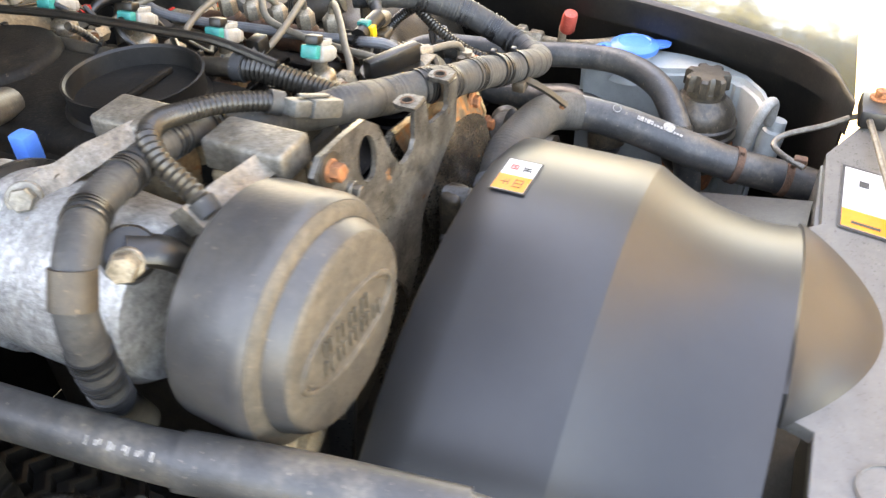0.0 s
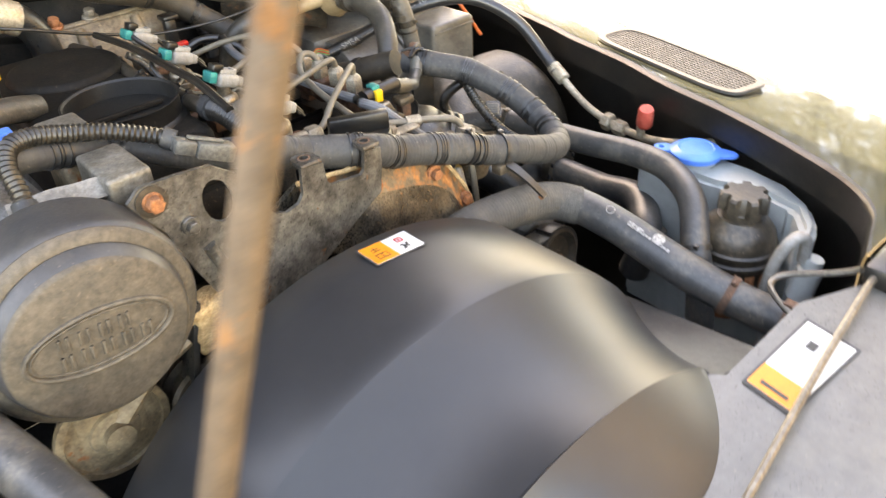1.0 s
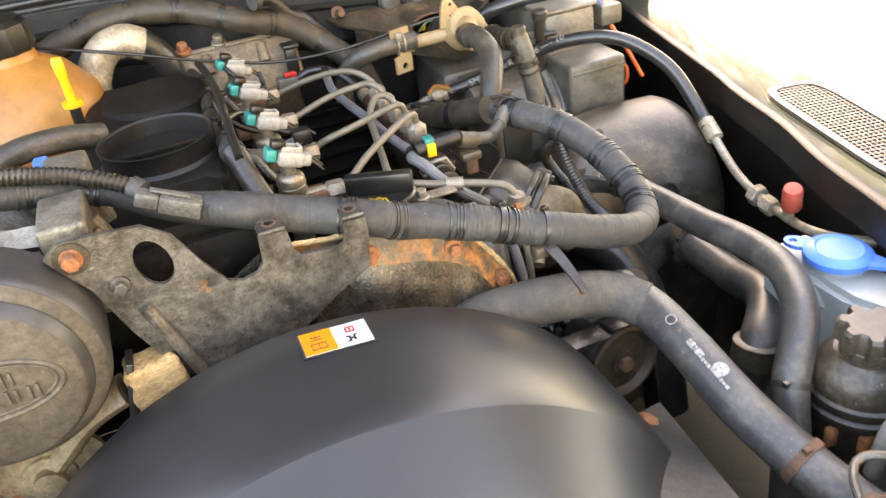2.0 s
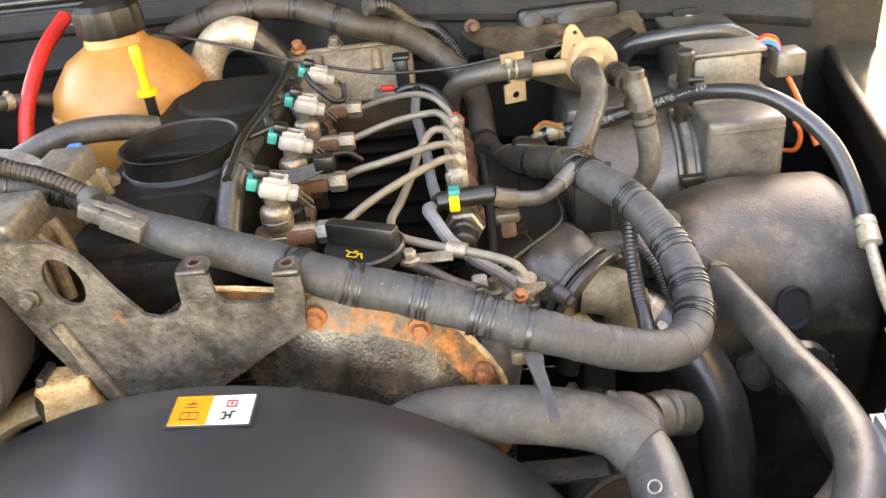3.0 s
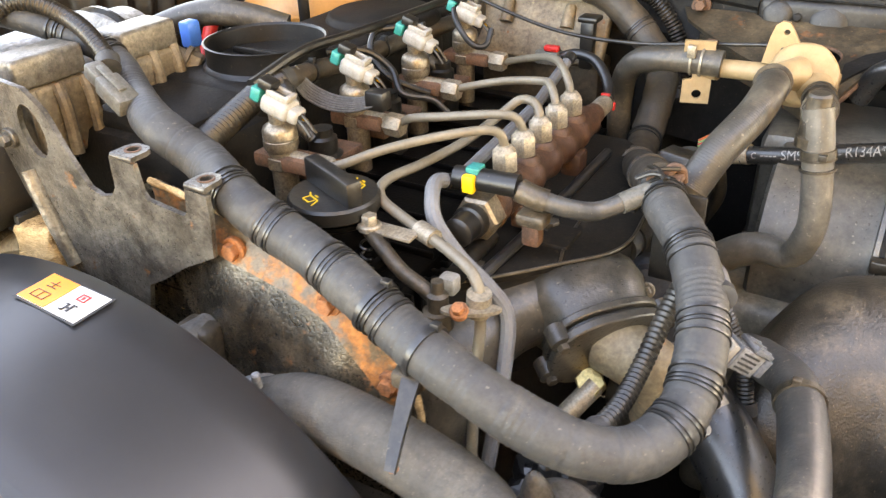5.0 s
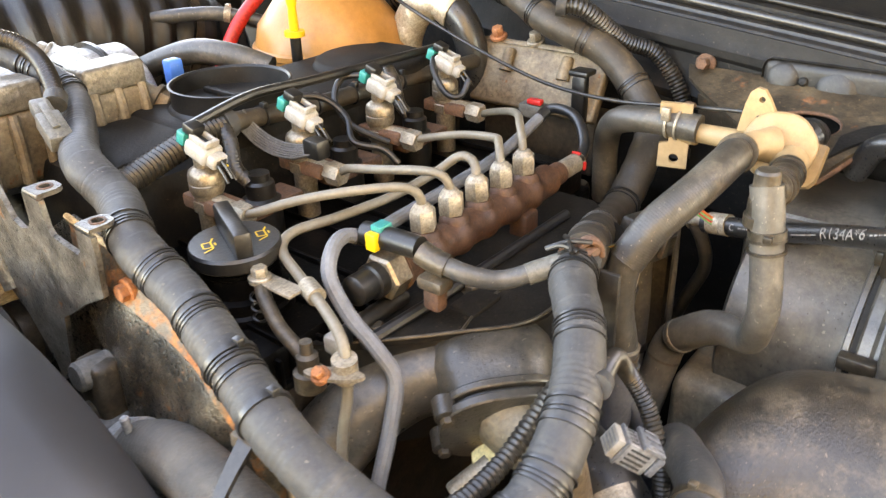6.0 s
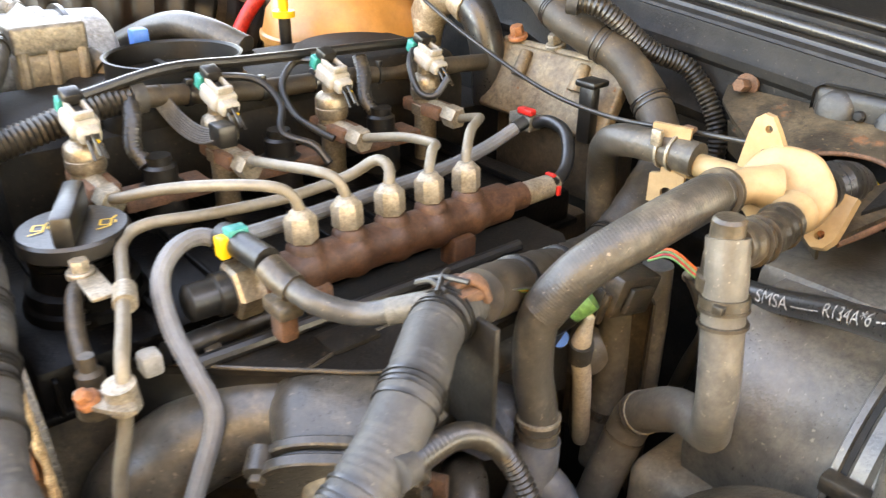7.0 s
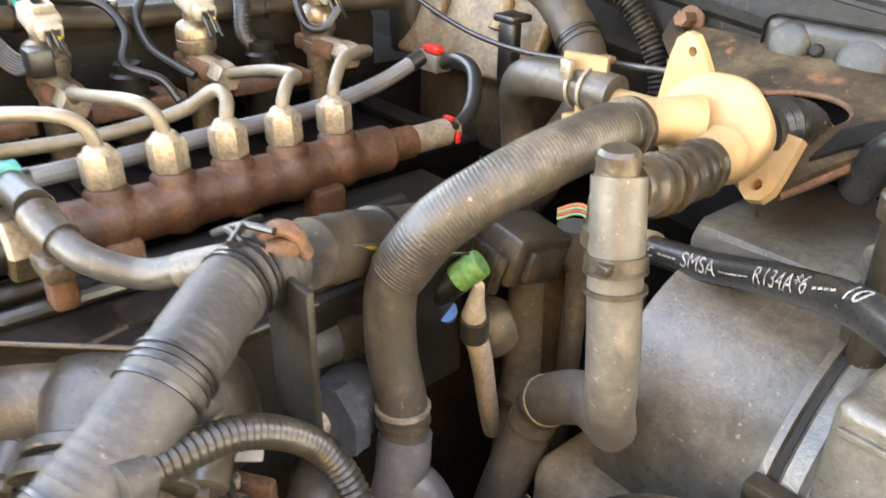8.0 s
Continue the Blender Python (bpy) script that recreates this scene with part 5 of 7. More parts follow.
part("hose_clamp", lathe((0.172, -0.010, 0.891), (0.75, -0.48, -0.42), [(-0.006, 0.0282), (0.006, 0.0282)], 32), ZINC, ih, "bright worm-drive clamp")
part("clamp_screw", lathe((0.176, -0.034, 0.893), (0.2, -0.4, 0.8), [(0, 0.005), (0.014, 0.005)], 14), ZINC, ih)
RIB = [(0.150, 0.217, 1.079), (0.154, 0.180, 1.083), (0.150, 0.136, 1.075), (0.134, 0.102, 1.054), (0.121, 0.086, 1.027), (0.119, 0.084, 0.988), (0.125, 0.087, 0.946), (0.128, 0.080, 0.903), (0.12, 0.07, 0.85), (0.10, 0.06, 0.78)]
rh = hose("heater_hose", RIB, 0.0125, "grey heater hose with a ribbed upper sleeve", WARM_RUBBER)
for z in (0.952, 0.944):
    part("wire_clamp", lathe((0.1243, 0.0868, z), (0.06, -0.05, -1), [(-0.0012, 0.0128), (-0.0012, 0.0142), (0.0012, 0.0142), (0.0012, 0.0128)], 28), ZINC if z > 0.95 else PLASTIC_OLD, rh, "thin wire clamp")
part("joint", tube([(0.1258, 0.087, 0.936), (0.128, 0.083, 0.915), (0.127, 0.078, 0.893), (0.118, 0.068, 0.845), (0.10, 0.06, 0.78)], 0.0142, 0.004, 22, wobble=0.03), SKY_RUBBER, rh, "black lower joint tinted as by skylight")
part("branch", tube([(0.128, 0.082, 0.912), (0.140, 0.090, 0.900), (0.150, 0.092, 0.875), (0.152, 0.088, 0.82)], 0.0125, 0.004, 22, wobble=0.03), SKY_RUBBER, rh, "black branch hose tinted as by skylight")
for s in (0.030, 0.042):
    band(RIB, s, 0.0148, 0.002, DARK_METAL, rh, "spring_clamp", "dark spring clamp", head=False)
part("ribbed_sleeve", tube([tuple(Vector(RIB[0]).lerp(Vector(RIB[1]), 0.55))] + RIB[1:5], 0.0138, 0.0006, 20, radius=ribs(0.0019, 0.009)), WARM_RUBBER, rh, "finely ribbed sleeve")
ELB = [(0.194, 0.146, 1.085), (0.201, 0.141, 1.054), (0.209, 0.138, 1.001), (0.207, 0.143, 0.975), (0.197, 0.161, 0.947), (0.168, 0.178, 0.938), (0.138, 0.184, 0.916), (0.123, 0.190, 0.894), (0.116, 0.175, 0.845), (0.11, 0.16, 0.79)]
eh = hose("heater_hose", ELB, 0.0118, "grey dusty heater hose dropping and turning under", LIT_DUST_RUBBER, clamps=(0.1,), clamp_mat=PLASTIC_OLD, radius=lambda q, total: 1 + 0.28 * min(1, max(0, (q / total - 0.42) / 0.12)))
for f in (0.62, 0.64, 0.72):
    band(ELB, f, 0.0146, 0.0022, ZINC if f < 0.63 else PLASTIC_OLD, eh, "wire_clamp", "thin wire clamp", head=False)
part("elbow", lathe((0.195, 0.1445, 1.055), (-0.03, 0.0, 1), [(0, 0.0128), (0.008, 0.0128), (0.009, 0.0112), (0.020, 0.0108), (0.022, 0.0095), (0.026, 0.0105), (0.030, 0.0092), (0.040, 0.0090), (0.042, 0.0075)], 22), PLASTIC_OLD, eh, "grey plastic elbow")
part("branch", tube([(0.195, 0.150, 1.078), (0.193, 0.185, 1.072), (0.188, 0.220, 1.070)], 0.0125, 0.003, 18, radius=ribs(0.011, 0.06)), PLASTIC_OLD, eh, "ribbed branch pipe")
for s in (0.30, 0.42, 0.80):
    band([(0.195, 0.150, 1.078), (0.193, 0.185, 1.072), (0.188, 0.220, 1.070)], s, 0.0132, 0.0018, DARK_METAL, eh, "spring_clamp", "dark spring clamp", head=False)
for s in (0.115, 0.135):
    band(ELB, s, 0.0126, 0.002, DARK_METAL, eh, "spring_clamp", "dark spring clamp", head=False)


def heater_valve():
    """Cream plastic heater valve body with three stubs and mounting ears."""
    v = thing("heater_valve", (0.17, 0.25, 1.05), "cream plastic heater control valve on the bulkhead shelf", "valve")
    ax = V(0.30, -0.86, 0.42).normalized()
    c = V(0.170, 0.250, 1.077)
    part("drum", lathe(c - ax * 0.022, ax, [(0, 0.024), (0.002, 0.0275), (0.006, 0.0285), (0.0235, 0.0285), (0.0262, 0.0279), (0.0280, 0.0266), (0.0290, 0.0245), (0.0294, 0.018), (0.0298, 0.0)], 48, lobes=lambda a, h: 1 + 0.03 * math.cos(2 * a + 0.6) + 0.015 * math.cos(6 * a)), CREAM, v)
    part("inlet", lathe(c + V(-0.02, 0.006, -0.004), (-1, 0.18, -0.08), [(0, 0.009), (0.055, 0.0085), (0.056, 0.0115), (0.075, 0.0115), (0.076, 0.008)], 24), CREAM, v)
    part("outlet", tube([(0.166, 0.240, 1.080), (0.158, 0.228, 1.082), (0.151, 0.214, 1.080)], 0.0118, 0.003, 20, radius=lambda s, total: 1.28 - 0.28 * min(1, s / 0.012)), CREAM, v)
    part("outlet", tube([(0.183, 0.238, 1.069), (0.187, 0.222, 1.069), (0.189, 0.205, 1.070)], 0.0118, 0.003, 20, radius=lambda s, total: 1.28 - 0.28 * min(1, s / 0.012)), CREAM, v)
    m = Matrix.Translation((0, 0.258, 0)) @ Matrix.Rotation(radians(90), 4, "X")
    part("ear", plate([(0.133, 1.082), (0.137, 1.106), (0.140, 1.116), (0.145, 1.120), (0.151, 1.119), (0.156, 1.112), (0.163, 1.100), (0.175, 1.094), (0.175, 1.082)], 0.005, m, holes=[oval(0.150, 1.111, 0.0026, 0.0026, 12)]), CREAM, v)
    m = Matrix.Translation((0.186, 0.283, 1.041)) @ Matrix.Rotation(radians(-12), 4, "Z") @ Matrix.Rotation(radians(55), 4, "X")
    part("ear", plate([(-0.034, 0.030), (-0.022, 0.008), (-0.011, -0.001), (-0.007, -0.007), (0.000, -0.0105), (0.008, -0.008), (0.0115, -0.001), (0.011, 0.010), (0.009, 0.030)], 0.006, m, holes=[oval(0.001, -0.001, 0.0035, 0.0035, 12)]), CREAM, v)
    bolt((0.186, 0.2845, 1.0425), m.to_3x3() @ V(0, 0, 1), 0.0034, 0.003, RUST, v, "fixing_bolt", "rusty fixing bolt", 1.1)
    m = Matrix.Translation((0.078, 0.262, 1.068)) @ Matrix.Rotation(radians(15), 4, "Z") @ Matrix.Rotation(radians(90), 4, "X")
    part("clip_plate", plate([(-0.014, -0.034), (0.012, -0.034), (0.012, 0.026), (-0.016, 0.026), (-0.016, 0.014), (-0.006, 0.010), (-0.006, -0.010), (-0.014, -0.012)], 0.004, m, holes=[oval(0.0, -0.025, 0.0045, 0.0045, 14)]), CREAM, v)
    part("cable_clamp", box((0.080, 0.262, 1.089), (0.090, 0.271, 1.094), 0.002), RUST_DARK, v, "rusty cable clamp")


heater_valve()
VALVE = [(0.098, 0.263, 1.073), (0.066, 0.262, 1.074), (0.034, 0.262, 1.071), (0.010, 0.272, 1.058), (-0.002, 0.285, 1.03), (-0.005, 0.295, 0.97)]
vh = hose("valve_hose", VALVE, 0.0125, "black heater hose behind the valve", WARM_RUBBER)
for f in (0.10, 0.15):
    band(VALVE, f, 0.0130, 0.0022, ZINC, vh, "spring_clamp", "thin wire spring clamp", head=False)
part("clamp_ears", box((0.068, 0.246, 1.080), (0.076, 0.2505, 1.092), 0.001), ZINC, vh, "clamp ears")
rigid_pipe("control_cable", [(0.150, 0.252, 1.096), (0.138, 0.265, 1.095), (0.086, 0.274, 1.088), (0.003, 0.284, 1.077), (-0.085, 0.302, 1.076), (-0.171, 0.304, 1.098), (-0.257, 0.306, 1.127), (-0.381, 0.342, 1.155), (-0.5, 0.40, 1.16)], 0.0020, "thin black control cable crossing the bay", CONDUIT, "cable")

# ---- rear and side of the bay ----


def heater_box():
    h = thing("heater_box", (0.28, 0.3, 0.7), "matt grey moulded heater blower housing", "heater box")
    ax, c = V(1, 0.0, 0.0), V(0.16, 0.285, 0.905)
    part("drum", lathe(c, ax, [(0, 0.085), (0.004, 0.092), (0.10, 0.096), (0.104, 0.098), (0.196, 0.0975), (0.210, 0.093), (0.216, 0.080), (0.216, 0.0)], 64), MOULD, h)
    part("flange", lathe(c + ax * 0.098, ax, [(0, 0.0985), (0.001, 0.1012), (0.005, 0.1012), (0.006, 0.0985)], 64), MOULD, h)
    part("flange", lathe(c + ax * 0.108, ax, [(0, 0.0985), (0.002, 0.1008), (0.010, 0.1008), (0.013, 0.0985)], 64), MOULD, h)
    part("strap", lathe(c + ax * 0.1042, ax, [(0, 0.0990), (0.0036, 0.0990)], 64), LINER, h, "dark joint groove")
    part("end_ring", lathe(c + ax * 0.215, ax, [(0, 0.075), (0.012, 0.072), (0.016, 0.06), (0.017, 0.0)], 40), PLASTIC, h)
    part("duct_box", box((0.14, 0.29, 0.80), (0.40, 0.42, 1.005), 0.014), MOULD, h)
    part("lower_case", box((0.133, 0.172, 0.62), (0.277, 0.42, 0.878), 0.016, segments=4), LIT_DUSTED, h)
    part("lower_case", box((0.281, 0.168, 0.62), (0.42, 0.42, 0.884), 0.016, segments=4), LIT_DUSTED, h)
    part("rib", box((0.262, 0.168, 0.64), (0.268, 0.30, 0.8805), 0.002), MOULD, h)
    part("band", lathe(c + ax * 0.188, ax, [(0, 0.0985), (0.001, 0.1005), (0.006, 0.1005), (0.007, 0.0985)], 64), MOULD, h)
    part("latch", box((0.286, 0.188, 0.94), (0.300, 0.20, 0.966), 0.002), MOULD, h)
    part("latch", box((0.352, 0.186, 0.92), (0.362, 0.198, 0.944), 0.002), MOULD, h)
    part("top_case", box((0.286, 0.246, 0.95), (0.366, 0.418, 1.066), 0.007), MOULD, h)
    part("top_rim", box((0.283, 0.243, 1.0663), (0.369, 0.421, 1.072), 0.0025), MOULD, h)
    part("front_panel", box((0.285, 0.181, 0.862), (0.374, 0.300, 1.010), 0.006, segments=3), MOULD, h)
    part("panel_edge", box((0.290, 0.1785, 0.996), (0.372, 0.1808, 1.000), 0.0008), MOULD, h)
    part("post", lathe((0.272, 0.245, 0.985), (0, -0.1, 1), [(0, 0.0085), (0.082, 0.0075), (0.084, 0.0105), (0.094, 0.0105), (0.097, 0.008)], 20), PLASTIC_OLD, h, "black clip post")
    part("post_peg", lathe((0.276, 0.236, 1.045), (1, -0.2, 0), [(0, 0.004), (0.018, 0.0035), (0.019, 0.002)], 12), PLASTIC_OLD, h)

    for a in (20, 70, 120):
        q = c + ax * 0.112 + V(0, -math.cos(radians(a)) * 0.105, math.sin(radians(a)) * 0.105)
        part("clip", box(q - V(0.014, 0.006, 0.006), q + V(0.014, 0.006, 0.006), 0.002), PLASTIC_OLD, h)


heater_box()


def arch_hump():
    a = thing("wheel_arch", (0.35, 0.05, 0.6), "dusty black inner wheel arch", "wheel arch", kind="structure")
    ridge = smooth_path([(0.178, 0.055, 0), (0.205, 0.085, 0), (0.235, 0.112, 0), (0.297, 0.138, 0), (0.36, 0.136, 0), (0.432, 0.125, 0)], 0.004)

    def f(u, v):
        q = ridge[round(u * (len(ridge) - 1))]
        e = min(1.0, (q.x - 0.178) / 0.075)
        e = e * min(1.0, 0.25 + max(0.0, 0.432 - q.x) / 0.03)
        R = 0.006 + 0.109 * math.sqrt(max(0.0, 1 - (1 - e) ** 2))
        ang = radians(-14 + 104 * min(1, v / 0.8))
        drop = 0.30 * max(0.0, (v - 0.8) / 0.2)
        z = 0.834 + R * math.cos(ang) - drop - 0.03 * max(0, q.x - 0.40) / 0.075
        return V(q.x, q.y - R * math.sin(ang), z)
    part("arch", grid_sheet(f, len(ridge) - 1, 40, 0.003), ARCH, a)
    part("access_hole", lathe((0.331, 0.0172, 0.866), (0, -1, 0.24), [(-0.004, 0.0205), (0.0012, 0.0210), (0.0018, 0.0198), (0.0010, 0.0180), (-0.0015, 0.0172), (-0.0015, 0.0)], 28, lobes=lambda q, h: 1 - 0.16 * math.cos(2 * q)), LINER, a, "dark oval opening")
    part("skirt", box((0.178, 0.05, 0.5), (0.183, 0.17, 0.84), 0.002), ARCH, a)


arch_hump()


def washer_bottle():
    b = thing("washer_bottle", (0.32, -0.30, 0.70), "milky washer bottle with a blue flip cap", "washer bottle")
    bm = plate([(0.286, -0.20), (0.338, -0.20), (0.350, -0.255), (0.350, -0.325), (0.340, -0.375), (0.316, -0.414), (0.280, -0.4400), (0.248, -0.448), (0.240, -0.435), (0.268, -0.424), (0.296, -0.402), (0.303, -0.366), (0.296, -0.334), (0.287, -0.310), (0.285, -0.26)], 0.225, Matrix.Translation((0, 0, 0.705)))
    bmesh.ops.bevel(bm, geom=[e for e in bm.edges if len(e.link_faces) == 2 and e.calc_face_angle(0) > 0.3], offset=0.007, segments=4, affect="EDGES")
    part("bottle", bm, BOTTLE, b)
    part("shoulder", lathe((0.318, -0.262, 0.905), (0, 0, 1), [(0, 0.04), (0.016, 0.034), (0.02, 0.026), (0.036, 0.025)], 32), BOTTLE, b)
    cap = part("cap", lathe((0.318, -0.262, 0.938), (0, 0, 1), [(0, 0.030), (0.001, 0.0315), (0.007, 0.0315), (0.009, 0.029), (0.012, 0.022), (0.0105, 0.02), (0.0105, 0.0)], 36), BLUE, b, "blue cap")
    part("tab", plate([(0.026, -0.012), (0.045, -0.007), (0.05, 0.0), (0.045, 0.007), (0.026, 0.012)], 0.004, Matrix.Translation((0.318, -0.262, 0.941)) @ Matrix.Rotation(radians(-62), 4, "Z")), BLUE, cap)
    part("tab", plate(oval(0.038, 0, 0.013, 0.010, 14), 0.004, Matrix.Translation((0.318, -0.262, 0.941)) @ Matrix.Rotation(radians(118), 4, "Z"), holes=[oval(0.042, 0, 0.004, 0.004, 10)]), BLUE, cap)


washer_bottle()


def reservoir():
    r = thing("steering_reservoir", (0.248, -0.365, 0.80), "black power steering reservoir with a ribbed cap", "reservoir")
    part("pot", lathe((0.248, -0.366, 0.83), (0, 0, 1), [(0, 0.036), (0.01, 0.041), (0.045, 0.043), (0.048, 0.0475), (0.053, 0.0475), (0.055, 0.044), (0.060, 0.044), (0.061, 0.046), (0.065, 0.046), (0.067, 0.043), (0.080, 0.041), (0.089, 0.035), (0.094, 0.028), (0.098, 0.026)], 44), PLASTIC_OLD, r)
    part("cap", lathe((0.248, -0.366, 0.928), (0, 0, 1), [(0, 0.022), (0.008, 0.022), (0.009, 0.025), (0.026, 0.0245), (0.029, 0.022), (0.029, 0.0)], 84, lobes=lambda a, h: 1 + (0.20 * max(-0.8, min(0.55, 3 * math.cos(7 * a))) if h > 0.0085 else 0)), PLASTIC_OLD, r)
    part("bracket", lathe((0.248, -0.366, 0.80), (0, 0, 1), [(0, 0.03), (0.03, 0.036)], 24), RUST, r, "rusty bracket ring")
    for a in (200, 235, 262, 290):
        q = V(0.248 + 0.043 * math.cos(radians(a)), -0.366 + 0.043 * math.sin(radians(a)), 0.862)
        part("bracket_tab", box(q - V(0.006, 0.004, 0.011), q + V(0.006, 0.004, 0.009), 0.002), RUST, r, "flaking rusty tab")


reservoir()


def ac_line():
    a = thing("refrigerant_hose", (0.38, 0.0, 0.9), "black refrigerant hose with printed letters and metal fittings", "refrigerant hose")
    pts = [(0.111, 0.273, 0.981), (0.177, 0.256, 0.998), (0.229, 0.233, 1.020), (0.286, 0.192, 1.045), (0.338, 0.147, 1.048), (0.380, 0.098, 1.016), (0.395, 0.055, 0.972), (0.393, 0.022, 0.946)]
    part("rubber", tube(pts, 0.0088, 0.004, 18), RUBBER_NEW, a)
    part("crimp", lathe((0.136, 0.267, 0.988), (-1, 0.26, -0.24), [(0, 0.0102), (0.006, 0.0102), (0.007, 0.009), (0.009, 0.0102), (0.02, 0.0102), (0.022, 0.006)], 24), ALU_FLUTE, a, "crimped collar")
    part("crimp", lathe((0.396, 0.034, 0.954), (-0.1, -0.85, -0.5), [(0, 0.0105), (0.008, 0.0105), (0.009, 0.0095), (0.011, 0.0105), (0.028, 0.0105), (0.03, 0.006)], 24), ALU_FLUTE, a, "crimped collar")
    part("line", tube([(0.393, 0.010, 0.940), (0.389, -0.018, 0.925), (0.384, -0.05, 0.913), (0.380, -0.09, 0.905), (0.372, -0.15, 0.905), (0.362, -0.19, 0.915), (0.365, -0.23, 0.925), (0.385, -0.26, 0.93)], 0.0055, 0.004, 14), ALU_FLUTE, a, "aluminium line")
    part("line", tube([(0.116, 0.272, 0.983), (0.103, 0.275, 0.981), (0.095, 0.281, 0.972)], 0.005, 0.003, 12), ALU_FLUTE, a, "aluminium line")
    part("lower_line", tube([(0.098, 0.279, 0.978), (0.108, 0.285, 0.955), (0.108, 0.300, 0.92), (0.088, 0.315, 0.87), (0.07, 0.328, 0.82)], 0.0065, 0.004, 12), WARM_RUBBER, a, "dark lower line")
    part("union", hexa((0.381, -0.078, 0.905), (-0.1, -1, 0), 0.013, 0.014), ALU_FLUTE, a)
    part("union", hexa((0.376, -0.10, 0.905), (-0.1, -1, 0), 0.011, 0.02), ALU_FLUTE, a)
    part("service_port", lathe((0.366, -0.15, 0.91), (-0.2, -0.1, 1), [(0, 0.006), (0.025, 0.006)], 16), ALU_FLUTE, a)
    part("port_cap", lathe((0.360, -0.158, 0.930), (-0.25, -0.2, 1), [(0, 0.0095), (0.003, 0.011), (0.026, 0.0105), (0.03, 0.009), (0.031, 0)], 18), RED_CAP, a, "faded red cap")
    return pts


AC = ac_line()


def expansion_tank():
    t = thing("expansion_tank", (-0.385, 0.29, 1.02), "amber plastic coolant expansion tank with a black cap", "expansion tank")
    at = (-0.385, 0.285, 1.03)
    part("tank", lathe(at, (0, 0, 1), [(-0.04, 0.045), (-0.03, 0.07), (0.0, 0.086), (0.035, 0.091), (0.048, 0.0915), (0.050, 0.095), (0.056, 0.095), (0.058, 0.0915), (0.08, 0.086), (0.11, 0.062), (0.125, 0.036), (0.14, 0.032)], 48), TANK, t)
    part("cap", lathe((-0.385, 0.285, 1.165), (0, 0, 1), [(0, 0.036), (0.006, 0.038), (0.03, 0.036), (0.036, 0.03), (0.036, 0)], 40, lobes=lambda a, h: 1 + 0.04 * math.cos(12 * a)), PLASTIC, t)
    part("bracket", box((-0.46, 0.37, 0.9), (-0.31, 0.47, 0.99), 0.003), BODY, t)
    part("foot", box((-0.43, 0.25, 0.9), (-0.34, 0.38, 0.992), 0.003), BODY, t)


expansion_tank()
hose("tank_hose", [(-0.462, 0.262, 1.10), (-0.49, 0.235, 1.112), (-0.52, 0.205, 1.118), (-0.57, 0.15, 1.115), (-0.66, 0.05, 1.11)], 0.0085, "grey rubber hose plugged into the tank side", RUBBER, clamps=(0.2,))


def dipstick():
    d = thing("dipstick", (-0.32, 0.175, 1.05), "oil dipstick with a yellow pull handle", "dipstick")
    part("tube", tube([(-0.325, 0.178, 0.98), (-0.324, 0.177, 1.05), (-0.322, 0.175, 1.125)], 0.006, 0.01, 14), PLASTIC, d)
    part("handle", lathe((-0.322, 0.175, 1.126), (0, 0, 1), [(0, 0.0045), (0.006, 0.0052), (0.024, 0.0044), (0.028, 0.0056), (0.042, 0.0062), (0.047, 0.0048), (0.048, 0)], 20), YELLOW, d, "yellow handle")
    part("collar", lathe((-0.322, 0.175, 1.12), (0, 0, 1), [(0, 0.011), (0.006, 0.011)], 16), YELLOW, d)


dipstick()


def rear_plate():
    p = thing("cooler_housing", (-0.13, 0.36, 1.04), "grey cast cooler housing with bolts at the engine rear", "casting")
    lean = Matrix.Translation((-0.125, 0.350, 1.060)) @ Matrix.Rotation(radians(-28), 4, "X")
    part("casting", box((-0.082, -0.006, -0.034), (0.082, 0.008, 0.036), 0.004, lean, segments=3), TANCAST, p)
    part("top_flange", box((-0.086, -0.002, 0.034), (0.086, 0.034, 0.042), 0.003, lean), TANCAST, p)
    part("lower_body", box((-0.200, 0.350, 0.96), (-0.050, 0.395, 1.030), 0.006), DARK_METAL, p, "dark lower casting")
    for x in (-0.04, 0.035):
        part("post", lathe(lean @ V(x, -0.008, 0.004), lean.to_3x3() @ V(0, 0, 1), [(0, 0.008), (0.024, 0.0065), (0.026, 0.005)], 16), TANCAST, p)
    bolt((-0.190, 0.367, 1.099), (0, -0.3, 1), 0.007, 0.01, COPPER, p)
    bolt((-0.142, 0.372, 1.098), (0, -0.3, 1), 0.007, 0.01, ZINC, p)


rear_plate()
REAR = [(-0.42, 0.385, 1.10), (-0.32, 0.388, 1.14), (-0.251, 0.385, 1.154), (-0.182, 0.374, 1.150), (-0.112, 0.352, 1.127), (-0.050, 0.358, 1.104), (-0.005, 0.350, 1.070), (0.026, 0.327, 1.043), (0.034, 0.297, 1.022), (0.036, 0.254, 0.990), (0.048, 0.19, 0.993), (0.075, 0.12, 1.018), (0.105, 0.05, 1.043)]
rl = hose("rear_loom", REAR, 0.0165, "thick tape-wrapped loom along the bulkhead", WARM_TAPE, "wiring loom", wraps(0.02, 0.05))
for s in (0.08, 0.15, 0.23, 0.30, 0.37, 0.45, 0.54, 0.62, 0.72, 0.82, 0.92):
    for k in range(3):
        band(REAR, s + 0.005 * k, 0.0170, 0.0012, TIE, rl, thick=0.0006, head=False)
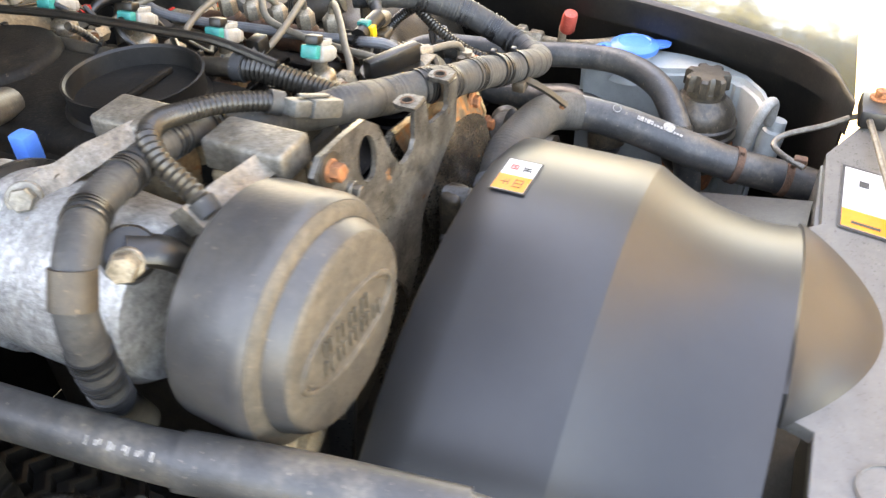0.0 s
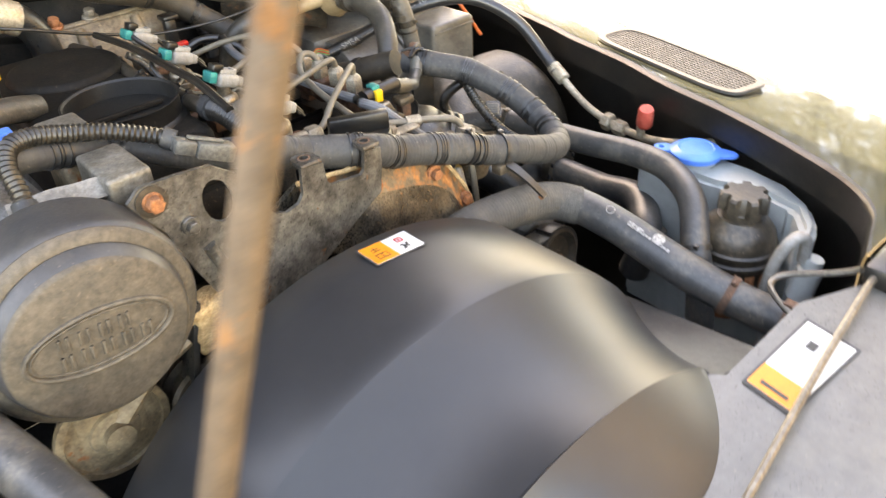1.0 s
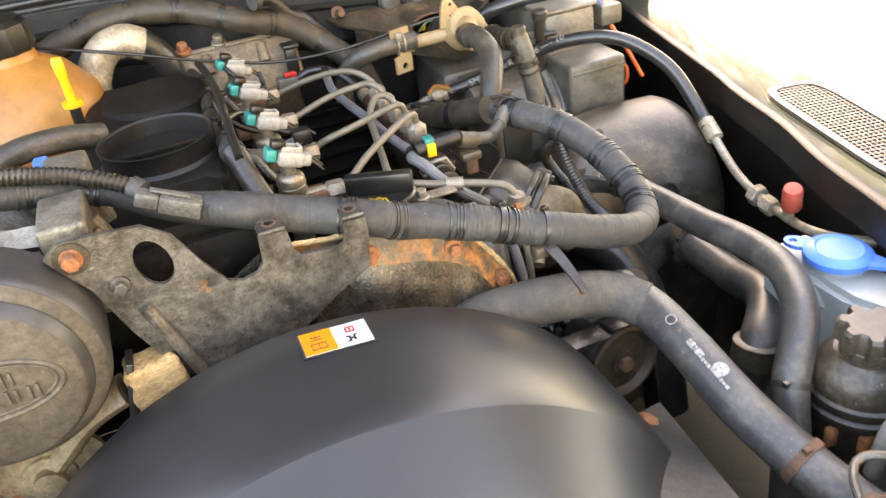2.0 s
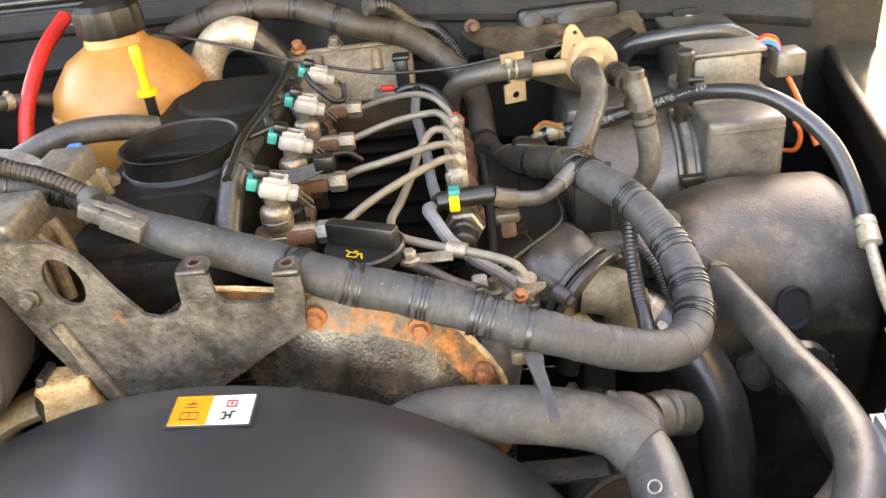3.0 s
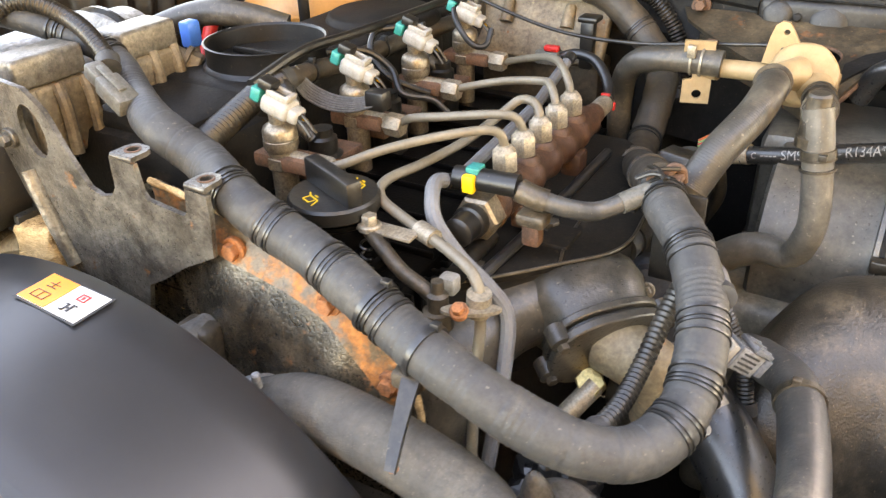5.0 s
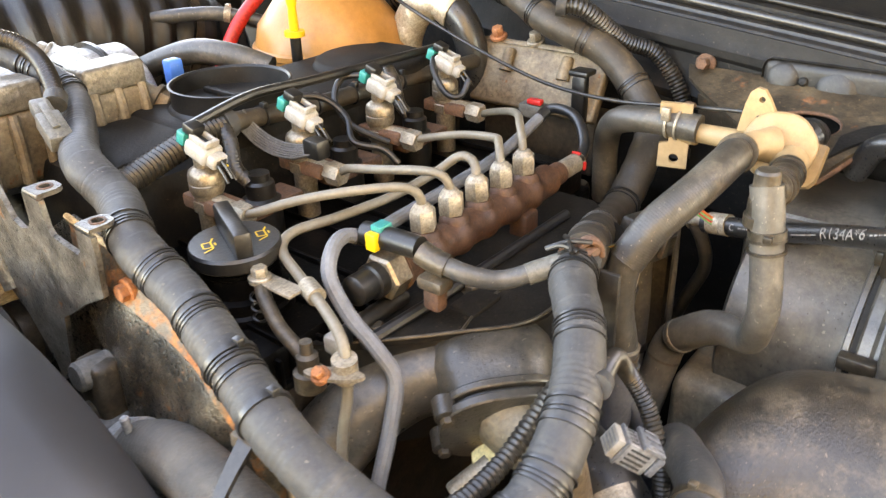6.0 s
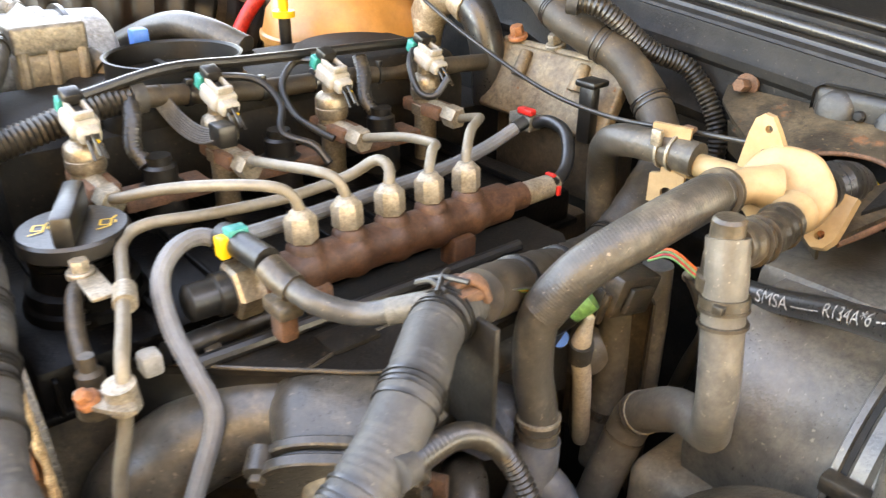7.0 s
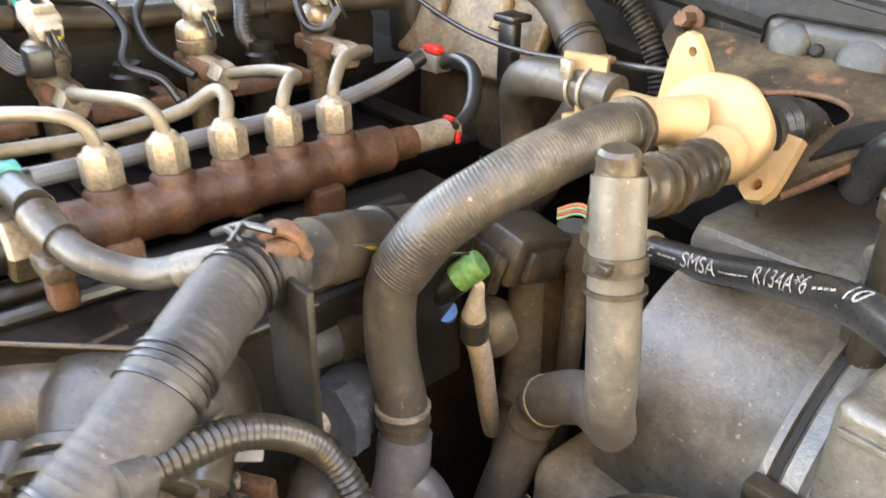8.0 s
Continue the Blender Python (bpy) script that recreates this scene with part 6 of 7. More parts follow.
el = hose("foil_elbow", [(-0.312, 0.338, 0.98), (-0.312, 0.338, 1.05), (-0.306, 0.339, 1.095), (-0.286, 0.340, 1.126), (-0.258, 0.342, 1.135), (-0.232, 0.345, 1.122), (-0.215, 0.347, 1.09), (-0.21, 0.35, 1.03)], 0.0185, "black rubber pipe with a silver foil elbow", RUBBER_NEW)
part("foil_sleeve", tube([(-0.312, 0.338, 1.058), (-0.306, 0.339, 1.095), (-0.286, 0.340, 1.126), (-0.258, 0.342, 1.135), (-0.236, 0.344, 1.125)], 0.0205, 0.0012, 24, radius=ribs(0.0025, 0.012)), ALU_FLUTE, el, "silver foil sleeve")
hose("breather_hose", [(-0.30, 0.12, 1.10), (-0.34, 0.10, 1.113), (-0.39, 0.085, 1.112), (-0.46, 0.06, 1.085), (-0.54, 0.05, 1.05)], 0.013, "grey rubber breather hose beside the intake cover", WARM_RUBBER)
hose("battery_cable", [(-0.46, 0.34, 1.18), (-0.475, 0.28, 1.15), (-0.485, 0.22, 1.10), (-0.49, 0.18, 1.03)], 0.0085, "red battery cable behind the tank", RED, "cable")


def blue_plug():
    p = thing("blue_connector", (-0.352, 0.043, 1.09), "blue plastic sensor connector beside the intake neck", "connector")
    part("plug", box((-0.360, 0.034, 1.095), (-0.346, 0.050, 1.120), 0.003), BLUE, p)
    part("stem", lathe((-0.353, 0.042, 1.07), (0, 0, 1), [(0, 0.006), (0.025, 0.006)], 14), ALU_FLUTE, p)


blue_plug()


def intake_manifold():
    """Black plastic manifold: flat dusty top, seam edge, bulging outlet with a bolted flange and a down duct."""
    m = thing("intake_manifold", (0.06, 0.05, 0.85), "black plastic intake manifold under the fuel rail", "intake manifold")
    out = [(-0.011, -0.110), (0.010, -0.095), (0.036, -0.066), (0.088, -0.007), (0.096, 0.02), (0.094, 0.06), (0.090, 0.16), (0.03, 0.205), (-0.011, 0.205)]
    part("plenum", plate([(x * 0.93, y) for x, y in out], 0.085, Matrix.Translation((0, 0, 0.9175))), PLASTIC, m)
    part("upper_plate", plate(out, 0.005, Matrix.Translation((0, 0, 1.0028))), INTAKE, m, "dusty flat top with a moulding seam")
    along, ax = V(0.66, 0.75, 0).normalized(), V(0.70, -0.62, -0.35).normalized()
    up = along.cross(ax)
    if up.z < 0:
        up = -up
    rings = []
    for d, a, h, drop in ((-0.034, 0.040, 0.034, 0.012), (-0.014, 0.046, 0.040, 0.008), (0.004, 0.045, 0.040, 0.004), (0.016, 0.041, 0.036, 0.002), (0.024, 0.039, 0.033, 0.001), (0.028, 0.038, 0.032, 0.0)):
        c = V(0.076, -0.020, 0.972) + ax * d - V(0, 0, drop)
        rings.append([c + along * (a * math.copysign(abs(math.cos(t)) ** 0.62, math.cos(t))) + up * (h * math.copysign(abs(math.sin(t)) ** 0.62, math.sin(t))) for t in (2 * math.pi * k / 48 for k in range(48))])
    part("outlet", skin(bmesh.new(), rings), DUSTY, m, "dusty bulging outlet")
    for d, g, thick, mm in ((0.0285, 1.16, 0.006, DUSTY), (0.0350, 1.06, 0.0035, PLASTIC), (0.0390, 1.18, 0.007, DUSTY)):
        c = V(0.076, -0.020, 0.972) + ax * d
        ring = [[c + ax * e + (along * 0.038 * math.copysign(abs(math.cos(t)) ** 0.75, math.cos(t)) + up * 0.032 * math.copysign(abs(math.sin(t)) ** 0.75, math.sin(t))) * g * w for t in (2 * math.pi * k / 44 for k in range(44))] for e, w in ((0, 0.98), (0.001, 1.0), (thick - 0.001, 1.0), (thick, 0.98))]
        part("flange", skin(bmesh.new(), ring), mm, m)
    for s, h in ((-0.95, 0.55), (0.95, 0.55), (0.95, -0.6), (-0.95, -0.6)):
        q = V(0.076, -0.020, 0.972) + ax * 0.030 + along * 0.043 * s + up * 0.036 * h
        lug = part("flange_lug", lathe(q, ax, [(0, 0.008), (0.014, 0.008), (0.015, 0.006)], 18), DUSTY, m)
        part("lug_bolt", hexa(q + ax * 0.0145, ax, 0.0045, 0.005), DARK_METAL, lug)
    part("throttle", tube([(0.104, -0.044, 0.960), (0.124, -0.048, 0.957), (0.141, -0.045, 0.944), (0.147, -0.038, 0.905)], 0.0225, 0.005, 32, wobble=0.05), TANCAST, m, "pale tan throttle casting")
    part("seam", tube([(0.0, -0.101, 1.0078), (0.036, -0.066, 1.0082), (0.062, -0.037, 1.0082), (0.088, -0.007, 1.0082), (0.096, 0.02, 1.0082), (0.094, 0.06, 1.0082)], 0.0013, 0.004, 8), PLASTIC_OLD, m, "dusty moulding seam")
    part("cross_seam", tube([(0.062, -0.036, 1.008), (0.054, 0.0, 1.008), (0.050, 0.06, 1.008)], 0.0012, 0.004, 8), PLASTIC_OLD, m)
    part("stiffening_bar", tube([(0.022, -0.09, 1.011), (0.026, -0.02, 1.012), (0.028, 0.08, 1.012), (0.028, 0.16, 1.011)], 0.0045, 0.006, 10), TIE, m, "glossy black bar")
    part("raised_pad", box((0.036, -0.018, 1.0055), (0.060, 0.016, 1.011), 0.003), INTAKE, m)
    part("raised_pad", box((0.062, 0.062, 1.0055), (0.086, 0.10, 1.011), 0.003), INTAKE, m)
    part("down_duct", tube([(0.052, -0.030, 0.970), (0.030, -0.062, 0.966), (0.016, -0.100, 0.952), (0.006, -0.126, 0.925), (0.0, -0.128, 0.87)], 0.029, 0.006, 32), DUSTY, m, "smooth dusty down duct")


intake_manifold()


def thermostat():
    t = thing("thermostat_housing", (0.13, -0.17, 0.88), "cast aluminium thermostat housing", "casting")
    part("dome", lathe((0.118, -0.160, 0.888), (0.1, -0.3, 1), [(0, 0.032), (0.012, 0.032), (0.014, 0.0305), (0.020, 0.029), (0.026, 0.025), (0.029, 0.020), (0.030, 0.0)], 40), GREY_CAST, t)
    part("collar", tube([(0.140, -0.150, 0.895), (0.158, -0.142, 0.890), (0.176, -0.135, 0.880)], 0.019, 0.004, 26, radius=ribs(0.009, 0.05)), WARM_RUBBER, t, "brown dusty hose collar")
    part("spigot", lathe((0.106, -0.166, 0.916), (-0.1, -0.1, 1), [(0, 0.012), (0.014, 0.009), (0.024, 0.005), (0.027, 0.002)], 18), GREY_CAST, t)
    part("stem", box((0.095, -0.19, 0.80), (0.14, -0.13, 0.892), 0.008), GREY_CAST, t)
    for k in range(5):
        part("cast_bar", box((0.108, -0.186 + 0.006 * k, 0.9205), (0.132, -0.183 + 0.006 * k, 0.9235), 0.0008, Matrix.Translation((-0.002, -0.006, -0.004))), GREY_CAST, t)


thermostat()


def hook_bracket():
    b = thing("hose_bracket", (0.045, -0.21, 0.98), "small rusty strap bracket under the loom", "bracket")
    a, d = V(0.040, -0.198, 1.016), V(0.052, -0.243, 0.9865)
    part("strap", grid_sheet(lambda u, v: a.lerp(d, v) + V(2 * u - 1, 0, 0) * (0.0060 - 0.0028 * v) + V(0, 0, 0.003 * math.sin(math.pi * v)), 4, 8, 0.003), CONDUIT, b, "dark tapered strap")
    bolt(d + V(-0.001, 0.003, 0.001), (0, -0.3, 1), 0.0026, 0.002, RUST, b, label="rusty tip rivet", washer=1.2)
    part("pad", box((0.027, -0.204, 1.006), (0.047, -0.19, 1.018), 0.003), DARK_METAL, b)


hook_bracket()


def green_cap():
    c = thing("green_cap", (0.094, 0.156, 0.98), "small green plastic cap on a sensor", "cap")
    part("cap", lathe((0.088, 0.152, 0.986), (0.50, 0.50, 0.60), [(0, 0.0082), (0.001, 0.0090), (0.014, 0.0088), (0.018, 0.0082), (0.0185, 0.0)], 12), GREEN, c)
    part("sensor", tube([(0.090, 0.154, 0.988), (0.080, 0.146, 0.975), (0.066, 0.140, 0.966)], 0.0085, 0.003, 18), PLASTIC, c, "black sensor body")
    part("blue_band", tube([(0.083, 0.149, 0.964), (0.080, 0.152, 0.960)], 0.0068, 0.002, 14), BLUE, c, "blue band")
    part("sleeve", tube([(0.101, 0.158, 0.986), (0.094, 0.162, 0.968), (0.087, 0.168, 0.948), (0.082, 0.180, 0.915), (0.070, 0.200, 0.860), (0.060, 0.215, 0.825)], 0.0072, 0.003, 14, radius=lambda q, total: 0.40 + 0.60 * min(1, q / 0.03)), DIRTY_WHITE, c, "dirty white sleeve")
    part("wrap", tube([(0.0905, 0.165, 0.957), (0.0865, 0.169, 0.940)], 0.0088, 0.004, 14), TAPE, c, "black tape")


green_cap()


def lower_hose():
    pts = [(-0.515, 0.06, 1.045), (-0.512, -0.032, 1.050), (-0.505, -0.114, 1.049), (-0.494, -0.185, 1.044), (-0.476, -0.256, 1.037), (-0.458, -0.337, 1.028), (-0.443, -0.441, 1.0), (-0.43, -0.53, 0.96)]
    h = hose("radiator_hose", pts, 0.0150, "grey dusty radiator hose below the compressor", RUBBER)
    part("thick_sleeve", tube(pts[3:6], 0.0172, 0.005, 20, wobble=0.04), RUBBER, h, "thicker dusty sleeve")
    path = smooth_path(pts, 0.002)
    for k in range(10):
        i = int(len(path) * 0.325) + 2 * k + (k * 7) % 2
        t = (path[i + 1] - path[i - 1]).normalized()
        out = V(-0.6, -0.25, 0.8)
        out = (out - t * out.dot(t)).normalized()
        m = Matrix((t, t.cross(out), out)).transposed().to_4x4()
        m.translation = path[i] + out * 0.0153
        part("print_bar", box((-0.0005 - 0.0004 * (k % 2), -0.003 + 0.001 * (k % 3 == 1), 0), (0.0006, 0.002 - 0.001 * (k % 3), 0.0004), 0, m), PRINT, h, "worn white print", smooth=False)


lower_hose()


# ---- smaller things between the pipes ----
STRAND = mat("grey wire sheath", (0.085, 0.083, 0.080), (0.05, 0.048, 0.045), 0.5, scale=60, dust=0.2, dust_col=(0.16, 0.14, 0.11), warm=0.0)


def injector_wiring():
    """Thin black leads and braided sleeves between the injector plugs."""
    for pts, r, label in (
            ([(-0.188, 0.038, 1.110), (-0.165, 0.062, 1.108), (-0.143, 0.069, 1.093), (-0.127, 0.060, 1.076), (-0.106, 0.074, 1.069), (-0.092, 0.079, 1.057)], 0.0030, "thin black lead curling over the rocker cover"),
            ([(-0.165, 0.118, 1.115), (-0.182, 0.105, 1.112), (-0.178, 0.090, 1.096), (-0.158, 0.088, 1.078), (-0.138, 0.096, 1.068), (-0.125, 0.104, 1.062)], 0.0030, "thin black lead looping under a plug"),
            ([(-0.160, 0.215, 1.118), (-0.150, 0.198, 1.105), (-0.130, 0.192, 1.085), (-0.118, 0.200, 1.082), (-0.118, 0.214, 1.095)], 0.0030, "thin black lead looping at the rear plug"),
            ([(-0.185, -0.06, 1.112), (-0.183, 0.0, 1.122), (-0.18, 0.06, 1.120), (-0.178, 0.12, 1.118), (-0.178, 0.18, 1.116), (-0.182, 0.25, 1.112)], 0.0042, "black taped lead along the injector plugs")):
        w = thing("wiring_lead", pts[0], label, "cable", "injector leads")
        part("lead", tube(pts, r, 0.004, 10), PLASTIC, w)
    for y in (-0.030, 0.168):
        pts = [(-0.182, y, 1.108), (-0.170, y - 0.004, 1.096), (-0.160, y - 0.010, 1.078), (-0.150, y - 0.006, 1.066)]
        w = thing("wiring_sleeve", pts[0], "dark ribbed rubber sleeve dropping between injectors", "sleeve", "injector leads")
        part("sleeve", tube(pts, 0.0062, 0.0012, 14, radius=ribs(0.0032, 0.06), flat=0.6), CONDUIT, w)
    pts = [(-0.186, -0.006, 1.104), (-0.178, 0.000, 1.090), (-0.160, 0.004, 1.082), (-0.138, 0.006, 1.082), (-0.118, 0.008, 1.088)]
    w = thing("wiring_sleeve", pts[0], "broad grey ribbon of wires sagging before a plug", "sleeve", "injector leads")
    for k in range(7):
        part("strand", tube([(x, y - 0.0008 * k, z - 0.0024 * (k - 3) * (1.0 - 0.12 * j)) for j, (x, y, z) in enumerate(pts)], 0.0013, 0.003, 8), STRAND, w)
    part("end", box((-0.126, 0.002, 1.080), (-0.108, 0.016, 1.096), 0.002), PLASTIC, w)


injector_wiring()


def leak_off_blocks():
    """Dark blocks and posts on the rocker cover between the injectors."""
    for y in (-0.028, 0.068, 0.165):
        t = thing("cover_post", (-0.15, y, 1.04), "dark rubber post and rusty clamp between injectors", "clamp", "injector clamps")
        part("post", lathe((-0.148, y, 1.028), (0, 0, 1), [(-0.013, 0.016), (0.022, 0.016), (0.024, 0.012), (0.036, 0.012), (0.038, 0.009), (0.044, 0.009)], 22), PLASTIC, t)
        part("clamp_bar", box((-0.162, y - 0.032, 1.040), (-0.132, y + 0.032, 1.050), 0.002), RUST_DARK, t, "rusty clamp bar")


leak_off_blocks()


def fuel_unions():
    """Banjo unions and clip plates at the pump pipes in front of the rail."""
    u = thing("pipe_clip", (0.0, -0.12, 1.03), "steel clip plates and unions on the fuel pipes", "pipe clip")
    part("plate", box((-0.05, -0.122, 1.050), (-0.008, -0.108, 1.0525), 0.0008, Matrix.Translation((0, 0, 0))), ZINC, u)
    bolt((-0.042, -0.117, 1.0525), (0, 0, 1), 0.0055, 0.007, ZINC, u)
    part("banjo", tube([(-0.042, -0.117, 1.048), (-0.028, -0.126, 1.046), (-0.008, -0.133, 1.036), (0.01, -0.136, 1.03), (0.021, -0.136, 1.022)], 0.005, 0.004, 12), DARK_METAL, u)
    part("post", lathe((0.021, -0.137, 1.005), (0, 0, 1), [(0, 0.010), (0.012, 0.010), (0.013, 0.007), (0.024, 0.007), (0.026, 0.0045), (0.034, 0.004)], 18), DARK_METAL, u)
    part("clamp_plate", plate(oval(0, 0, 0.019, 0.0062, 20), 0.0025, Matrix.Translation((0.045, -0.138, 1.024)) @ Matrix.Rotation(0.5, 4, "Z")), ZINC, u)
    bolt((0.040, -0.144, 1.0265), (0.1, -0.5, 0.8), 0.0042, 0.005, RUST, u, label="copper coloured bolt")
    part("collar", lathe((0.0455, -0.129, 1.018), (0.1, -0.1, 1), [(0, 0.008), (0.016, 0.008)], 18), ZINC, u)
    part("collar", lathe((-0.012, -0.1035, 1.051), (1, -0.35, -0.08), [(0, 0.0065), (0.016, 0.0065)], 18), ZINC, u)
    coil = [V(-0.043 + 0.0035 * math.cos(k * 0.9), -0.122 + 0.0035 * math.sin(k * 0.9), 1.045 - k * 0.0011) for k in range(36)]
    part("coil", tube(coil, 0.0010, 0.0015, 6), PLASTIC, u, "small black coil")
    w = thing("white_connector", (0.02, -0.1, 1.0), "dirty white connector among the fuel pipes", "connector")
    part("shell", box((0.004, -0.110, 1.008), (0.017, -0.098, 1.022), 0.003), WHITE, w)
    part("lead", tube([(0.004, -0.03, 1.012), (0.006, -0.06, 1.014), (0.01, -0.095, 1.016)], 0.007, 0.004, 12, radius=ribs(0.006, 0.04)), PLASTIC, w)
    r = thing("rail_bracket", (0.03, -0.01, 1.0), "rusty rail mounting lug with a pinched clip", "bracket")
    part("lug", box((0.034, -0.043, 1.019), (0.048, -0.031, 1.037), 0.003), RUST_DARK, r)
    part("clip", box((0.030, -0.045, 1.035), (0.052, -0.029, 1.045), 0.003), PLASTIC_OLD, r)


fuel_unions()


def manifold_details():
    f = thing("sensor_fitting", (0.103, -0.06, 0.94), "brassy hexagon fitting with a pipe stub by the manifold", "fitting")
    part("hex_fitting", hexa((0.098, -0.052, 0.922), (0.1, -0.6, 0.8), 0.0115, 0.014), YELLOW_ZINC, f, "brassy hexagon fitting")
    part("stub", lathe((0.088, -0.082, 0.910), (0.4, 0.7, 0.5), [(0, 0.0072), (0.002, 0.008), (0.034, 0.008)], 16), ZINC, f)
    k = thing("manifold_bolt", (0.0, -0.085, 1.006), "dark bolt on the manifold top", "bolt", "manifold bolts")
    bolt((0.014, -0.070, 1.0061), (0, 0, 1), 0.006, 0.006, DARK_METAL, k, "head")
    k = thing("manifold_bolt", (0.03, 0.01, 1.006), "dark bolt on the manifold top", "bolt", "manifold bolts")
    bolt((0.036, 0.012, 1.0061), (0, 0, 1), 0.006, 0.006, DARK_METAL, k, "head")
    g = thing("crumpled_foil", (0.08, -0.10, 0.85), "crumpled dark foil wrap down in the gap", "foil")
    bm = bmesh.new()
    bmesh.ops.create_icosphere(bm, subdivisions=4, radius=0.032)
    for v in bm.verts:
        v.co = V(0.088, -0.095, 0.845) + v.co * (1 + 0.35 * noise.noise(v.co * 70) + 0.2 * noise.noise(v.co * 190))
    part("wrap", bm, TIE, g, sharp=0.3)


YELLOW_ZINC = mat("brassy zinc", (0.55, 0.45, 0.22), (0.42, 0.34, 0.16), 0.35, metal=0.85, scale=60)
manifold_details()


STRAP = mat("dusty dark strap", (0.010, 0.0098, 0.009), (0.018, 0.0165, 0.014), 0.5, scale=40, dust=0.3, dust_col=(0.08, 0.07, 0.052), bump=0.4)
SLATE = mat("blue grey plug plastic", (0.040, 0.044, 0.052), (0.055, 0.058, 0.066), 0.34, scale=50, dust=0.25, dust_col=(0.16, 0.15, 0.13), warm=0.0, bump=0.2)


def loom_clip():
    c = thing("loom_clamp", (0.115, 0.03, 1.04), "rusty loom clamp with twisted wire and a dark strap", "clamp")
    part("pad", box((0.102, 0.018, 1.055), (0.126, 0.038, 1.063), 0.003, Matrix.Translation((0, 0, 0))), RUST_DARK, c)
    part("hook", tube([(0.112, 0.024, 1.060), (0.118, 0.030, 1.067), (0.122, 0.036, 1.064), (0.123, 0.040, 1.054)], 0.0052, 0.002, 12, flat=0.6), RUST_DARK, c, "rusty bent hook")
    for a, b in (((0.096, 0.014, 1.061), (0.124, 0.026, 1.069)), ((0.100, 0.032, 1.064), (0.118, 0.010, 1.066))):
        part("tie", tube([V(*a), (V(*a) + V(*b)) / 2 + V(0, 0, 0.003), V(*b)], 0.0017, 0.003, 8), PLASTIC, c, "black cable tie")
    part("strap", box((0.110, 0.026, 0.976), (0.145, 0.030, 1.050), 0.0012), STRAP, c, "flat dusty dark strap")
    part("tie", tube([(0.098, 0.012, 1.062), (0.108, 0.014, 1.067), (0.120, 0.014, 1.066)], 0.0016, 0.003, 8), PLASTIC, c)
    w = thing("wire_bundle", (0.09, 0.12, 1.0), "thin coloured wires breaking out of the loom", "wires")
    for k, m in enumerate((GREEN, ORANGE, GREEN, CONDUIT)):
        o = 0.0014 * k
        part("wire", tube([(0.105 + o, 0.055, 1.046), (0.110 + o, 0.085, 1.036 + o), (0.106 + o, 0.11, 1.024), (0.10, 0.15, 1.008)], 0.0007, 0.005, 6), m, w)


loom_clip()
con8 = [(0.178, -0.060, 1.030), (0.165, -0.015, 1.018), (0.158, 0.020, 0.986), (0.172, 0.030, 0.955), (0.190, 0.020, 0.925), (0.20, 0.01, 0.89)]
conduit(con8, 0.0062, "grey corrugated conduit branching under the loom", pitch=0.0034)
conduit([(-0.090, 0.330, 1.150), (-0.066, 0.345, 1.145), (-0.039, 0.383, 1.110), (-0.010, 0.408, 1.092), (0.022, 0.412, 1.045), (0.03, 0.40, 0.99)], 0.0085, "black corrugated conduit in front of the bulkhead")
conduit([(0.152, -0.020, 1.030), (0.145, -0.055, 1.005), (0.142, -0.095, 0.985), (0.140, -0.130, 0.980), (0.135, -0.160, 0.982)], 0.0062, "black corrugated conduit crossing inside the loom loop")


SLATE_GREY = mat("blue grey lever plastic", (0.13, 0.138, 0.15), (0.10, 0.105, 0.112), 0.36, scale=60, dust=0.25, dust_col=(0.20, 0.18, 0.15), warm=0.0)


def big_connector():
    c = thing("grey_multiplug", (0.17, 0.02, 0.90), "grey multiway plug with a white paper tag", "connector")
    m = Matrix.Translation((0.193, -0.035, 0.972)) @ Matrix.Rotation(radians(40), 4, "Z") @ Matrix.Rotation(radians(35), 4, "Y") @ Matrix.Scale(0.72, 4)
    body = part("housing", box((-0.018, -0.012, -0.012), (0.014, 0.012, 0.012), 0.002, m), GREYP, c)
    for y in (-0.0075, -0.0025, 0.0025, 0.0075):
        part("slot", box((-0.014, y - 0.0012, 0.0118), (-0.006, y + 0.0012, 0.01235), 0, m), INK, body, "dark slot")
        part("slot", box((-0.012, -0.01235, y - 0.0012), (0.008, -0.0118, y + 0.0010), 0, m), INK, body, "dark slot")
    part("collar", box((-0.0185, -0.013, -0.013), (-0.0155, 0.013, 0.013), 0.001, m), SLATE_GREY, body)
    lever = part("lever", box((-0.004, -0.014, 0.0125), (0.018, 0.014, 0.017), 0.001, m), SLATE_GREY, c, "blue grey locking lever")
    for y in (-0.009, 0.0, 0.009):
        part("rib", box((0.000, y - 0.0012, 0.0170), (0.016, y + 0.0012, 0.0185), 0.0004, m), SLATE_GREY, lever)
    part("lever_arm", box((0.0145, -0.013, -0.008), (0.022, 0.013, 0.012), 0.001, m), SLATE_GREY, c)
    tag = part("tag", box((-0.026, -0.011, -0.010), (-0.0185, 0.011, 0.010), 0.0008, m), WHITE, c, "white paper tag")
    for r in (-0.006, -0.002, 0.002, 0.006):
        part("print_bar", box((-0.0264, -0.009, r - 0.001), (-0.026, 0.008, r + 0.0006), 0, m), GREYP, tag, "grey print bar")


big_connector()


SHELF = mat("dust and rust stained sheet", (0.02486, 0.01958, 0.01336), (0.04198, 0.03295, 0.02176), 0.55, scale=26, rust=0.25, rust_col=(0.20, 0.09, 0.04), dust=0.5, dust_col=(0.24, 0.185, 0.115), bump=0.45)


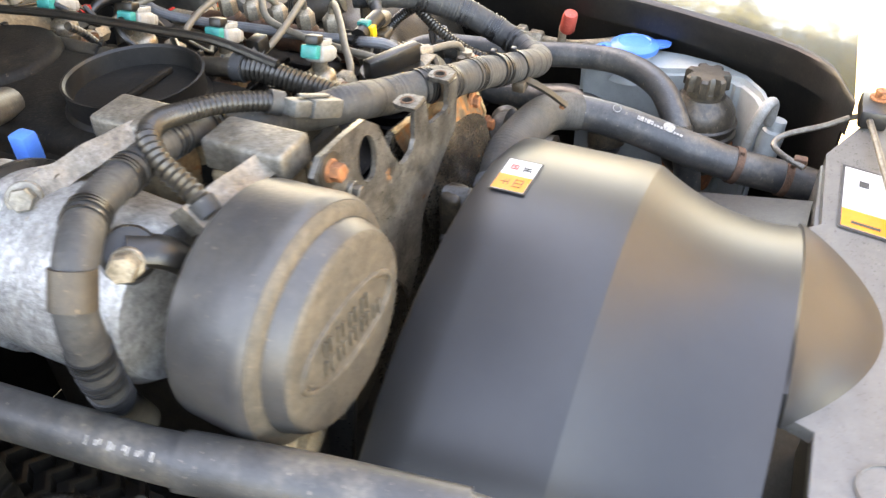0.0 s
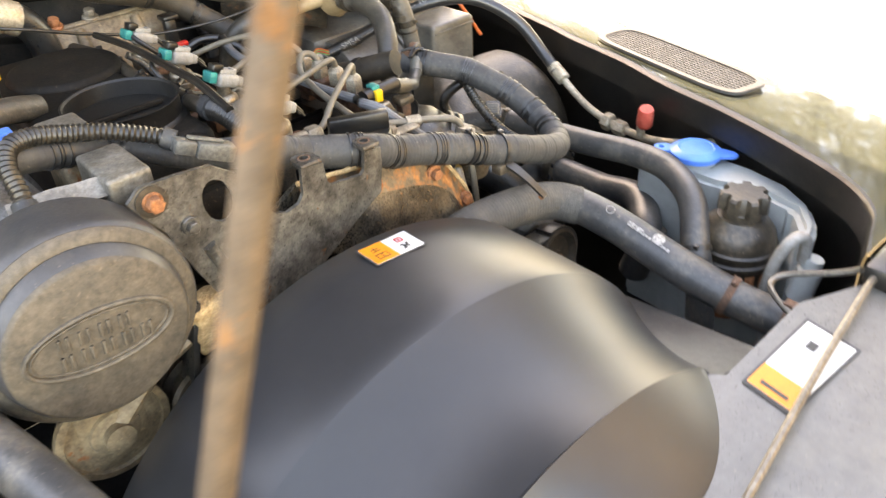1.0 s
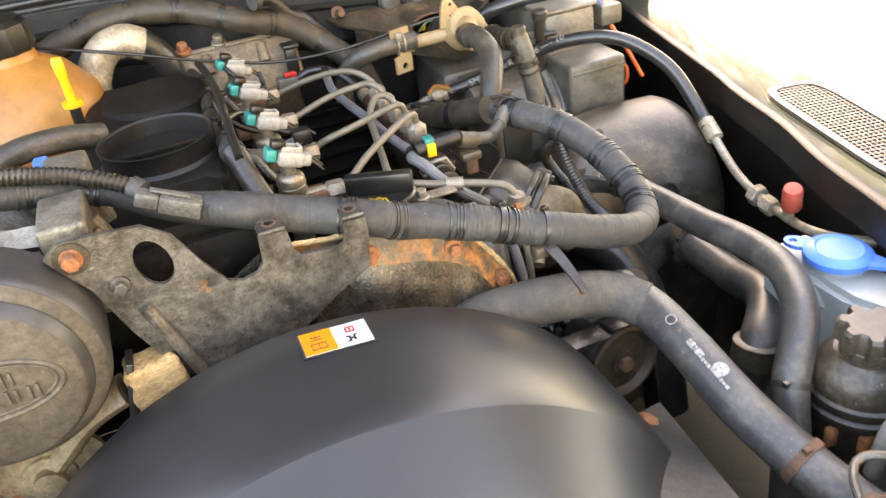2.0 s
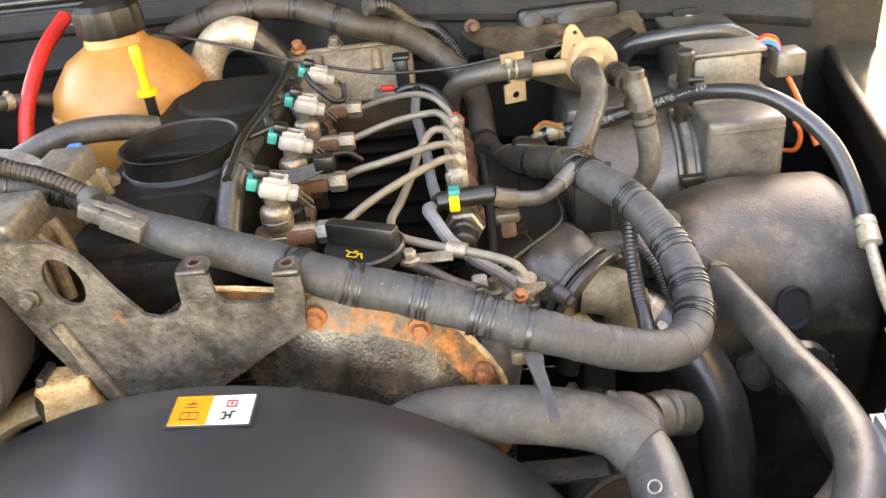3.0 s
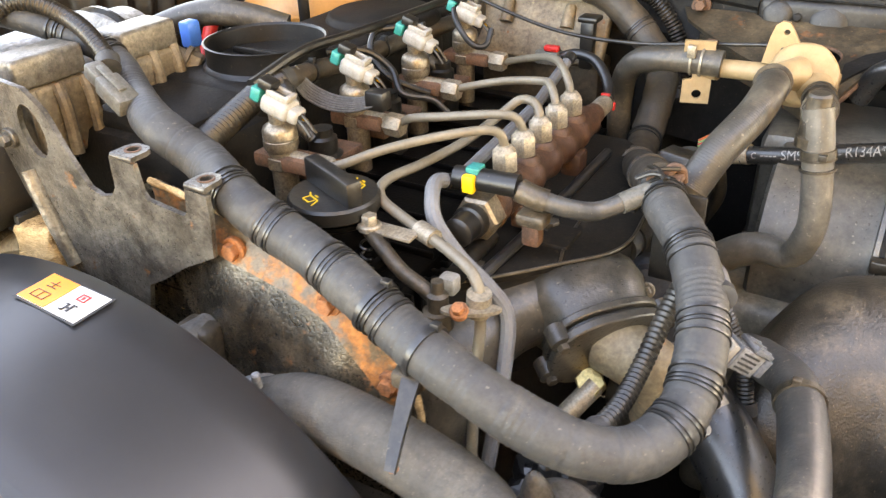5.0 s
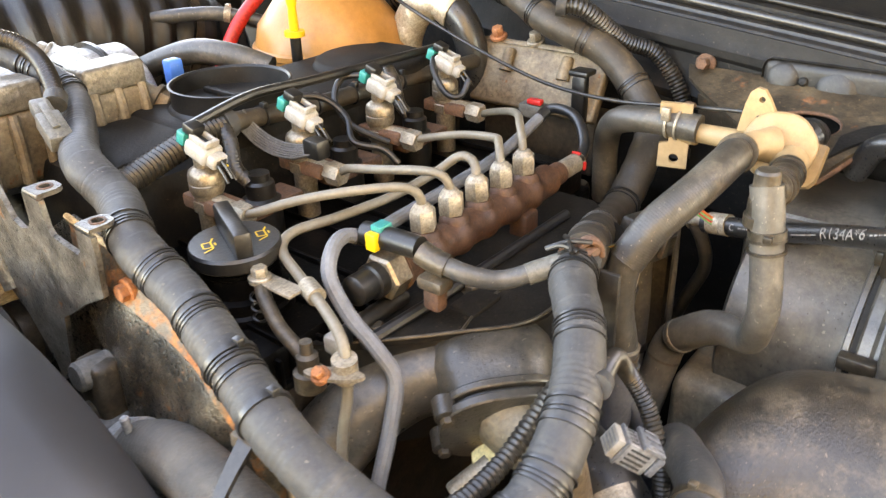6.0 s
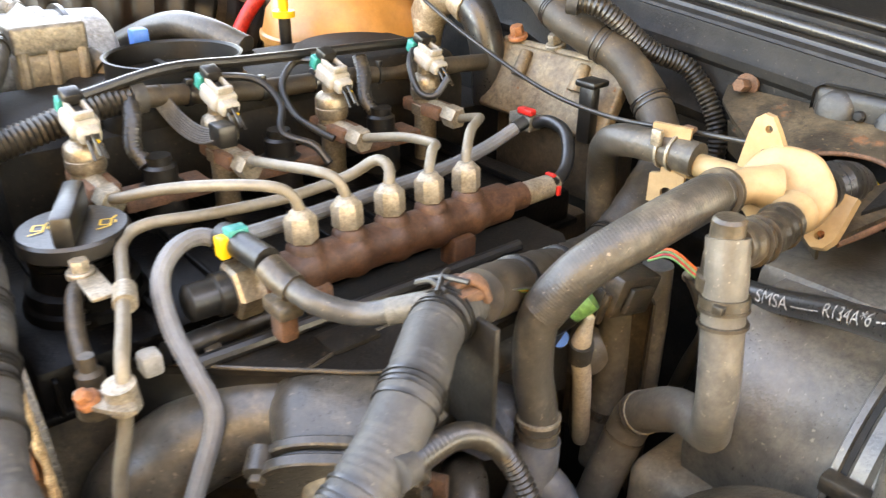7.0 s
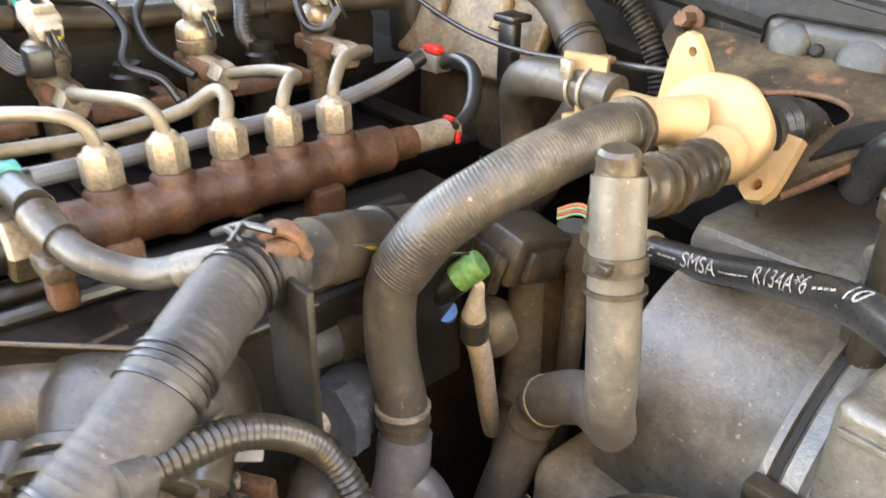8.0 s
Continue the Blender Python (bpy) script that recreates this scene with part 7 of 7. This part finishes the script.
def shelf():
    s = thing("bulkhead_shelf", (0.15, 0.40, 1.03), "dusty steel shelf with an oval opening and rusty edge", "shelf")
    out = [(0.024, 0.418), (0.030, 0.404), (0.05, 0.385), (0.10, 0.345), (0.15, 0.315), (0.178, 0.295), (0.196, 0.285), (0.203, 0.305), (0.211, 0.326), (0.224, 0.345), (0.256, 0.374), (0.262, 0.400), (0.258, 0.428), (0.02, 0.428)]
    HOLE = oval(0.158, 0.354, 0.036, 0.024, 28, 0.35)
    m = Matrix.Translation((0, 0.285, 1.040)) @ Matrix.Rotation(math.atan(0.30), 4, "X") @ Matrix.Translation((0, -0.285, 0))
    part("sheet", plate(out, 0.004, m, holes=[HOLE]), SHELF, s)
    part("front_lip", tube([m @ V(*q) for q in ((0.194, 0.286, -0.003), (0.203, 0.306, -0.003), (0.211, 0.327, -0.003), (0.224, 0.346, -0.003), (0.256, 0.375, -0.003), (0.261, 0.400, -0.003))], 0.0030, 0.006, 8), RUST_DARK, s, "rusty lip")
    part("hole_rim", tube([m @ V(x, y, 0.002) for x, y in HOLE + HOLE[:1]], 0.0020, 0.004, 8), RUST_DARK, s, "rusty hole rim")
    part("front_flange", grid_sheet(lambda u, v: m @ V(0.05 + 0.128 * u, 0.385 - 0.090 * u + 0.004 * math.sin(3 * u), -0.0005 - 0.030 * v), 12, 4, 0.002), SHELF, s, "rust edged front flange")
    part("step", plate([(0.196, 0.312), (0.206, 0.330), (0.220, 0.349), (0.246, 0.371), (0.240, 0.382), (0.212, 0.366), (0.196, 0.345)], 0.003, m @ Matrix.Translation((0, 0, 0.0042))), BULK, s, "dark painted raised step")
    h = thing("duct_stub", (0.178, 0.37, 1.0), "black rubber duct stub under the shelf opening", "duct")
    part("stub", tube([(0.172, 0.290, 1.066), (0.173, 0.320, 1.064), (0.170, 0.350, 1.052), (0.165, 0.375, 1.03)], 0.0165, 0.004, 20, radius=ribs(0.009, 0.06)), RUBBER_NEW, h)
    for k, mm in enumerate((GREEN, RED, YELLOW)):
        part("wire", tube([(0.140 + 0.004 * k, 0.365, 1.050), (0.160, 0.372 + 0.003 * k, 1.060), (0.182, 0.366, 1.048 + 0.003 * k)], 0.0013, 0.005, 6), mm, h)
    b = thing("bulkhead_stud", (0.038, 0.42, 1.086), "rusty stud bolt with a washer on the bulkhead", "bolt")
    bolt((0.038, 0.4195, 1.088), (0.1, -1, 0.2), 0.0062, 0.016, RUST_DARK, b, "stud", washer=1.7)
    p = thing("bulkhead_fixing", (0.325, 0.41, 1.062), "pale round fixing on a dark plate at the bulkhead", "fixing")
    part("plate", box((0.305, 0.409, 1.040), (0.340, 0.4145, 1.082), 0.003), BULK, p)
    part("knob", lathe((0.326, 0.4088, 1.062), (0, -1, 0.15), [(0, 0.011), (0.003, 0.011), (0.004, 0.008), (0.010, 0.007), (0.011, 0.0)], 22), WHITE, p, "pale round knob")


shelf()


def junction_block():
    j = thing("relay_block", (0.09, 0.2, 0.98), "black relay block with striped wires behind the hoses", "relay block")
    turn = Matrix.Translation((0.085, 0.204, 0.988)) @ Matrix.Rotation(radians(-14), 4, "X") @ Matrix.Rotation(radians(8), 4, "Y") @ Matrix.Translation((-0.085, -0.204, -0.988))
    part("block", box((0.066, 0.182, 0.972), (0.104, 0.228, 1.004), 0.003, turn), PLASTIC_OLD, j)
    part("step", box((0.070, 0.176, 0.966), (0.100, 0.1818, 0.990), 0.002, turn), PLASTIC_OLD, j)
    for x in (0.074, 0.085, 0.096):
        part("rib", box((x - 0.0012, 0.1738, 0.964), (x + 0.0012, 0.1760, 0.992), 0.0005, turn), PLASTIC_OLD, j)
    part("latch", box((0.1042, 0.190, 0.978), (0.109, 0.215, 0.998), 0.0015, turn), PLASTIC_OLD, j)
    for k, m in enumerate((GREEN, RED, GREEN, LEAD)):
        part("wire", tube([(0.094, 0.226, 1.004 + 0.002 * k), (0.108, 0.232, 1.010 + 0.002 * k), (0.130, 0.236, 1.000 + 0.002 * k)], 0.0011, 0.004, 6), m, j)
    g = thing("grey_socket", (-0.01, 0.185, 0.98), "small grey wiring socket behind the rail", "connector")
    part("socket", box((-0.024, 0.172, 0.984), (0.004, 0.198, 1.002), 0.002), MOULD, g)
    for x in (-0.016, -0.006):
        part("cavity", box((x - 0.003, 0.1695, 0.988), (x + 0.003, 0.1718, 0.998), 0.0005), INK, g)


junction_block()


def black_clip():
    c = thing("cable_clip", (-0.055, 0.336, 1.04), "tall black plastic clip on the casting", "clip")
    part("body", box((-0.066, 0.322, 1.030), (-0.050, 0.334, 1.082), 0.003), PLASTIC, c)
    part("head", box((-0.068, 0.318, 1.082), (-0.046, 0.340, 1.088), 0.002), PLASTIC, c)


black_clip()


def brass_sensor():
    s = thing("brass_sensor", (-0.31, 0.01, 1.09), "pale metal sensor fitting beside the open neck", "sensor")
    part("hexagon", hexa((-0.304, 0.002, 1.092), (-0.5, -0.3, 0.3), 0.012, 0.012), CAST, s)
    part("collar", lathe((-0.312, -0.003, 1.097), (-0.5, -0.3, 0.3), [(0, 0.0145), (0.004, 0.0145), (0.005, 0.010), (0.02, 0.010)], 22), CAST, s)


brass_sensor()


def insulation():
    f = thing("insulation_block", (-0.3, -0.19, 0.98), "torn tan insulation block under the bracket", "insulation")
    bm = box((-0.322, -0.200, 0.981), (-0.279, -0.168, 1.026), 0.006, segments=3)
    bmesh.ops.subdivide_edges(bm, edges=bm.edges[:], cuts=2, use_grid_fill=True)
    for v in bm.verts:
        v.co += V(1, 1, 1) * 0.004 * noise.noise(v.co * 120)
    part("block", bm, TAN, f)
    b = thing("belt", (-0.33, -0.2, 0.9), "ribbed black drive belt beside the cowl", "belt")
    part("strand", box((-0.003, -0.022, -0.09), (0.003, 0.0, 0.09), 0.001, Matrix.Translation((-0.335, -0.175, 0.945)) @ Matrix.Rotation(radians(14), 4, "Y")), RUBBER_NEW, b)


insulation()


def bellows():
    b = thing("air_duct", (-0.52, 0.1, 0.95), "large black ribbed air duct beside the engine", "air duct")
    part("bellows", tube([(-0.70, -0.10, 1.06), (-0.66, 0.0, 1.09), (-0.63, 0.10, 1.095), (-0.63, 0.20, 1.07), (-0.65, 0.28, 1.02)], 0.080, 0.004, 40, radius=ribs(0.030, 0.06)), WALL, b)
    part("hose_clamp", lathe((-0.632, 0.20, 1.07), (0.0, 1.0, -0.4), [(0, 0.086), (0.012, 0.086)], 40), DARK_METAL, b, "dark clamp ring")
    e = thing("air_box", (-0.68, 0.1, 0.7), "black air filter box at the far wing", "air box")
    part("case", box((-0.845, -0.25, 0.62), (-0.735, 0.44, 1.12), 0.03, segments=4), WALL, e)
    part("lid", box((-0.848, -0.255, 1.1202), (-0.73, 0.445, 1.175), 0.014, segments=3), WALL, e)


bellows()


def side_bits():
    w = thing("washer_pump", (0.22, -0.44, 0.88), "clear washer pump with a white bent tube", "washer pump")
    part("tube", tube([(0.205, -0.425, 0.86), (0.206, -0.43, 0.91), (0.212, -0.437, 0.938), (0.224, -0.443, 0.944), (0.233, -0.447, 0.935), (0.236, -0.447, 0.91)], 0.0065, 0.004, 14), WHITE, w, "white bent tube")
    part("body", lathe((0.236, -0.452, 0.865), (0.1, -0.1, 1), [(0, 0.014), (0.035, 0.014), (0.038, 0.011), (0.05, 0.010)], 20), BOTTLE, w)
    k = thing("bonnet_stop", (0.17, -0.535, 0.96), "black bonnet stop with a rusty bolt", "bonnet stop")
    part("pad", box((0.150, -0.556, 0.9695), (0.20, -0.528, 0.990), 0.004), PLASTIC, k)
    bolt((0.185, -0.545, 0.990), (0, 0, 1), 0.007, 0.008, RUST, k)
    h = thing("heater_wires", (0.385, 0.28, 1.0), "coloured wire loop at the blower plug", "wires")
    for n, m in enumerate((BLUE, BLUE, ORANGE, RED)):
        o = 0.003 * n
        part("wire", tube([(0.360 + o, 0.29, 1.030), (0.362 + o, 0.285, 1.052 + o), (0.378, 0.282, 1.064 + o), (0.395, 0.286, 1.058 + o), (0.405, 0.29, 1.045)], 0.0018, 0.004, 8), m, h)
    part("plug", box((0.395, 0.275, 1.02), (0.43, 0.31, 1.05), 0.004), MOULD, h)
    part("tail", tube([(0.41, 0.275, 1.02), (0.42, 0.25, 0.99), (0.43, 0.22, 0.95)], 0.003, 0.005, 8), LEAD, h)
    part("motor_lead", tube([(0.402, 0.265, 0.93), (0.418, 0.25, 0.935), (0.422, 0.25, 0.955), (0.415, 0.255, 0.97)], 0.0028, 0.004, 8), LEAD, h)
    g = thing("blower_duct", (0.30, 0.28, 1.0), "black rubber duct over the blower housing", "duct")
    part("duct", tube([(0.215, 0.335, 1.035), (0.228, 0.325, 1.063), (0.250, 0.315, 1.0735), (0.290, 0.305, 1.0795), (0.318, 0.302, 1.0805), (0.345, 0.300, 1.076), (0.378, 0.300, 1.055)], 0.0105, 0.005, 16), RUBBER_NEW, g)
    part("clip", lathe((0.262, 0.255, 1.005), (0.2, -0.2, 1), [(0, 0.009), (0.03, 0.008), (0.032, 0.012), (0.04, 0.012)], 16), MOULD, g)


side_bits()


def fin_grille():
    """Black moulded grille of zigzag fins beside the radiator."""
    g = thing("fin_grille", (-0.50, -0.02, 0.86), "black moulded grille of zigzag fins under the radiator hose", "grille")
    part("backing", box((-0.60, -0.10, 0.84), (-0.455, 0.06, 0.905), 0.003), BODY, g)
    for k in range(7):
        y = -0.088 + 0.022 * k
        pts = [(-0.605 + 0.0115 * j, y + (0.005 if j % 2 else -0.005), 0.911) for j in range(14)]
        bm = bmesh.new()
        rows = []
        for x, yy, z in pts:
            rows.append([bm.verts.new((x, yy - 0.0025, z + 0.006)), bm.verts.new((x, yy + 0.0025, z + 0.006)), bm.verts.new((x, yy + 0.0025, z - 0.006)), bm.verts.new((x, yy - 0.0025, z - 0.006))])
        for p, q in zip(rows, rows[1:]):
            for j in range(4):
                bm.faces.new((p[j], p[(j + 1) % 4], q[(j + 1) % 4], q[j]))
        bm.faces.new(rows[0])
        bm.faces.new(rows[-1][::-1])
        bmesh.ops.recalc_face_normals(bm, faces=bm.faces)
        part("fin", bm, PLASTIC, g, smooth=False)


fin_grille()


def printing():
    """Pale print on the hoses, laid on their curved surfaces."""
    curve = bpy.data.curves.new("print", "FONT")
    curve.body, curve.size, curve.extrude = "c ---- SMSA \u2014\u2014 R134A*6 ---- 10", 0.0128, 0.0
    tmp = new("print", curve)
    me = bpy.data.meshes.new_from_object(tmp)
    bpy.data.objects.remove(tmp)
    path = smooth_path(AC, 0.002)
    fr = frames_along(path)
    bm = bmesh.new()
    bm.from_mesh(me)
    bmesh.ops.subdivide_edges(bm, edges=[e for e in bm.edges if e.calc_length() > 0.002], cuts=2)
    for v in bm.verts:
        i = min(len(path) - 1, max(0, int((v.co.x + 0.031) / 0.002)))
        t = fr[i][0]
        q = path[i] + t * ((v.co.x + 0.031) - i * 0.002)
        side = V(0.62, -0.62, 0.42)
        out = (side - t * side.dot(t)).normalized()
        upw = out.cross(t)
        if upw.z < 0:
            upw = -upw
        a = (v.co.y - 0.0045) / 0.0088
        v.co = q + (out * math.cos(a) + upw * math.sin(a)) * 0.00905
    part("print", bm, PRINT, bpy.data.objects["refrigerant_hose"], "white printed letters", smooth=False)
    path = smooth_path(TOP, 0.002)
    i = min(range(len(path)), key=lambda j: abs(path[j].y + 0.334))
    t = (path[i + 1] - path[i - 1]).normalized()
    out = V(-0.35, -0.25, 1)
    out = (out - t * out.dot(t)).normalized()
    w = t.cross(out)
    m = Matrix((t, w, out)).transposed().to_4x4()
    m.translation = path[i]

    def on_hose(x, a, r=0.0198):
        return m @ V(x, math.sin(a) * r, math.cos(a) * r)
    top = bpy.data.objects["top_hose"]
    for row, x0, n in ((0.16, -0.026, 14), (0.02, -0.026, 5)):
        for k in range(n):
            x = x0 + 0.0038 * k
            wide, tall = 0.0012 + 0.0007 * ((k * 5 + n) % 3) / 2, 0.055 + 0.02 * ((k * 3) % 2)
            part("print_bar", grid_sheet(lambda u, v: on_hose(x + wide * (2 * u - 1), row + tall * (2 * v - 1)), 1, 3, 0.0003), PRINT, top, "worn white print", smooth=False)
    part("print_disc", grid_sheet(lambda u, v: on_hose(0.008 + 0.0065 * u * math.cos(2 * math.pi * v), -0.12 + 0.36 * u * math.sin(2 * math.pi * v)), 3, 20, 0.0003), PRINT, top, "worn round print", smooth=False)
    part("print_ring", tube([on_hose(-0.052 + 0.0045 * math.cos(2 * math.pi * k / 16), 0.05 + 0.23 * math.sin(2 * math.pi * k / 16)) for k in range(17)], 0.0005, 0.002, 6), PRINT, top, "worn print ring")


printing()


def panel_disc():
    d = thing("panel_badge", (-0.307, -0.545, 0.969), "round grey moulded disc on the slam panel", "badge")
    part("disc", lathe((-0.307, -0.560, 0.9692), (0, 0, 1), [(0, 0.021), (0.001, 0.021), (0.0012, 0.0195), (0.0008, 0.019), (0.0008, 0)], 36), GREY_PANEL, d)
    part("ring", lathe((-0.307, -0.560, 0.9692), (0, 0, 1), [(0.0006, 0.0215), (0.0022, 0.0215), (0.0022, 0.0195), (0.0006, 0.0195)], 36, cap=False), MOULD, d, "pale ring")


panel_disc()


def low_front():
    r = thing("radiator_core", (-0.5, -0.1, 0.6), "dark finned cooler core low in the bay", "radiator")
    part("frame", box((-0.64, -0.02, 0.62), (-0.50, 0.02, 0.99), 0.004), PLASTIC, r)
    for k in range(14):
        part("fin", box((-0.63, -0.026, 0.66 + 0.023 * k), (-0.505, -0.0205, 0.672 + 0.023 * k), 0.0015), PLASTIC, r)
    c = thing("red_plug", (-0.50, -0.2, 0.93), "grey plug with a red lock below the hose", "connector")
    part("shell", box((-0.518, -0.160, 0.945), (-0.488, -0.125, 0.972), 0.004), OLIVE, c)
    part("lock", box((-0.513, -0.150, 0.9722), (-0.495, -0.142, 0.9765), 0.0012), RED, c, "red lock")
    part("lead", corrugated([(-0.505, -0.126, 0.960), (-0.508, -0.09, 0.965), (-0.52, -0.05, 0.95), (-0.55, -0.0, 0.92)], 0.006), CONDUIT, c)

    for k, (x, y, z, r) in enumerate(((-0.470, -0.196, 0.945, 0.019), (-0.452, -0.230, 0.935, 0.018))):
        b = thing("rubber_boot", (x, y, z), "smooth grey rubber boot low beside the hose", "rubber boot", "rubber boots")
        part("boot", lathe((x, y, z - 0.04), (0.1, 0.1, 1), [(0, r * 1.1), (0.02, r * 1.05), (0.036, r * 0.95), (0.046, r * 0.72), (0.052, r * 0.4), (0.054, 0.0)], 28), SKY_RUBBER, b)


low_front()


def tree_row():
    """Trees and shrubs across the yard, which the paint and the cowl mirror."""
    random.seed(7)
    for k in range(7):
        x, y, h = 7.0 + 1.2 * random.random(), -2.5 + 2.3 * k, 6.2 + 1.4 * random.random()
        t = thing("tree", (x, y, 0), "leafy yellow-green tree across the yard", "tree", "trees across the yard")
        part("trunk", tube([(x, y, 0), (x + 0.1, y, h * 0.35), (x, y + 0.1, h * 0.7)], 0.13, 0.2, 10, radius=lambda s, total: 1 - 0.6 * s / total), DARK_METAL, t)
        for q in range(4):
            e = V(x + random.uniform(-1, 1), y + random.uniform(-1.2, 1.2), h * random.uniform(0.6, 0.9))
            part("limb", tube([(x, y, h * 0.4), (e + V(x, y, h * 0.4)) / 2 + V(0, 0, 0.2), e], 0.05, 0.2, 8, radius=lambda s, total: 1 - 0.7 * s / total), DARK_METAL, t)
        verts, faces = [], []
        for q in range(3200):
            d = V(random.gauss(0, 1), random.gauss(0, 1), random.gauss(0, 0.8)).normalized() * random.uniform(0.45, 1.0)
            c = V(x + d.x * 1.5, y + d.y * 1.8, h * 0.72 + d.z * h * 0.34)
            u = V(random.gauss(0, 1), random.gauss(0, 1), random.gauss(0, 1)).normalized()
            w = u.orthogonal().normalized()
            s = random.uniform(0.08, 0.19)
            i = len(verts)
            verts += [c - u * s, c + w * s * 0.5, c + u * s, c - w * s * 0.5]
            faces.append((i, i + 1, i + 2, i + 3))
        me = bpy.data.meshes.new("crown")
        me.from_pydata(verts, [], faces)
        me.materials.append(LEAF)
        under(new("crown", me), t)


LEAF = mat("yellow green leaves", (0.26, 0.22, 0.055), (0.14, 0.13, 0.035), 0.6, scale=3.0, bump=0.0, warm=0.0)
glow = LEAF.node_tree.nodes.new("ShaderNodeBsdfTranslucent")
glow.inputs["Color"].default_value = (0.42, 0.34, 0.12, 1)
both = LEAF.node_tree.nodes.new("ShaderNodeMixShader")
both.inputs[0].default_value = 0.35
LEAF.node_tree.links.new(LEAF.node_tree.nodes["Principled BSDF"].outputs[0], both.inputs[1])
LEAF.node_tree.links.new(glow.outputs[0], both.inputs[2])
LEAF.node_tree.links.new(both.outputs[0], LEAF.node_tree.nodes["Material Output"].inputs[0])


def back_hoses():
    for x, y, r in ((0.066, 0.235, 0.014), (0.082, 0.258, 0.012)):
        hose("drop_hose", [(x, y, 0.985), (x + 0.002, y, 0.93), (x + 0.004, y - 0.004, 0.87), (x + 0.004, y - 0.01, 0.80)], r, "dusty hose dropping behind the relay block", LIT_DUST_RUBBER, clamps=(0.7,), clamp_mat=DARK_METAL)


back_hoses()


def gap_parts():
    s = thing("coolant_stub", (0.078, 0.070, 0.975), "short grey coolant hose with a joint behind the loom", "hose")
    part("hose_body", tube([(0.079, 0.056, 0.976), (0.080, 0.085, 0.975), (0.082, 0.115, 0.974)], 0.0135, 0.004, 22, wobble=0.04), RUBBER, s)
    part("joint", tube([(0.0795, 0.074, 0.9755), (0.080, 0.084, 0.975)], 0.0155, 0.003, 22), PLASTIC_OLD, s, "moulded joint")
    part("upper_stub", tube([(0.070, 0.058, 1.000), (0.074, 0.090, 1.001), (0.080, 0.120, 1.000)], 0.0085, 0.004, 18, wobble=0.04), RUBBER, s)
    k = thing("plug_block", (0.101, 0.065, 0.947), "blue grey plug block with a bright bolt under the strap", "connector")
    c = V(0.103, 0.062, 0.949)
    m = Matrix.Translation(c) @ Matrix.Rotation(0.35, 4, "Z")
    part("block", plate([(-0.017, -0.012), (-0.010, 0.014), (0.006, 0.018), (0.019, 0.004), (0.021, -0.012), (0.008, -0.020), (-0.010, -0.019)], 0.012, m @ Matrix.Rotation(radians(80), 4, "X")), SLATE, k)
    part("back_shell", box((-0.014, 0.0, -0.016), (0.016, 0.026, 0.014), 0.004, m), SLATE, k)
    bolt(m @ V(-0.003, -0.0125, -0.001), (0.1, -1, 0.25), 0.0052, 0.004, ZINC, k, label="bright bolt")
    g = thing("breather_valve", (0.055, 0.212, 0.90), "grey brown round breather valve behind the white sleeve", "valve")
    part("cap", lathe((0.055, 0.212, 0.912), (0.55, -0.6, 0.5), [(-0.02, 0.012), (-0.004, 0.012), (-0.003, 0.021), (0.004, 0.021), (0.007, 0.018), (0.009, 0.010), (0.010, 0.0)], 28), MOULD, g)
    h = thing("heat_shield", (0.03, 0.24, 0.85), "dark grimy heat shield deep behind the hoses", "heat shield")
    part("shield", grid_sheet(lambda u, v: V(0.0 + 0.10 * u, 0.262 - 0.03 * u + 0.004 * math.sin(u * 22), 0.78 + 0.19 * v + 0.003 * math.sin(v * 30)), 16, 16, 0.002), DARK_METAL, h)
    p = thing("pump_casting", (0.14, 0.0, 0.88), "smooth grey pump casting low beside the throttle", "casting")
    part("dome", lathe((0.128, 0.012, 0.868), (0.2, -0.3, 0.9), [(0, 0.036), (0.020, 0.036), (0.032, 0.031), (0.040, 0.020), (0.042, 0.0)], 36), DUSTY, p)
    part("neck", tube([(0.120, 0.030, 0.895), (0.105, 0.045, 0.905), (0.090, 0.055, 0.90)], 0.015, 0.004, 22), DUSTY, p)
    part("bracket", box((-0.016, -0.004, -0.010), (0.016, 0.004, 0.012), 0.002, Matrix.Translation((0.112, 0.004, 0.934)) @ Matrix.Rotation(0.6, 4, "Z")), RUST_DARK, p, "dark rusty bracket")
    bolt((0.110, -0.002, 0.944), (-0.1, -0.4, 0.9), 0.0042, 0.012, ZINC, p, label="bright stud")
    b = thing("white_strap", (0.106, -0.005, 0.959), "pale flat strap beside the throttle", "strap")
    part("strap", box((-0.022, -0.003, -0.001), (0.022, 0.003, 0.001), 0.0008, Matrix.Translation((0.106, -0.005, 0.959)) @ Matrix.Rotation(0.9, 4, "Z") @ Matrix.Rotation(0.5, 4, "X")), WHITE, b)


gap_parts()
tree_row()
